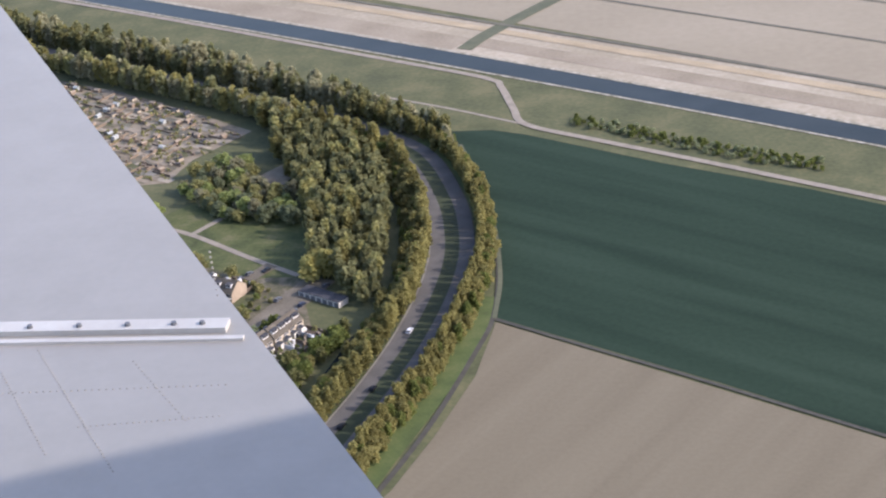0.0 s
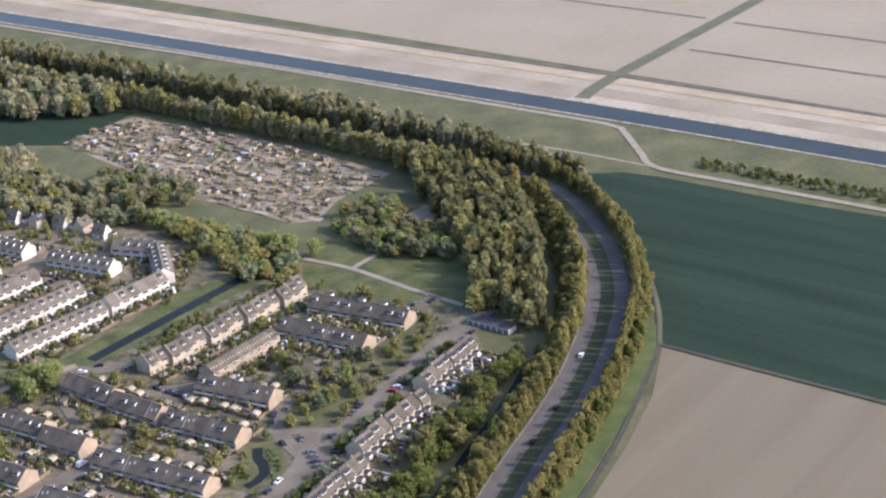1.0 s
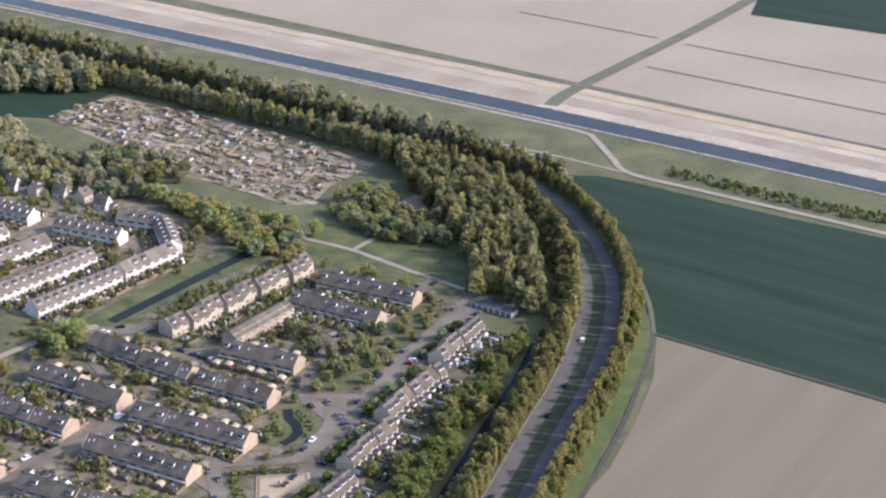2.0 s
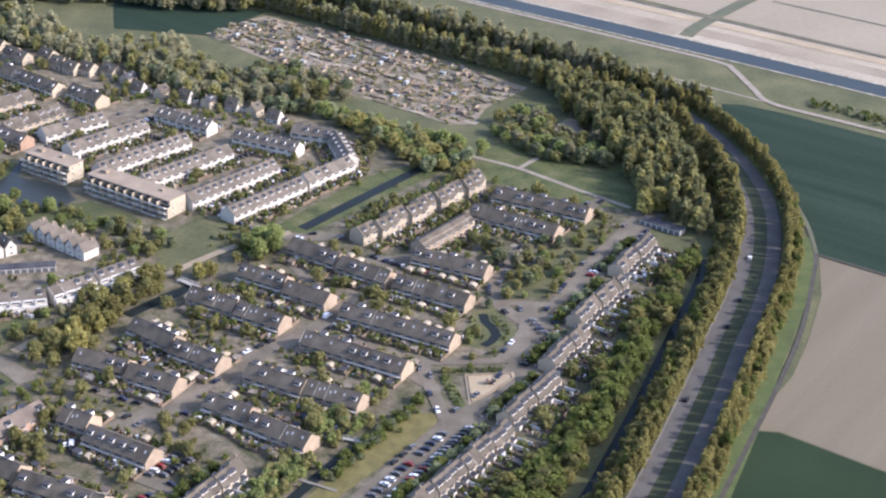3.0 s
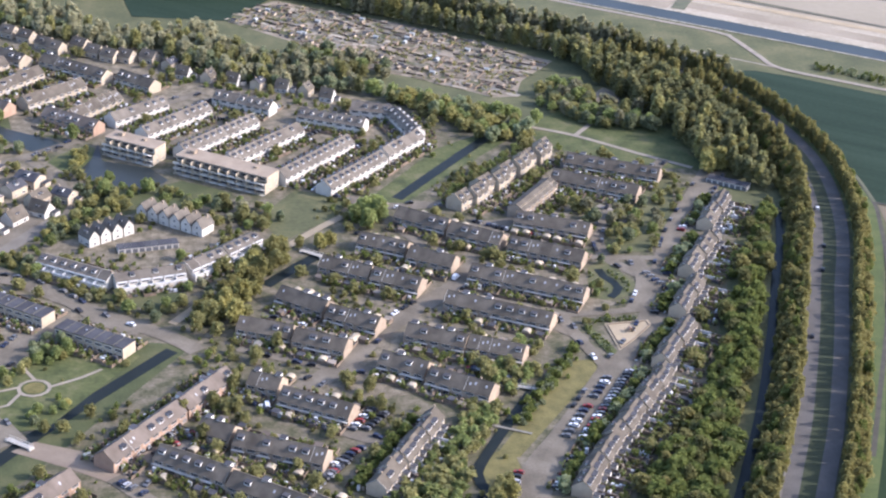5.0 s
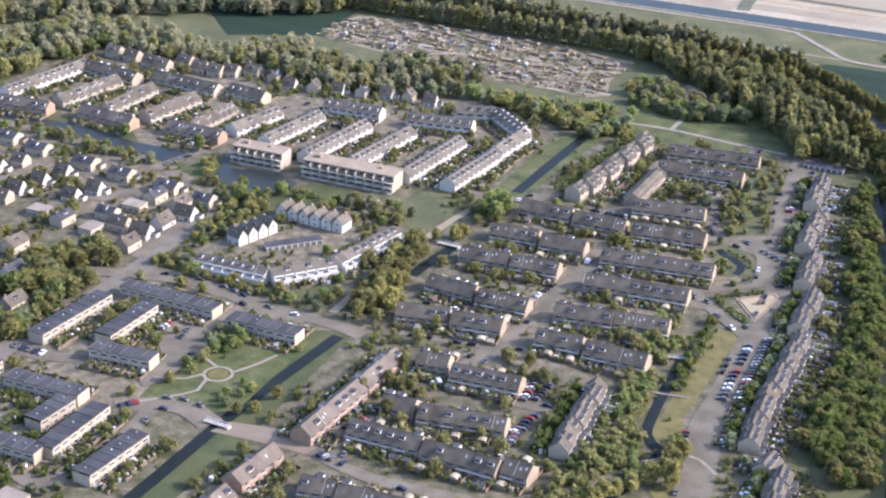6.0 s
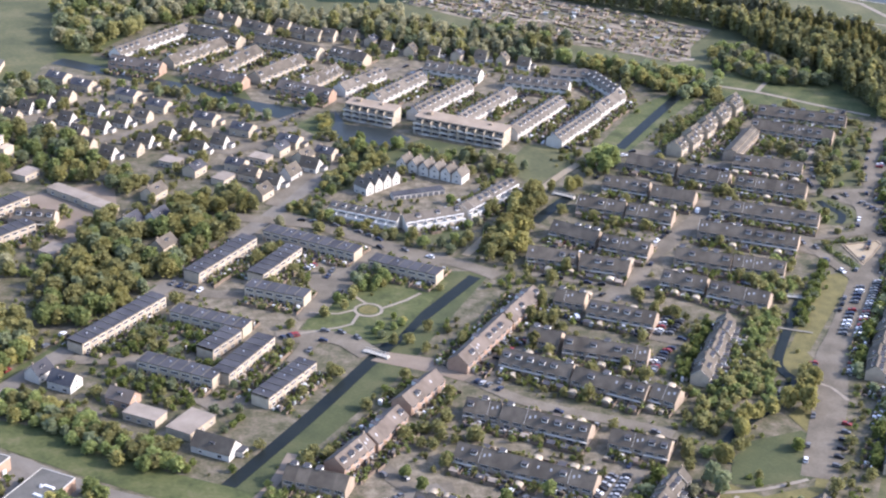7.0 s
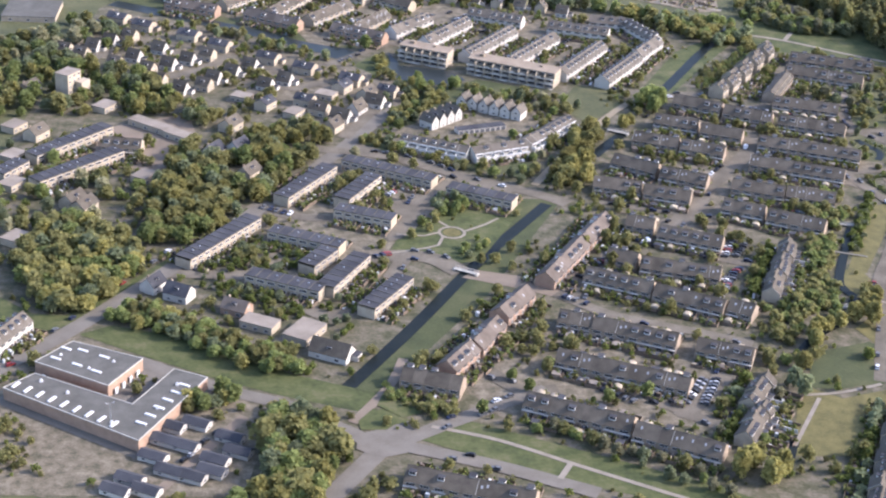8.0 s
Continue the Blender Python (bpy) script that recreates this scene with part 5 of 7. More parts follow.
thicket('woodland', [(-17.8, 563.2), (-4.8, 562.3), (1.9, 540.6), (-23.1, 517.3), (-44.2, 486.1), (-47.7, 500.1)], 'bush', 5, 40, (0.6, 1.1))
thicket('woodland', [(7.6, 517.5), (17.8, 502.2), (7.7, 479.9), (2.5, 494)], 'mixed', 7, 41, (0.5, 0.8))
thicket('woodland', [(-195.3, 433.1), (-163.1, 428.8), (-132.9, 407.5), (-99, 380.6), (-105, 369.4), (-136.2, 395.4), (-166, 416.1)], 'mixed', 7, 42, (0.35, 0.6))
thicket('woodland', [(75, 796.4), (119, 811.6), (121.5, 782), (90.9, 740.6), (73.5, 727.5)], 'mixed', 10, 44, (0.4, 0.7))
thicket('woodland', [(-127.9, 817.3), (-89.1, 799.1), (-72.4, 774.4), (-90.4, 760.7), (-107.3, 781.2), (-130.8, 798.9)], 'mixed', 9, 45, (0.4, 0.7))
thicket('woodland', [(-81.3, 1030.8), (-51.9, 1031.8), (-31.4, 1011.1), (-4.7, 986), (-37.1, 982.1), (-82.3, 1001.2)], 'mixed', 8, 47, (0.6, 0.9))
thicket('woodland', [(-360.7, 1065.7), (-340.4, 1089.4), (-268.4, 1112.3), (-247.9, 1073.4), (-291.8, 1039.1), (-331.2, 985), (-351.2, 975.4)], 'mixed', 8.5, 48, (0.7, 1.1))
thicket('woodland', [(-377.4, 1225.9), (-120, 1168), (-92, 1146), (-115, 1122), (-200.9, 1141.1), (-365.6, 1113.6)], 'wood', 9, 49, (0.8, 1.2))
thicket('woodland', [(-306.3, 930.3), (-250.9, 894.3), (-211.1, 856.2), (-214.4, 847.7), (-257.1, 880.9), (-308.6, 916)], 'mixed', 8, 50, (0.4, 0.6))
thicket('scrub', [(259.6, 1025), (308.9, 998), (349.7, 973), (384, 955), (382, 943), (348.4, 959.5), (308.2, 981), (259.7, 1015)], 'hedge', 3.6, 51, (0.35, 0.6))
thicket('woodland', [(-203.6, 602.9), (-194.1, 625.4), (-179.1, 642.5), (-162.1, 647.6), (-174.8, 630.1), (-192.5, 610.7)], 'green', 7, 52, (0.35, 0.6))
thicket('woodland', [(-171.7, 579), (-159, 600.2), (-146.4, 616.7), (-141.8, 610.5), (-164.6, 573.1)], 'green', 8, 53, (0.35, 0.55))
thicket('woodland', [(-220.1, 710), (-196, 722.8), (-174.2, 700.3), (-129.4, 683.9), (-116.8, 711), (-104.1, 696.2), (-126.3, 663.8), (-175.3, 686.7)], 'mixed', 9, 54, (0.4, 0.65))
thicket('woodland', [(-95.0, 711.8), (-83, 743.4), (-71.3, 747), (-76.0, 722), (-88, 700), (-100.3, 672.6), (-110, 664), (-114.0, 684.4)], 'brown_bush', 5.6, 55, (0.5, 0.8))
grove('willow', [(-90.1, 727.7), (-76.8, 743.8), (-101, 682.6), (-94.1, 691.3), (-96.6, 671.2)], 1.0)
grove('olive', [(-81.3, 737.3), (-94.9, 709.2), (-107.9, 671.4), (-113.2, 663.1), (-86.4, 715.2)], 0.9)
grove('willow', [(-53.5, 750.3), (-58, 747), (-87.6, 721.4)], 0.8)
grove('oak', [(-34.7, 784.7), (-39.4, 781.1), (-29.1, 789.7), (-33.8, 770.7), (-27.6, 779.8)], 1.0)
thicket('woodland', [(30, 655), (40, 650), (38, 634), (16, 594), (2, 566), (-8, 560), (-6, 584), (12, 620)], 'bush', 3.6, 43, (0.5, 1.0))
grove('willow', [(-30.5, 494.7), (-25.5, 501.8), (-19.7, 503.4), (-12.4, 507.2), (-4.7, 511.1), (2.2, 516.4), (8.7, 520.5), (12.9, 530.8)], 0.85)
grove('dark', [(-50.8, 447.1), (-52.8, 454.7)], 0.8)
thicket('woodland', [(-33.3, 562.1), (-12.5, 566.6), (0, 554.3), (-16.1, 522.5), (-38, 503.4), (-44.6, 524.4)], 'bush', 5, 82, (0.5, 0.9))
thicket('woodland', [(-113, 409.4), (-92.1, 427.8), (-60.7, 478.4), (-42.1, 481.9), (-56.8, 450.8), (-83.3, 402.3)], 'mixed', 8, 83, (0.35, 0.6))
grove('willow', [(-97.3, 387.5), (-80.1, 388.3), (-91.4, 393.2), (-85.6, 382.6), (-44, 469.1), (-31.5, 488.7), (3.3, 508.2)], 1.05)
grove('oak', [(-167.2, 822.7), (-147.4, 813.1), (-124.9, 734.2), (-179, 763.6), (-136.7, 795), (-187.9, 747.1)], 0.6)
grove('willow', [(158.8, 856.5), (156.1, 847.8), (163.0, 850.0)], 1.25)
grove('oak', [(68.3, 913.8), (56.6, 914.6), (53.2, 925.3)], 0.8)
grove('oak', [(-192.7, 880.8), (-236.1, 906.2), (-167.8, 806.5), (-145.5, 811.7)], 0.8)
grove('olive', [(-169.3, 577.3), (-152.4, 589.7), (-94.5, 617.5), (-93.3, 594.2), (-77.8, 647.2), (-77.7, 565.5), (-68.3, 549.1), (-100, 551.3)], 0.6)
grove('olive', [(-68.1, 747), (-103.2, 596.6), (-95.5, 611), (-38.6, 610), (-43.3, 600.3), (-106.2, 571.4), (-115.3, 589.8), (-34, 595.3), (-80.5, 615.6)], 0.6)
grove('oak', [(-338, 526.4), (-330.7, 526), (-298.1, 508.8), (-269.5, 482.5), (-277.1, 478.2), (-256.8, 403), (-168.9, 457.4), (-156.2, 475.8), (-174.2, 467.2), (-191.6, 440.6), (-137.2, 446.2), (-119, 449.6), (-140.1, 474.8)], 0.6)
# cars
parked((39.9, 572.8), (70.4, 631.8), 15, True)
parked((45.9, 569.7), (76.4, 628.7), 22, True)
parked((95.9, 680.7), (112.6, 711.7), 11, True)
parked((109.2, 720.7), (128.4, 757.0), 13, True)
parked((124.4, 767.7), (143.4, 804.0), 12, True)
parked((-80.1, 684.3), (-58.9, 672.7), 9, True)
parked((-47.6, 578.9), (-37.2, 597.4), 6, True)
parked((-76.1, 602.9), (-51.2, 592.0), 9, True)
parked((-54.7, 552.6), (-40.1, 569.7), 7, True)
parked((6.0, 630.4), (28.6, 618.3), 9, True)
parked((36.1, 772.4), (56.6, 760.7), 7, True)
parked((8.5, 520.0), (20.0, 553.0), 10, True)
parked((31.5, 536.0), (42.5, 560.0), 8, True)
parked((25.0, 486.0), (38.5, 513.0), 9, True)
parked((-73.5, 878.2), (-52.4, 904.2), 10, True)
parked((-111.7, 911.9), (-91.2, 934.8), 9, True)
parked((-86.2, 882.2), (-65.7, 904.0), 9, True)
parked((-48.9, 858.0), (-30.9, 883.0), 8, True)
parked((-128.2, 934.1), (-111.2, 953.0), 7, True)
parked((-89.9, 463.1), (-104.5, 442.4), 7, True)
parked((-171.7, 516.9), (-156.9, 535.1), 8, True)
parked((-137.8, 556.9), (-117.8, 576.9), 7, True)
parked((-136.9, 542.5), (-125.4, 533.5), 5, True)
parked((-137.7, 457.5), (-124.8, 445.1), 5, True)
parked((-150.3, 472.6), (-146.2, 468.5), 2, True)
parked((-354.8, 494.5), (-377.4, 472.6), 5, True)
parked((-220.0, 587.1), (-212.1, 590.3), 5, True)
parked((-205.7, 657.2), (-201.2, 663.2), 3, True)
parked((-255.4, 635.9), (-271.5, 646.0), 5, True)
parked((-125.1, 560.3), (-106.2, 580.3), 8, True)
parked((-86.3, 601.3), (-77.3, 592.2), 4, True)
parked((-371.9, 515.1), (-307.8, 612.9), 9, False)
parked((-387.3, 489.4), (-378.3, 495.9), 2, False)
thicket('woodland', [(-436.4, 912.9), (-414.7, 892.2), (-374.7, 929.7), (-325.2, 919.3), (-346.3, 867.1), (-411.6, 838.1), (-431.3, 842.9)], 'mixed', 9, 56, (0.5, 0.9))
area('far_meadow', [(344.8, 1343.7), (443.6, 1296.3), (564.4, 1244.6), (650.7, 1527.7), (374.1, 1466.5)], mat='crop', lift=3)
strip('field_edge', [(240, 809.2), (284.5, 781.5), (326.9, 755.5), (457.3, 672)], width=1.8, mat='furrow', lift=3)
strip('field_edge', [(239.5, 810.3), (238.7, 848.2), (230.3, 904.4), (215.7, 961.3), (206.2, 992.7)], width=2, mat='ditchgrass', lift=4)
strip('street', [(11.9, 771.4), (31.4, 777.5), (59.5, 783.6), (60.7, 759.1)], width=10, mat='street', lift=3)
strip('street', [(64, 857.9), (87.4, 850.6), (97.9, 836.4)], width=7, mat='street', lift=3)
parked((20.3, 780.7), (47.4, 765.2), 12, True)
parked((-22.8, 724.9), (3.4, 716.5), 8, True)
parked((30.2, 741.6), (50.9, 730.2), 8, True)
parked((-72.5, 589.5), (-56.0, 582.4), 7, True)
parked((-41.3, 579.5), (-31.8, 593.4), 6, True)
parked((-62.2, 537.8), (-47.8, 558.7), 9, True)
parked((4.5, 630.5), (24.0, 621.5), 8, True)
parked((-96.9, 441.1), (-84.7, 463.0), 8, True)
parked((-65.6, 531.0), (-52.0, 553.5), 8, True)
parked((-128.2, 575.0), (-113.0, 585.0), 6, True)
parked((-40.3, 765.6), (-23.6, 756.5), 6, True)
# greens and ponds in the town
area('canal_bank', [(-199.3, 859.1), (-183.8, 874.6), (-179.3, 869.6), (-180.5, 842), (-191.9, 836.2), (-202.5, 850.1)], mat='lawn', lift=1.6)
area('rough_green', [(-194.1, 793.4), (-182.9, 813.7), (-164.4, 818.9), (-150.9, 813.5), (-130, 827.9), (-103.3, 813.3), (-104.7, 788), (-117.6, 797.1), (-150.5, 786.9), (-171, 775.8), (-177.3, 756.7), (-193, 750)], mat='verge', lift=1.6)
area('rough_green', [(-216.3, 744), (-202.1, 739.4), (-189.2, 720), (-173.7, 708.4), (-155.5, 698.8), (-120, 700), (-125, 680), (-155.6, 690.6), (-179.7, 700.9), (-213.5, 722.5)], mat='verge', lift=1.6)
thicket('woodland', [(-194.1, 793.4), (-182.9, 813.7), (-164.4, 818.9), (-150.9, 813.5), (-154.5, 786.9), (-171, 775.8), (-177.3, 756.7), (-193, 750)], 'fresh', 5.5, 101, (0.3, 0.62))
thicket('woodland', [(-216.3, 744), (-202.1, 739.4), (-189.2, 720), (-173.7, 708.4), (-155.5, 698.8), (-155.6, 690.6), (-179.7, 700.9), (-213.5, 722.5)], 'fresh', 5.5, 102, (0.3, 0.55))
thicket('woodland', [(-142.4, 811.3), (-130, 825.9), (-103.3, 813.3), (-104.7, 788), (-117.6, 797.1), (-137.5, 806.7)], 'bush', 4.5, 103, (0.5, 0.9))
thicket('woodland', [(-190, 862), (-183, 866), (-181, 846), (-190, 842)], 'fresh', 5.5, 104, (0.35, 0.6))
thicket('hedge', [(53, 650), (57, 648), (39, 609), (23, 582), (18, 585), (33, 611)], 'hedge', 2.6, 105, (0.4, 0.8))
area('town_green', [(74.0, 744.9), (93.6, 781.0), (117.6, 824.6), (134.7, 842), (128.8, 800.3), (117.5, 770.5), (104, 747.1)], mat='grass', lift=2)
area('town_green', [(72.3, 729.4), (83.6, 742.5), (88.3, 722.9), (95.6, 710.2), (90.8, 701), (76.9, 695), (67.8, 698.1)], mat='grass', lift=2)
strip('pond', [(77, 727.5), (78.5, 720), (82.5, 713.5), (84.0, 708.0), (81.9, 702.0), (78.5, 697.8)], width=4.2, mat='darkwater', lift=3)
thicket('hedge', [(81.5, 726), (86, 722), (90, 711.5), (87.5, 702.5), (85.5, 704), (87, 710), (83, 719.5)], 'hedge', 2.6, 75, (0.22, 0.4))
thicket('hedge', [(71.5, 724), (74.5, 727), (76, 718), (80, 710), (77.5, 699.5), (71, 699)], 'hedge', 4.2, 76, (0.18, 0.38))
strip('street', [(73.9, 740.3), (91.8, 740.2), (109.6, 740.1)], width=5, mat='street', lift=3)
strip('street', [(51.5, 682), (57.5, 660), (65.5, 634)], width=6, mat='street', lift=3)
strip('street', [(52, 680), (76.9, 683.5), (99.5, 688)], width=5, mat='street', lift=3)
strip('street', [(97.1, 740.2), (98, 713.9), (88.2, 685.6)], width=9, mat='street', lift=3)
strip('garden_path', [(88.2, 802), (96.9, 792.9), (98.5, 780.9)], width=4, mat='gravel', lift=4)
area('play_green', [(60.8, 668.8), (63.9, 671.1), (73.7, 646.4), (69.9, 641)], mat='lawn', lift=4)
thicket('hedge', [(64.8, 675.7), (94.5, 680.5), (93.8, 677.2), (66.2, 672.2)], 'hedge', 1.5, 70, (0.2, 0.28))
thicket('hedge', [(60.8, 668.8), (63.9, 671.1), (73.7, 646.4), (69.9, 641)], 'hedge', 1.9, 71, (0.2, 0.3))
thicket('woodland', [(75.4, 750.6), (96.8, 772.8), (99.5, 746.4), (91.7, 740.6)], 'lush', 9, 72, (0.3, 0.5))
thicket('woodland', [(107.6, 804.6), (141.3, 813.8), (124.8, 774.5), (109, 766.6)], 'green', 11, 73, (0.3, 0.5))
thicket('woodland', [(70.9, 716.6), (76, 724.3), (73, 687.9), (83, 684.8), (69.3, 682.8)], 'green', 5, 74, (0.25, 0.45))
parked((99.2, 724.9), (107.5, 706.3), 5, True)
thicket('woodland', [(-295.3, 1103.7), (-255.4, 1064.6), (-202.3, 1032.7), (-158.3, 1007.8), (-119.3, 983.8), (-73.5, 952.8), (-70.5, 978.4), (-111.9, 1028.9), (-132.1, 1069.6), (-171.5, 1054), (-202, 1060.1), (-217.2, 1088), (-289.2, 1136.2)], 'wood', 7.5, 81, (0.6, 0.9))
area('yards', [(-254.4, 1001.5), (-245.1, 1049.1), (-146.7, 1028.3), (-76.4, 981.4), (-14.7, 938.3), (2.9, 891), (-58.8, 808.1), (-78.1, 827.9), (-137.1, 869.9), (-180.9, 892.5), (-225.4, 885.3)], mat='yards', lift=1.5)
area('yards', [(-349.2, 951.6), (-306.8, 934.7), (-261.2, 899.1), (-185.6, 841.9), (-174.4, 800.3), (-212.1, 728.4), (-241.8, 773.7), (-273.6, 814), (-337.7, 842)], mat='yards', lift=1.5)
area('yards', [(-193.6, 760.8), (-166.3, 791), (-124.1, 822.6), (-84.7, 778.6), (-83.5, 747), (-139, 699.2), (-190, 723.4)], mat='yards', lift=1.5)
area('yards', [(-312.8, 573.6), (-271.6, 649), (-222.8, 718.2), (-135.4, 659), (-202.6, 617.8), (-214.8, 587.8), (-246.3, 543.9), (-285.3, 561.5)], mat='yards', lift=1.5)
area('yards', [(19.8, 842.7), (66.9, 874.3), (125.9, 847), (122.6, 839.7), (79.1, 816.1), (67.1, 768.9), (33.4, 804.6), (1.1, 819.4)], mat='yards', lift=1.5)
area('yards', [(-1.8, 768.9), (70, 722.5), (80.7, 691.7), (40.2, 668.9), (17, 626.1), (-47.1, 597.6), (-76.1, 602.9), (-29.8, 669.6), (-48.4, 704.6)], mat='yards', lift=1.5)
area('yards', [(-177.9, 525.3), (-68, 497.9), (-84.8, 422.3), (-184.7, 437.8), (-205.3, 485.6)], mat='yards', lift=1.5)
area('yards', [(-392.9, 506.4), (-357.5, 515.3), (-333.5, 497.1), (-303.3, 476.3), (-283, 462.1), (-273.6, 435.1), (-296.9, 388), (-386.5, 394.8)], mat='yards', lift=1.5)
thicket('woodland', [(-303.5, 592.5), (-263.2, 612.3), (-240.0, 567.4), (-225.8, 536.4), (-245.3, 496.3), (-280.5, 521.1), (-306.4, 561.4)], 'hedge', 5.0, 106, (0.4, 0.85))
# the park with its round flower bed
strip('garden_path', [(-171.6, 612.9), (-172.5, 616.1), (-174.8, 618.5), (-178.1, 619.4), (-181.3, 618.5), (-183.7, 616.2), (-184.6, 612.9), (-183.7, 609.7), (-181.4, 607.3), (-178.1, 606.4), (-174.9, 607.3), (-172.5, 609.6), (-171.6, 612.9)], width=1.6, mat='gravel', lift=4)
area('flower_bed', [(-173.5, 612.9), (-174.1, 615.2), (-175.8, 616.9), (-178.2, 617.5), (-180.5, 616.8), (-182.1, 615.1), (-182.7, 612.8), (-182, 610.5), (-180.3, 608.9), (-177.9, 608.3), (-175.7, 609), (-174, 610.8)], 'reed', 4)
strip('garden_path', [(-206.1, 612), (-192.5, 609.8), (-185.1, 613.1)], width=1.6, mat='gravel', lift=4)
strip('garden_path', [(-171.2, 614.3), (-159.3, 621.9), (-151.7, 628.8)], width=1.6, mat='gravel', lift=4)
strip('garden_path', [(-178.2, 618.8), (-184.2, 628.3), (-183.6, 638.4)], width=1.6, mat='gravel', lift=4)
strip('garden_path', [(-182.9, 609.2), (-186.9, 598.9), (-200.7, 594), (-214.3, 590.6)], width=1.6, mat='gravel', lift=4)
thicket('woodland', [(-187.6, 644.2), (-178.2, 653.5), (-166.4, 649.1), (-167.3, 637.7), (-184.4, 632.8)], 'lush', 5, 84, (0.35, 0.55))
thicket('woodland', [(-180.7, 595.1), (-170.3, 599.6), (-162.5, 611.4), (-160.3, 599.4), (-169.5, 584.8), (-177.5, 582.3)], 'lush', 6, 85, (0.35, 0.5))
thicket('woodland', [(-209.1, 622.9), (-196.4, 630.2), (-186.1, 622.6), (-195.4, 617.8), (-204.6, 613.1)], 'bush', 5, 86, (0.4, 0.7))
area('parking', [(-207.4, 647), (-187.6, 664.8), (-174.8, 659.2), (-185.2, 629.3), (-201.6, 626.6)], mat='street', lift=3)
villa(-137.7, 981.5, 'gable', -25, 8, 7)
villa(-122.8, 975.9, 'dark', 65, 8, 7)
villa(-107.7, 971.3, 'gable', -25, 8, 7)
villa(-92.7, 965.9, 'cream', 60, 8, 7)
villa(-77.8, 961.4, 'gable', -25, 8, 7)
villa(-64.4, 956.0, 'dark', 65, 8, 7)
villa(-51.5, 947.3, 'gable', -25, 8, 7)
villa(-147.2, 996.3, 'cream', 60, 8, 7)
thicket('woodland', [(-151, 1007.1), (-95.8, 980.7), (-48, 956.3), (-27.7, 930.5), (-30.6, 918.2), (-73.3, 941.8), (-145.2, 974.7)], 'bush', 6, 88, (0.4, 0.8))
thicket('woodland', [(-325.7, 921.1), (-260.2, 876.1), (-189.2, 824.8), (-187, 792.5), (-233.1, 803), (-290.3, 838.8), (-340.1, 867.1)], 'bush', 8, 89, (0.35, 0.7))
parked((18.2, 498.1), (-2.2, 453.3), 7, True)
area('yards', [(-356.8, 751.3), (-305.1, 775.3), (-300.5, 728.6), (-316.6, 693.3), (-356.2, 701.8)], mat='redpaving', lift=2)
villa(-326.9, 753.3, 'flat', -42, 26, 8)
villa(-310.0, 736.7, 'flat', -42, 20, 8)
area('junction', [(-244.6, 428), (-235, 431.6), (-222.6, 436.8), (-218.4, 426.2), (-226.6, 413), (-237.9, 409.8), (-246.4, 417.3)], mat='paleasphalt', lift=4)
strip('street', [(-224.5, 417), (-191.9, 401.2), (-156, 379.7)], width=8, mat='paleasphalt', lift=3)
area('corner_green', [(-243.4, 438.2), (-236.4, 447.4), (-226.9, 436.3), (-232.8, 430.6), (-243.1, 431.3)], mat='lawn', lift=4)
area('corner_green', [(-234.4, 450), (-230.7, 459.7), (-215.8, 443), (-225, 439.6)], mat='lawn', lift=4)
thicket('woodland', [(-229.3, 465.9), (-220.1, 455.1), (-198.2, 443.7), (-201.8, 436.8), (-221.6, 445.2), (-231.6, 458.1)], 'bush', 4, 90, (0.5, 0.8))
thicket('woodland', [(-256.5, 425), (-246.6, 422.2), (-246.8, 411.9), (-256.8, 402.6), (-257.9, 412.7)], 'bank', 7, 91, (0.35, 0.5))
area('path_green', [(63.7, 905.3), (75.3, 903.7), (156.4, 870.4), (158.5, 852.2), (128.6, 851.9), (83.6, 874.5), (67.8, 879.3)], mat='lawn', lift=1.2)
thicket('woodland', [(3, 799.6), (7.3, 823.8), (30.7, 854.7), (60.5, 883.4), (66, 877.1), (38.1, 839.7), (13.6, 799.8)], 'bush', 4, 92, (0.4, 0.75))
thicket('woodland', [(6.2, 589.3), (14.6, 588.8), (-1.3, 554.4), (-5.7, 521.8), (-17.8, 502), (-14.4, 527.7), (-8.1, 554.8)], 'bush', 4, 93, (0.5, 0.9))

# ---- the dual carriageway ----
strip("carriageway", ROAD, 6.6, "asphalt", 4, 2.2)
strip("carriageway", ROAD, 7.2, "asphalt", 4, -10.6)
strip("road_shoulder", ROAD, 0.9, "track", 4, 6.0)
strip("median", ROAD, 6.4, "medianturf", 3, -4.1)
# ditch water whose dark strip also stands in for the tree belt's shade
strip("roadside_ditch", ROAD[:9], 4.0, "darkwater", 2, 21.0)
strip("verge", ROAD, 7.0, "verge", 2, 7.8)
strip("verge", ROAD[:10], 15.0, "lushverge", 2, -23.2)
strip("verge", ROAD[9:15], 7.0, "lushverge", 2, -18.5)



def marking(name, shift, dash=0, width=0.45):
    line = offset_line(smooth_line(ROAD, 3.0), shift)
    a, b = offset_line(line, width / 2), offset_line(line, -width / 2)
    rings = [[(b[i].x, b[i].y, 0.24), (b[i + 1].x, b[i + 1].y, 0.24), (a[i + 1].x, a[i + 1].y, 0.24), (a[i].x, a[i].y, 0.24)] for i in range(len(line) - 1) if not dash or i % dash == 0]
    sheet(name, rings, "whitepaint", "white painted line on the asphalt", "road marking")


for mid, half in ((2.2, 3.05), (-10.6, 3.35)):
    marking("road_marking", mid + half)
    marking("road_marking", mid - half)
    marking("road_marking", mid, 3)
for x, y, t, c in ((205.5, 800, 78, "carwhite"), (189, 728, 72, "carblack"), (166, 660, 70, "carblack"), (197, 755, 75, "carblack")):
    car(x, y, t, c)

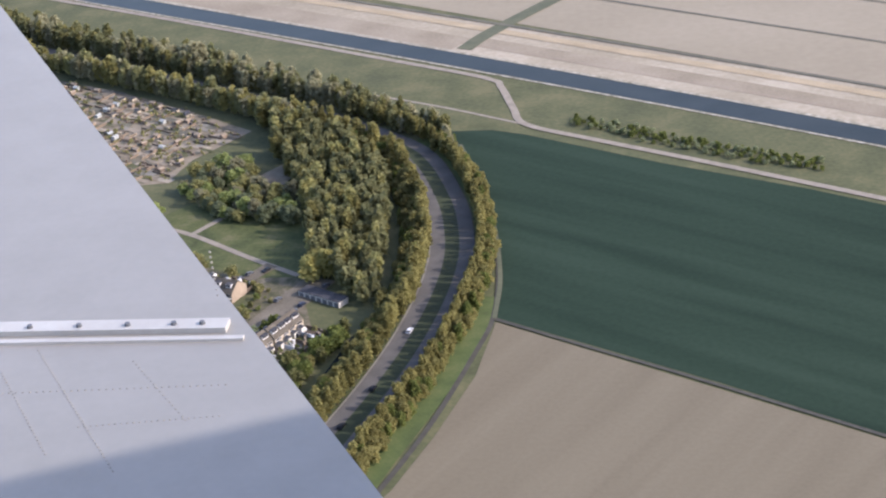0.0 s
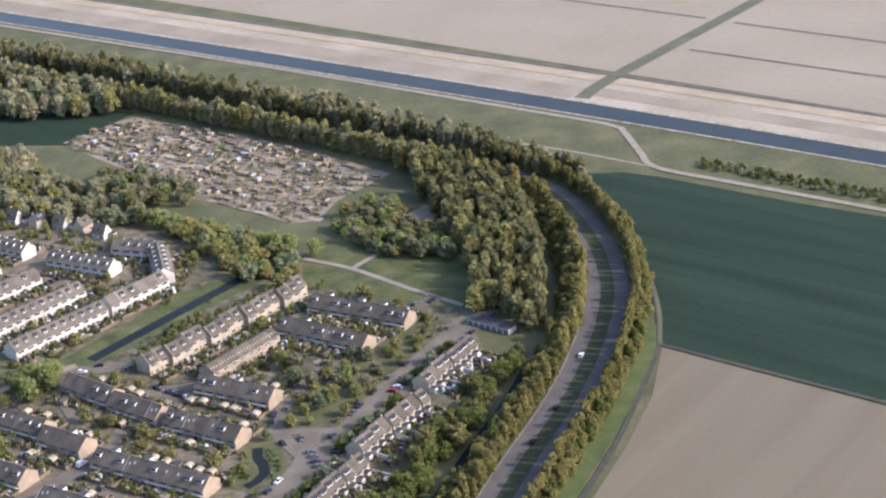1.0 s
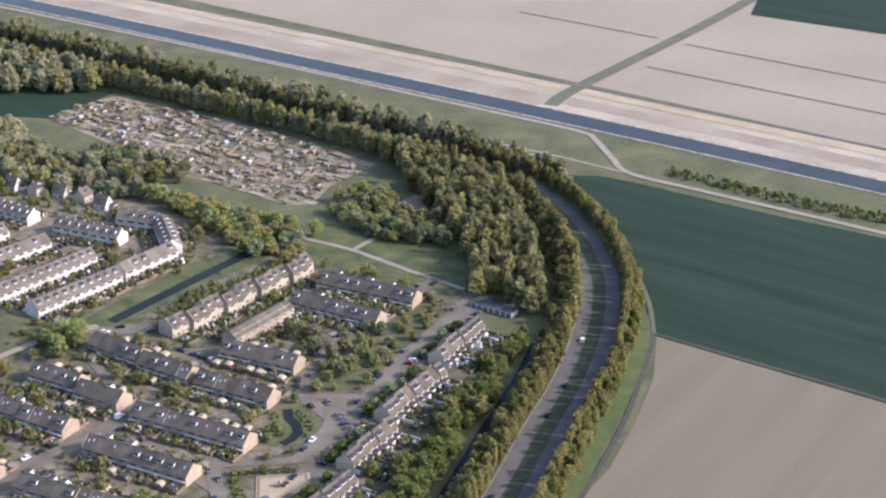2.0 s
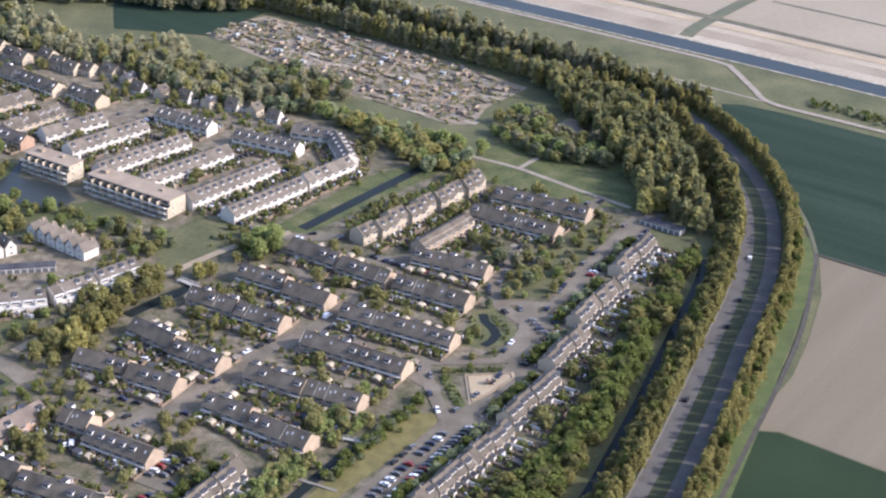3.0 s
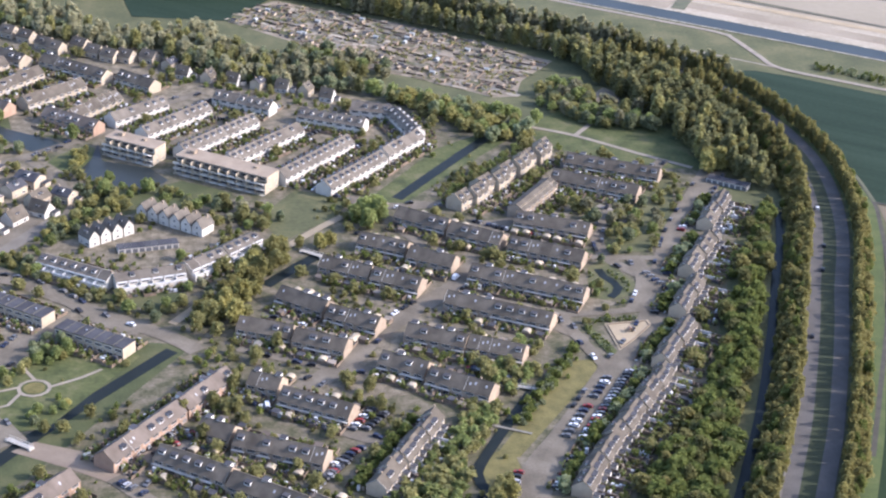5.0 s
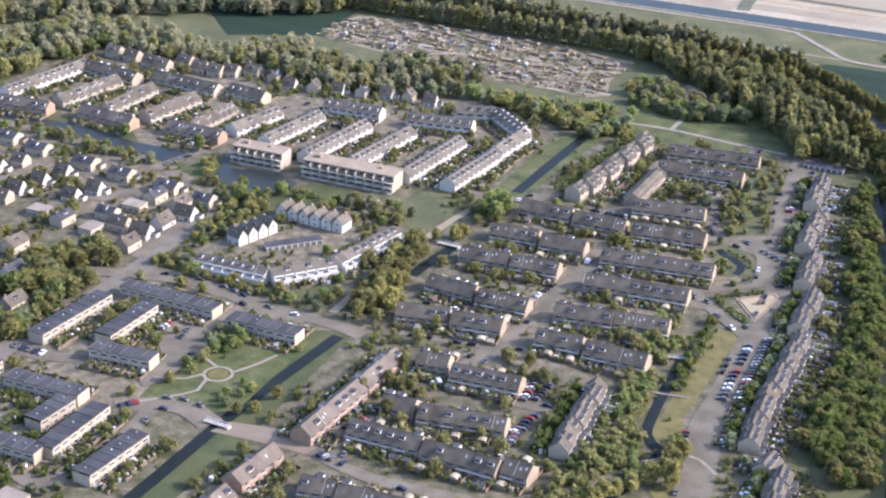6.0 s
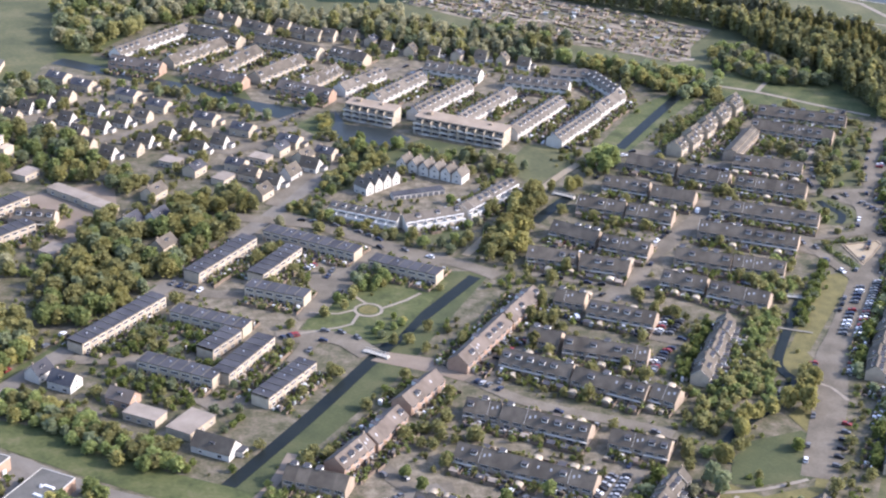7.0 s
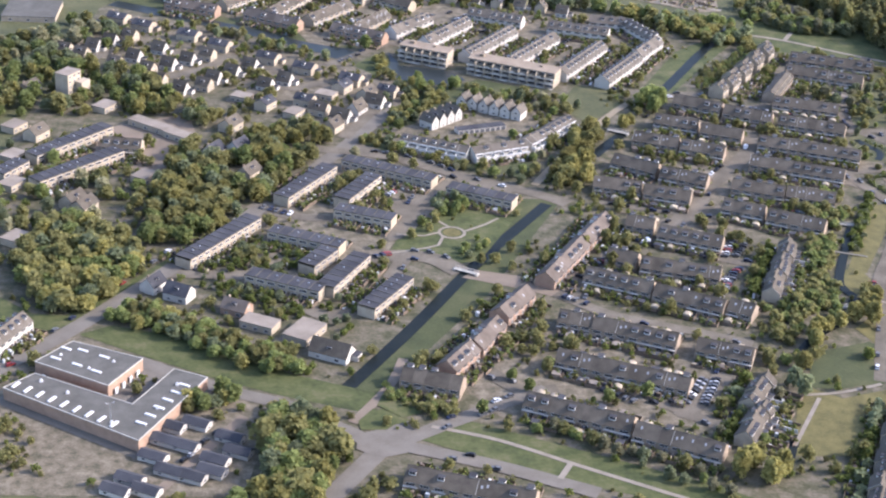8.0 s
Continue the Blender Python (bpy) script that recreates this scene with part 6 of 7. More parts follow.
# ---- saplings' white guards in the verge ----
def tree_guard(x, y):
    def build():
        post = part("tree_guard", Geo().tube((0, 0, 0), (0, 0, 1.5), 0.22, 0.2, 6), "whitepaint")
        tagged(post, "white tube guard round a sapling in the verge", "tree guard", "guards along the verge")
        part("stake", Geo().box(0.25, 0.37, -0.06, 0.06, 0, 1.9), "timber", post)
        return post
    return put("tree_guard", build, at(x, y, 0))


for x, y in ((188.4, 647), (184.8, 636.8), (180.8, 626.7), (178.7, 619.2), (175.0, 606.1), (171.9, 598.1), (170.1, 591.2), (166.6, 578), (164.4, 565.5), (161.5, 555.5)):
    tree_guard(x, y)

# ---- woods along the road ----
trng = random.Random(5)
for shift, size in ((7.6, 0.8), (-17.6, 0.74)):
    for q in offset_line(smooth_line(ROAD[:16], 6.2 if shift > 0 else 3.7), shift):
        tree("poplar", q.x + trng.uniform(-0.9, 0.9), q.y + trng.uniform(-1.2, 1.2), size * (1.22 if shift > 0 and q.y > 800 else 1.0), trng)
for shift, sizes in ((10.2, (0.65, 0.85)), (12.8, (0.6, 0.8)), (15.2, (0.45, 0.7)), (17.6, (0.25, 0.45)), (-20.4, (0.5, 0.7)), (-22.6, (0.42, 0.6))):
    pts = [(q.x + trng.uniform(-1.5, 1.5), q.y + trng.uniform(-1.5, 1.5)) for q in offset_line(smooth_line(ROAD[:16], 5.0 if shift > 0 else 3.8), shift)]
    woods("tree_belt", pts, [("poplar", "leaf_brown"), ("olive", "leaf_brown"), ("poplar", "leaf_brown"), ("poplar", "leaf_bank")], "belt of brownish spring trees along the road", 60 + int(shift), sizes, leaves=0.46)
for shift in (8.4, 11.2, 14.0, -17.5, -20.5):
    pts = [(q.x + trng.uniform(-1.5, 1.5), q.y + trng.uniform(-1.5, 1.5)) for q in offset_line(smooth_line(ROAD[15:], 4.6), shift)]
    # part of these crowns take the leaf colour with haze painted in
    woods("tree_belt", pts, [("slender", "leaf_belt"), ("slender", "leaf_wood"), ("slender", "leaf_brown")], "belt of slender olive trees, haze painted into some leaves", 90 + int(shift), (0.7, 1.0), leaves=0.5)
thicket("woodland", [(45, 500), (80, 575), (115, 660), (139, 735), (157, 777), (168, 815), (185.5, 815.5), (174.5, 775.5), (163.5, 735.5), (143.7, 670.5), (115, 581), (86, 501)], "bank", 4.8, 61, (0.45, 0.85))
thicket("woodland", [(164, 818), (151, 877), (137, 931), (113, 985), (106, 1012), (90, 1034), (130, 1015), (160, 985), (176, 945), (182, 900), (186, 860), (188, 825)], "road", 5.4, 62, (0.7, 1.15))
thicket("woodland", [(118, 1018), (94, 1034), (50, 1063), (6, 1092), (-56, 1125), (-85, 1142), (-160, 1180), (-400, 1310), (-400, 1325), (-160, 1196), (-64, 1139), (31, 1083), (96, 1043), (126, 1022)], "far", 5.5, 63, (0.7, 1.1))
thicket("woodland", [(-400, 1345), (-190, 1240), (-55, 1160), (40, 1102), (104, 1062), (140, 1038), (178, 1002), (205, 950), (222, 935), (200, 1000), (160, 1045), (110, 1082), (45, 1125), (-50, 1180), (-180, 1260), (-400, 1375)], "far", 6.6, 64, (0.6, 1.0))

# ---- allotments ----
arng = random.Random(41)
PLOT = [(-112, 1087), (-103, 1110), (-84, 1128), (-30, 1100), (5, 1080), (49, 1050), (87, 1020), (65, 985), (58, 961), (48, 960), (3, 991), (-30, 1007), (-74, 1054)]


def hut(x, y, turn, kind):
    def build():
        body = part("hut" if kind < 2 else "greenhouse", Geo().box(-1.6, 1.6, -1.2, 1.2, 0, 1.9), ("timber", "palebrick", "plastic")[kind])
        tagged(body, ("brown wooden allotment hut with a pale roof", "pale allotment hut with a dark roof", "small pale greenhouse on the allotments")[kind], "hut" if kind < 2 else "greenhouse", "huts on the allotments")
        ring = [(-1.4, 1.9), (0, 2.5), (1.4, 1.9)]
        part("roof", Geo().solid([(-1.8, p, q) for p, q in ring][::-1], [(1.8, p, q) for p, q in ring][::-1]), ("warmfelt", "felt", "plastic")[kind], body)
        return body
    return put(("hut", kind), build, at(x, y, 0, turn))


beds = {"track": Geo(), "grass": Geo(), "mud": Geo(), "soil": Geo(), "ditch": Geo(), "sand": Geo()}
scrub = []
for k, (x, y) in enumerate(scatter(PLOT, 7.0, arng)):
    t = radians(-31 + arng.uniform(-3, 3))
    ux, uy = Vector((math.cos(t), math.sin(t))), Vector((-math.sin(t), math.cos(t)))
    for j in range(3):
        c = Vector((x, y)) + ux * arng.uniform(-4, 4) + uy * arng.uniform(-4, 4)
        w, d = arng.uniform(1.5, 5.5), arng.uniform(0.8, 2.6)
        z = 0.32 + 0.0017 * ((3 * k + j) % 130)
        beds[arng.choice(("track", "mud", "mud", "grass", "sand", "soil", "soil", "ditch"))].face([(*(c + ux * p * w + uy * q * d), z) for p, q in ((-1, -1), (1, -1), (1, 1), (-1, 1))])
    if arng.random() < 0.32:
        hut(x, y, -31 + arng.choice((0, 90)) + arng.uniform(-6, 6), arng.choice((0, 0, 0, 1, 1, 1, 0, 2)))
    for j in range(arng.randrange(4)):
        r = arng.uniform(0.7, 1.6)
        scrub.append(crown_arrays(np.random.default_rng(k * 7 + j), 1.6 * r, r, 0.1, 36, 3, 0.42) + (x + arng.uniform(-5, 5), y + arng.uniform(-5, 5), 0))
bits = {k: Geo() for k in ("timber", "felt", "lightroof")}
for x, y in scatter(PLOT, 5.0, random.Random(42)):
    if arng.random() < 0.6:
        w, d, h = arng.uniform(0.6, 2.8), arng.uniform(0.4, 1.3), arng.uniform(0.4, 1.9)
        bits[arng.choice(("timber", "timber", "timber", "timber", "lightroof", "felt", "lightroof", "timber"))].box(x - w / 2, x + w / 2, y - d / 2, y + d / 2, 0.1, 0.1 + h)
for x, y in scatter(PLOT, 11.0, random.Random(43)):
    t = radians(-31 + arng.choice((0, 90)) + arng.uniform(-2, 2))
    ux, n = Vector((math.cos(t), math.sin(t))), arng.uniform(2.5, 6.5)
    bits["timber"].beam((x - ux.x * n, y - ux.y * n, 0.75), (x + ux.x * n, y + ux.y * n, 0.75), 0.16, 1.3)
    if arng.random() < 0.3:
        for k in range(int(n)):
            r = arng.uniform(0.6, 1.1)
            scrub.append(crown_arrays(np.random.default_rng(abs(int(x * 3 + y)) + k), 1.8 * r, r, 0.1, 26, 3, 0.45) + (x + ux.x * (2 * k - n), y + ux.y * (2 * k - n), 0))
for key, g in bits.items():
    tagged(part("allotment_clutter", g, key), "crates, frames and compost bins on the allotments", "clutter", kind="stuff")
for key, g in beds.items():
    tagged(part("allotment_beds", g, key), "beds and paths of allotment gardens in bare ground", "garden beds", kind="stuff")
tagged(new("allotment_shrubs", leaf_mesh("allotment_shrubs", np.concatenate(scrub), "leaf_olive")), "low shrubs between allotment huts", "bushes", kind="stuff")

# ---- works with its flat roofs ----
def works():
    def block(ring, z0, z1):
        return [(x, y, z0) for x, y in ring], [(x, y, z1) for x, y in ring]
    low = [(-386, 464), (-331.5, 420.5), (-303.5, 467.5), (-317, 475.5), (-334, 448), (-374, 475)]
    high = [(-374.5, 484), (-344, 462.5), (-330, 484), (-359.5, 500.5)]
    body = part("factory", Geo().solid(*block(low, 0, 5.5)).solid(*block(high, 0, 6)), "orangebrick")
    tagged(body, "orange brick factory round a paved yard with grey flat roofs", "factory")
    part("roof", Geo().solid(*block(low, 5.5, 5.75)), "greyfelt", body)
    part("roof", Geo().solid(*block(high, 6, 6.25)), "greyfelt", body)
    for ring, z in ((low, 5.7), (high, 6.2)):
        g = Geo()
        for p, q in zip(ring, ring[1:] + ring[:1]):
            g.beam((*p, z), (*q, z), 0.35, 0.45)
        part("roof_edge", g, "concrete", body, "pale metal edge round the flat roof")
    d1, d2 = Vector((0.58, 0.81)), Vector((0.83, -0.56))

    def skylight(x, y, z, d):
        a, b = Vector((x, y, z)) - Vector((*d, 0)) * 2.4, Vector((x, y, z)) + Vector((*d, 0)) * 2.4
        part("skylight", Geo().beam(a, b, 1.3, 0.5), "whitepaint", body, "long white roof light")
    for k in range(9):
        skylight(-381 + 5.0 * k, 465.5 - 4.1 * k, 6.1, d1)
    for k in range(6):
        skylight(-330.5 + 3.5 * k, 433 + 5.7 * k, 6.0, d2)
    for x, y in ((-366, 486), (-357, 480), (-349, 474), (-355, 492), (-346, 486), (-362, 494)):
        skylight(x, y, 6.4, d2)
    for x, y in ((-352, 477), (-342, 482), (-364, 489), (-342, 434), (-324, 444), (-316, 462), (-360, 458), (-371, 468)):
        part("roof_vent", Geo().tube((x, y, 5.6), (x, y, 7.0), 0.4, 0.4, 8).box(x - 0.7, x + 0.7, y - 0.7, y + 0.7, 5.6, 6.3), "whitepaint", body)
    for k in range(4):
        q = Vector((-342.5, 464)).lerp(Vector((-331, 482)), (k + 0.3) / 4)
        part("loading_door", Geo().beam((q.x + 0.3, q.y - 0.3, 1.6), (q.x + 0.3 + d1.x * 2, q.y - 0.3 + d1.y * 2, 1.6), 0.5, 2.8), "whitepaint", body, "white loading door")


works()
street_lamp(-342.5, 437, 20, 13)
area("works_yard", [(-390, 462), (-333, 416), (-299, 470), (-328, 494), (-360, 508)], "paleasphalt", 2)
HOUSES += [(-360, 460, 22), (-335, 440, 24), (-315, 458, 18), (-352, 483, 20)]


# ---- the playground ----
def play_frame(x, y, turn):
    g = Geo()
    for px in (-2.2, -0.8, 0.8, 2.2):
        for py in (-0.7, 0.7):
            g.box(px - 0.08, px + 0.08, py - 0.08, py + 0.08, 0, 2.4)
    frame_ob = part("play_frame", g, "timber")
    tagged(frame_ob, "brown wooden climbing frame on the sandy playground", "play frame")
    part("deck", Geo().box(-0.9, 0.9, -0.8, 0.8, 1.3, 1.45), "timber", frame_ob)
    part("roof", Geo().solid([(-1.0, -0.9, 2.4), (1.0, -0.9, 2.4), (1.0, 0.9, 2.4), (-1.0, 0.9, 2.4)], [(-0.1, -0.9, 3.1), (0.1, -0.9, 3.1), (0.1, 0.9, 3.1), (-0.1, 0.9, 3.1)]), "orangebrick", frame_ob, "orange pitched roof")
    part("slide", Geo().beam((0.9, 0, 1.4), (3.6, 0, 0.25), 0.7, 0.12), "metal", frame_ob, "steel slide")
    frame_ob.matrix_basis = at(x, y, 0, turn)


px, py = sum(p[0] for p in PLAY) / len(PLAY), sum(p[1] for p in PLAY) / len(PLAY)
play_frame(px - 1, py, 20)
g = Geo()
for p, q in zip(PLAY, PLAY[1:] + PLAY[:1]):
    a, b = Vector(p).lerp(Vector((px, py)), 0.12), Vector(q).lerp(Vector((px, py)), 0.12)
    g.beam((a.x, a.y, 0.68), (b.x, b.y, 0.68), 0.3, 0.35)
tagged(part("sandpit_border", g, "timber"), "low timber border round the sand", "border")


# ---- bridges ----
def bridge(x, y, turn, length, width):
    deck = part("footbridge", Geo().box(-length / 2, length / 2, -width / 2, width / 2, 0.9, 1.2), "concrete")
    tagged(deck, "pale footbridge with thin railings over the canal", "bridge")
    for s in (-1, 1):
        rail = part("railing", Geo().beam((-length / 2, s * width / 2, 2.2), (length / 2, s * width / 2, 2.2), 0.14, 0.14).beam((-length / 2, s * width / 2, 1.7), (length / 2, s * width / 2, 1.7), 0.08, 0.08), "concrete", deck, "pale railing")
        for k in range(7):
            px = -length / 2 + length * k / 6
            part("post", Geo().box(px - 0.08, px + 0.08, s * width / 2 - 0.08, s * width / 2 + 0.08, 1.2, 2.25), "concrete", rail)
    part("abutment", Geo().box(-length / 2 - 0.5, -length / 2 + 0.8, -width / 2 - 0.2, width / 2 + 0.2, 0, 0.95), "concrete", deck)
    part("abutment", Geo().box(length / 2 - 0.8, length / 2 + 0.5, -width / 2 - 0.2, width / 2 + 0.2, 0, 0.95), "concrete", deck)
    deck.matrix_basis = at(x, y, 0, turn)


bridge(-178, 569, -34, 12, 2.4)
bridge(-62, 741, -34, 12, 2.4)
bridge(31, 612.5, -17, 12, 1.6)
bridge(0.5, 525.2, 14, 10, 1.6)

for x, y, t in ((-81.2, 598.6, 100), (-121.3, 554.4, 150), (6.6, 716.4, 60)):
    car(x, y, t, van=True)

# ---- cars along the kerbs ----
krng = random.Random(41)
kerb_cars = Geo()
for line, half in STREETS:
    for side in (-1, 1):
        edge = offset_line(line, side * (half - 1.3))
        for i in range(1, len(edge) - 1):
            q = edge[i]
            if krng.random() < 0.4 and q.x > -210 and not near_row(q.x, q.y, 6.0) and not near_house(q.x, q.y, 1.5) and not any(near_line(q, other, h) for other, h in STREETS if other is not line) and all((q.x - c[0]) ** 2 + (q.y - c[1]) ** 2 > 30 for c in CARS):
                CARS.append((q.x, q.y))
                w = (edge[i + 1] - q).normalized() * krng.choice((-1, 1))
                v = Vector((-w.y, w.x))
                paint = krng.choice((0, 0, 1, 1, 1, 2, 3))
                place = lambda a, b, z: (q.x + w.x * a + v.x * b, q.y + w.y * a + v.y * b, z)
                low, top = ((-2.15, 0.8), (-2.1, 1.4), (0.9, 1.47), (2.0, 1.25), (2.15, 0.8)), ((-2.0, 1.4), (-1.6, 1.9), (0.2, 1.9), (0.95, 1.45))
                kerb_cars.solid([place(a, -0.87, z) for a, z in low], [place(a, 0.87, z) for a, z in low], paint)
                kerb_cars.solid([place(a, -0.8, z) for a, z in top], [place(a, 0.8, z) for a, z in top], 4)
                kerb_cars.solid([place(a, b, 1.91) for a, b in ((-1.55, -0.7), (0.15, -0.7), (0.15, 0.7), (-1.55, 0.7))], [place(a, b, 1.96) for a, b in ((-1.55, -0.7), (0.15, -0.7), (0.15, 0.7), (-1.55, 0.7))], paint)
                for a, b in ((-1.3, -0.8), (-1.3, 0.8), (1.3, -0.8), (1.3, 0.8)):
                    kerb_cars.tube(place(a, b - 0.1, 0.75), place(a, b + 0.1, 0.75), 0.33, 0.33, 6, 5)
tagged(part("parked_cars", kerb_cars, "carblack cargrey carwhite carblue glass rubber"), "cars parked along the kerbs of the paved streets", "cars", kind="stuff")

# ---- back gardens ----
grng = random.Random(23)
plots = {"lawn": Geo(), "street": Geo(), "redpaving": Geo(), "track": Geo(), "grass": Geo()}
fences = Geo()
clutter = {k: Geo() for k in ("whitepaint", "lightroof", "timber", "redroof", "felt", "plastic")}
bushes = {"leaf_green": [], "leaf_olive": [], "leaf_bank": [], "leaf_shade": []}
brng = np.random.default_rng(4)
sheds = 0
for a, b, style, left in ROWS:
    if style == "garage":
        continue
    n = max(1, round((b - a).length / 5.5))
    d = (b - a).normalized()
    turn = math.degrees(math.atan2(d.y, d.x))
    for i in range(n):
        for s in (-1, 1):
            mid = a.lerp(b, (i + 0.5) / n)
            depth = grng.uniform(10.5, 13.0) if style == "zig" and s < 0 else grng.uniform(6.0, 8.0)
            y0, y1 = s * 5.6, s * (5.6 + depth)
            hw = (b - a).length / n / 2
            far = mid + left * (s * 12.5)
            if near_row(far.x, far.y, 5.5):
                continue
            ring = [mid + d * p + left * q for p, q in ((-hw, y0), (hw, y0), (hw, y1), (-hw, y1))]
            z = 0.22 + 0.012 * (i % 3)
            ring = ring if s > 0 else ring[::-1]
            cut = grng.uniform(0.25, 0.7)
            split = [mid + d * p + left * (y0 + (y1 - y0) * cut) for p in (-hw, hw)]
            split = split if s > 0 else split[::-1]
            one, two = grng.choices(("street", "redpaving", "track", "lawn"), (4, 2, 2, 2))[0], grng.choices(("lawn", "grass", "track", "street"), (4, 4, 2, 2))[0]
            if s > 0:
                r1, r2 = [ring[0], ring[1], split[1], split[0]], [split[0], split[1], ring[2], ring[3]]
            else:
                r1, r2 = [ring[3], split[1], split[0], ring[2]], [split[1], ring[0], ring[1], split[0]]
            plots[one].face([(p.x, p.y, z) for p in r1])
            plots[two].face([(p.x, p.y, z) for p in r2])
            f0, f1 = mid + d * hw + left * y0, mid + d * hw + left * y1
            fences.beam((f0.x, f0.y, 0.85), (f1.x, f1.y, 0.85), 0.12, 1.7)
            e0 = mid - d * hw + left * y1
            if grng.random() < 0.6:
                fences.beam((e0.x, e0.y, 0.85), (f1.x, f1.y, 0.85), 0.12, 1.7)
            if grng.random() < 0.4 and sheds < 150:
                q = mid + d * grng.uniform(-0.8, 0.8) + left * (y1 - s * 1.6)
                shed(q.x, q.y, turn, 1 if style == "brown" and grng.random() < 0.45 else grng.choice((0, 0, 2, 3)))
                sheds += 1
            if style == "zig" and s < 0:
                w0, w1 = mid + d * (hw - 0.3) + left * -5.4, mid + d * (hw - 0.3) + left * -(11 + 6 * grng.random())
                clutter[grng.choice(("whitepaint", "timber", "timber"))].beam((w0.x, w0.y, 1.0), (w1.x, w1.y, 1.0), 0.25, 1.9)
            for k in range(grng.choice((4, 5, 6, 7, 8))):
                q = mid + d * grng.uniform(-hw + 1, hw - 1) + left * (s * grng.uniform(5.8, 4.9 + depth))
                w, e, h = grng.uniform(0.5, 1.9), grng.uniform(0.5, 1.5), grng.uniform(0.5, 2.3)
                ux, uy = d * w / 2, left * e / 2
                low = [(*(q + ux * m + uy * j), 0.2) for m, j in ((-1, -1), (1, -1), (1, 1), (-1, 1))]
                clutter[grng.choice(("lightroof", "timber", "redroof", "felt", "plastic", "timber", "felt", "whitepaint"))].solid(low, [(p[0], p[1], 0.2 + h) for p in low])
            for k in range(grng.choice((4, 5, 6, 7))):
                q = mid + d * grng.uniform(-hw, hw) + left * (s * grng.uniform(6.2, 6.2 + depth))
                r = grng.uniform(0.7, 1.9)
                quads = crown_arrays(brng, 2.0 * r, r, 0.1, 34, 4, 0.52)
                bushes[grng.choice(("leaf_bank", "leaf_bank", "leaf_olive", "leaf_shade", "leaf_bank", "leaf_green"))].append(quads + (q.x, q.y, 0))
for key, g in plots.items():
    tagged(part("garden_plots", g, key), "small back garden plots of grass and paving", "gardens", kind="stuff")
tagged(part("garden_fences", fences, "timber"), "brown wooden fences between back gardens", "fence", kind="stuff")
for key, g in clutter.items():
    tagged(part("garden_clutter", g, key), "garden furniture, bins and small lean-tos behind the houses", "clutter", kind="stuff")
for key, qs in bushes.items():
    tagged(new("garden_bushes", leaf_mesh("garden_bushes", np.concatenate(qs), key)), "shrubs and hedges in the back gardens", "bushes", kind="stuff")

# ---- dark street trees in front of the dormer houses ----
front = []
frng = random.Random(12)
for a, b, style, left in ROWS:
    if style == "zig":
        n = int((b - a).length / 6)
        front += [tuple(a.lerp(b, (i + frng.uniform(0.2, 0.8)) / n) + left * frng.uniform(7.0, 9.0)) for i in range(n)]
woods("street_trees", front, [("small", "leaf_dark"), ("small", "leaf_bank")], "small dark trees along the parking street", 79, (0.75, 1.2), category="trees")

# ---- small trees all through the town ----
TOWN = [(30, 480), (100, 590), (150, 790), (140, 840), (70, 895), (0, 930), (-120, 990), (-290, 1060), (-350, 960), (-410, 640), (-410, 420), (-250, 350), (-40, 340)]
wild = random.Random(6)
thin = [p for p in scatter(TOWN, 5.0, random.Random(77), 0.6) if math.sin(p[0] * 0.11) + math.sin(p[1] * 0.13 + 1) + math.sin((p[0] + p[1]) * 0.06) + wild.uniform(-0.9, 0.9) > 0.1 and not near_row(*p, 7.5) and not near_house(*p, 1.0) and not near_strip(*p, 1.0) and not (wild.random() < 0.9 and any(inside(*p, r) for r in GREENS))]

woods("garden_trees", thin, [("small", "leaf_olive"), ("small", "leaf_bank"), ("small", "leaf_shade"), ("small", "leaf_bank"), ("oak", "leaf_olive")], "small trees and shrubs between the houses", 78, (0.2, 0.72), leaves=0.27, category="trees")

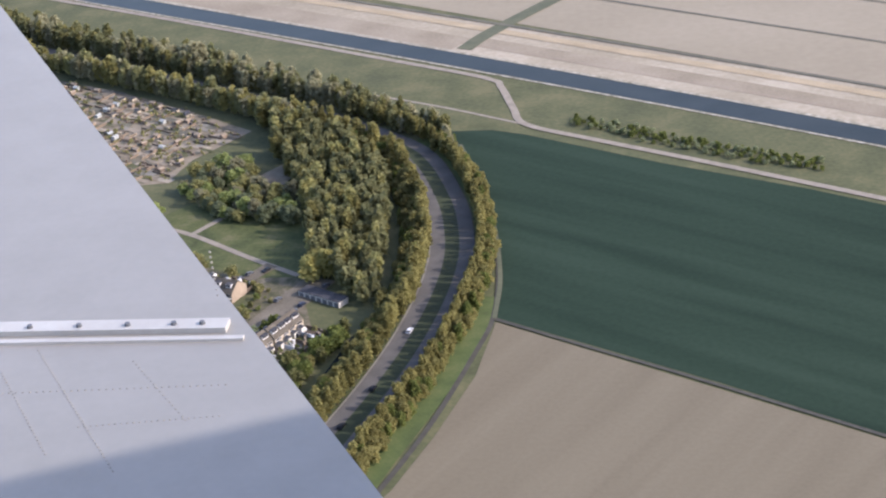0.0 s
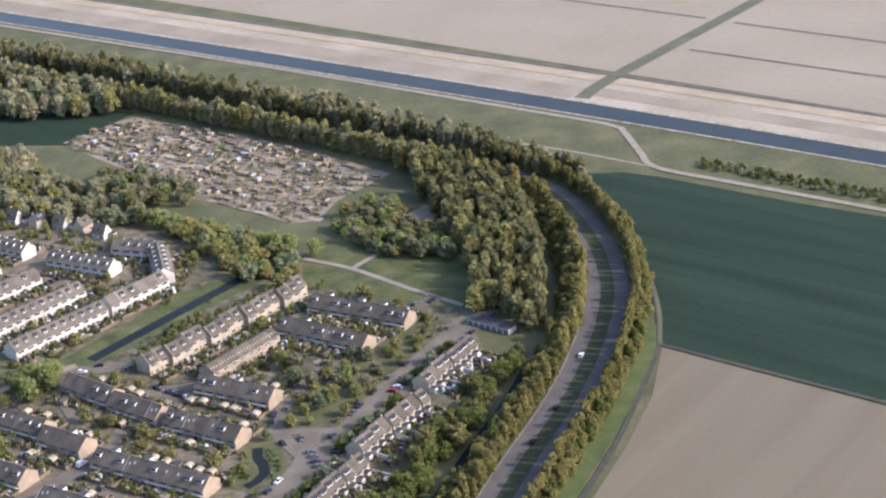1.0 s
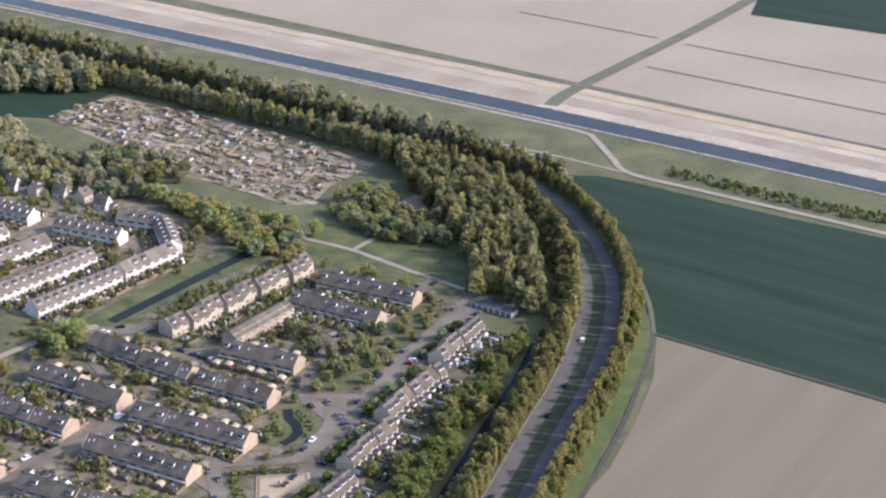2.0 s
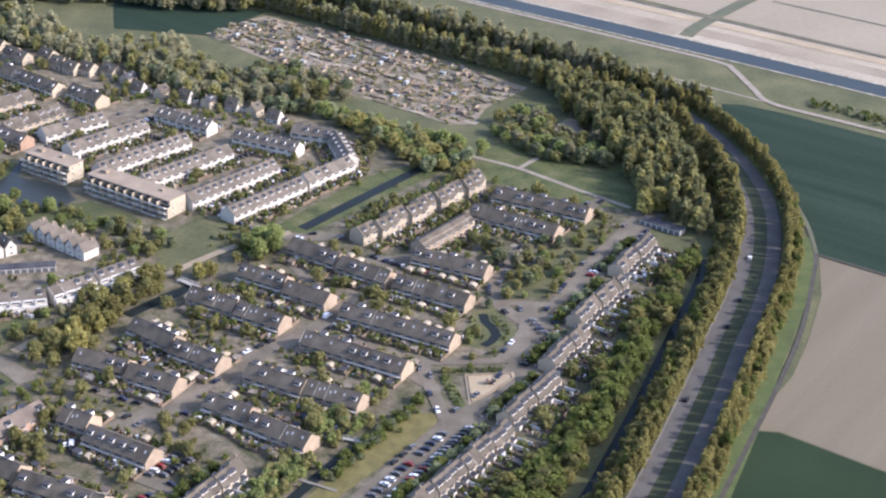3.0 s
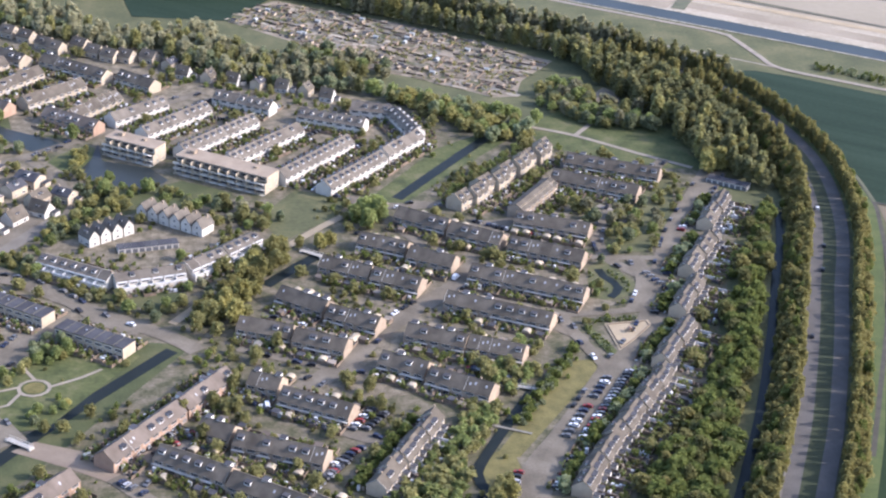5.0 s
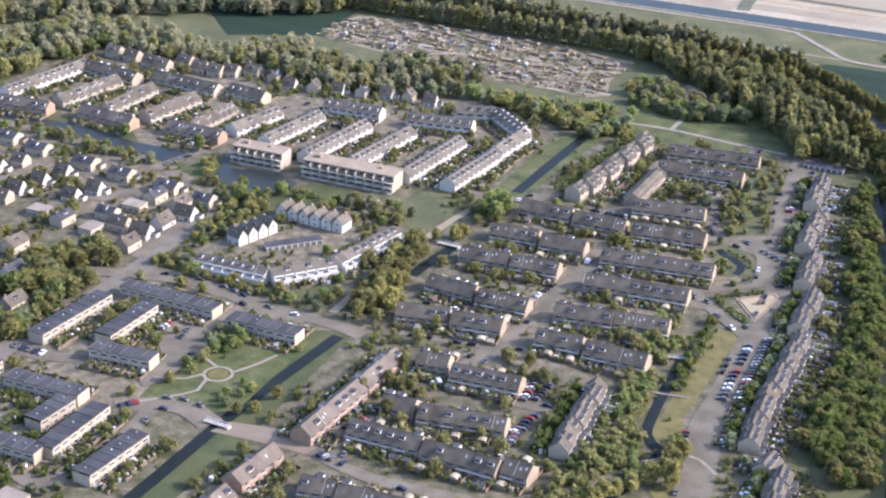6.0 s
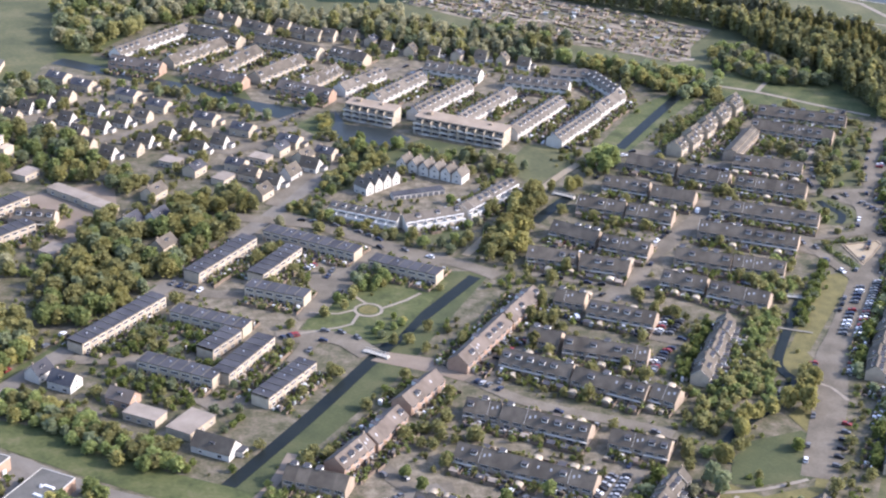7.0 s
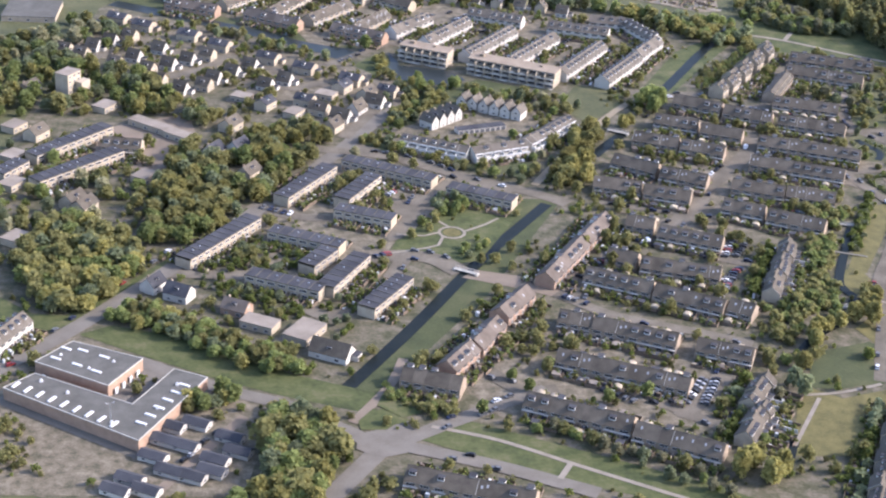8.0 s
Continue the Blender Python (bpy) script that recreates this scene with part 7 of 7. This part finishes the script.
# ---- the aircraft, as it stands at the start ----
def aircraft():
    """Wing, wing root and the rear of the hull, which throws its shadow on the wing. Sizes from the eye, in metres."""
    ex, ey, ez = 115.89, 62.11, 126.57
    q = lambda x, y, z=0.0: ((ex + x) / U, (ey + y) / U, (ez - 1.6 + z) / U)
    ring = [(-2.42, 5.55), (-3.6, 5.5), (-2.6, 1.3), (0.12, 1.27)]
    body = part("aircraft", Geo().solid([q(-3.0, 0.1, -0.42), q(1.9, 0.7, -0.42), q(1.9, 1.45, -0.42), q(-3.0, 1.32, -0.42)], [q(-2.9, 0.2, -0.12), q(1.8, 0.8, 0.1), q(1.8, 1.35, 0.1), q(-2.9, 1.28, -0.01)]), "aluminium")
    tagged(body, "pale grey metal aircraft with a riveted wing in flight", "aircraft")
    wing = part("wing", Geo().solid([q(x, y, -0.2) for x, y in ring][::-1], [q(x, y) for x, y in ring][::-1]), "aluminium", body, "pale grey riveted wing")
    # the hull runs back and to the right of the eye, level
    along = Vector((0.9216, 0.3880, 0.0))
    start = Vector((2.455, 1.149, -0.314)) - along * 1.2
    hull = Geo()
    sections = [(0.0, 1.06, 0.0), (0.3, 1.1, 0.0), (3.4, 1.1, 0.0), (5.0, 0.8, 0.2), (7.0, 0.35, 0.5)]
    rings = []
    for d, r, up in sections:
        c = start + along * d
        side = Vector((-along.y, along.x, 0))
        rings.append([c + side * (r * math.cos(6.2832 * i / 20)) + Vector((0, 0, up + r * math.sin(6.2832 * i / 20))) for i in range(20)])
    put_in = lambda v: ((ex + v.x) / U, (ey + v.y) / U, (ez + v.z) / U)
    for low, high in zip(rings, rings[1:]):
        for i in range(20):
            j = (i + 1) % 20
            hull.face([put_in(low[j]), put_in(low[i]), put_in(high[i]), put_in(high[j])])
    hull.face([put_in(v) for v in rings[0]])
    hull.face([put_in(v) for v in rings[-1][::-1]])
    part("fuselage", hull, "aluminium", body, "pale grey rounded hull")
    strip_a, strip_b = Vector((-2.3, 2.905)), Vector((-0.885, 2.89))
    part("hinge_strip", Geo().beam(q(strip_a.x, strip_a.y, 0.006), q(strip_b.x, strip_b.y, 0.006), 0.04 / U, 0.012 / U), "hinge", wing, "raised pale strip across the wing")
    part("hinge_strip", Geo().beam(q(strip_a.x, strip_a.y - 0.05, 0.003), q(strip_b.x + 0.04, strip_b.y - 0.045, 0.003), 0.014 / U, 0.006 / U), "hinge", wing, "thin pale strip across the wing")
    for x in (-1.465, -1.37, -1.278, -1.179, -1.082, -0.99, -0.934):
        part("bolt", Geo().tube(q(x, 2.888, 0.011), q(x, 2.888, 0.018), 0.0065 / U, 0.005 / U, 8), "cargrey", wing, "dark bolt head")
    lines = [((-1.285, 2.736), (-1.104, 2.448), 26), ((-1.241, 2.819), (-0.968, 2.394), 40), ((-1.078, 2.545), (-0.82, 2.575), 24), ((-1.04, 2.77), (-0.88, 2.55), 18), ((-1.35, 2.66), (-0.83, 2.68), 40), ((-1.0, 3.22), (-0.93, 3.0), 9)]
    for (x0, y0), (x1, y1), n in lines:
        g = Geo()
        for i in range(n):
            x, y = x0 + (x1 - x0) * i / n, y0 + (y1 - y0) * i / n
            g.tube(q(x, y, -0.002), q(x, y, 0.0018), 0.0026 / U, 0.0016 / U, 6)
        tagged(part("rivets", g, "aluminium", wing, "row of small rivets"), kind="stuff")


aircraft()
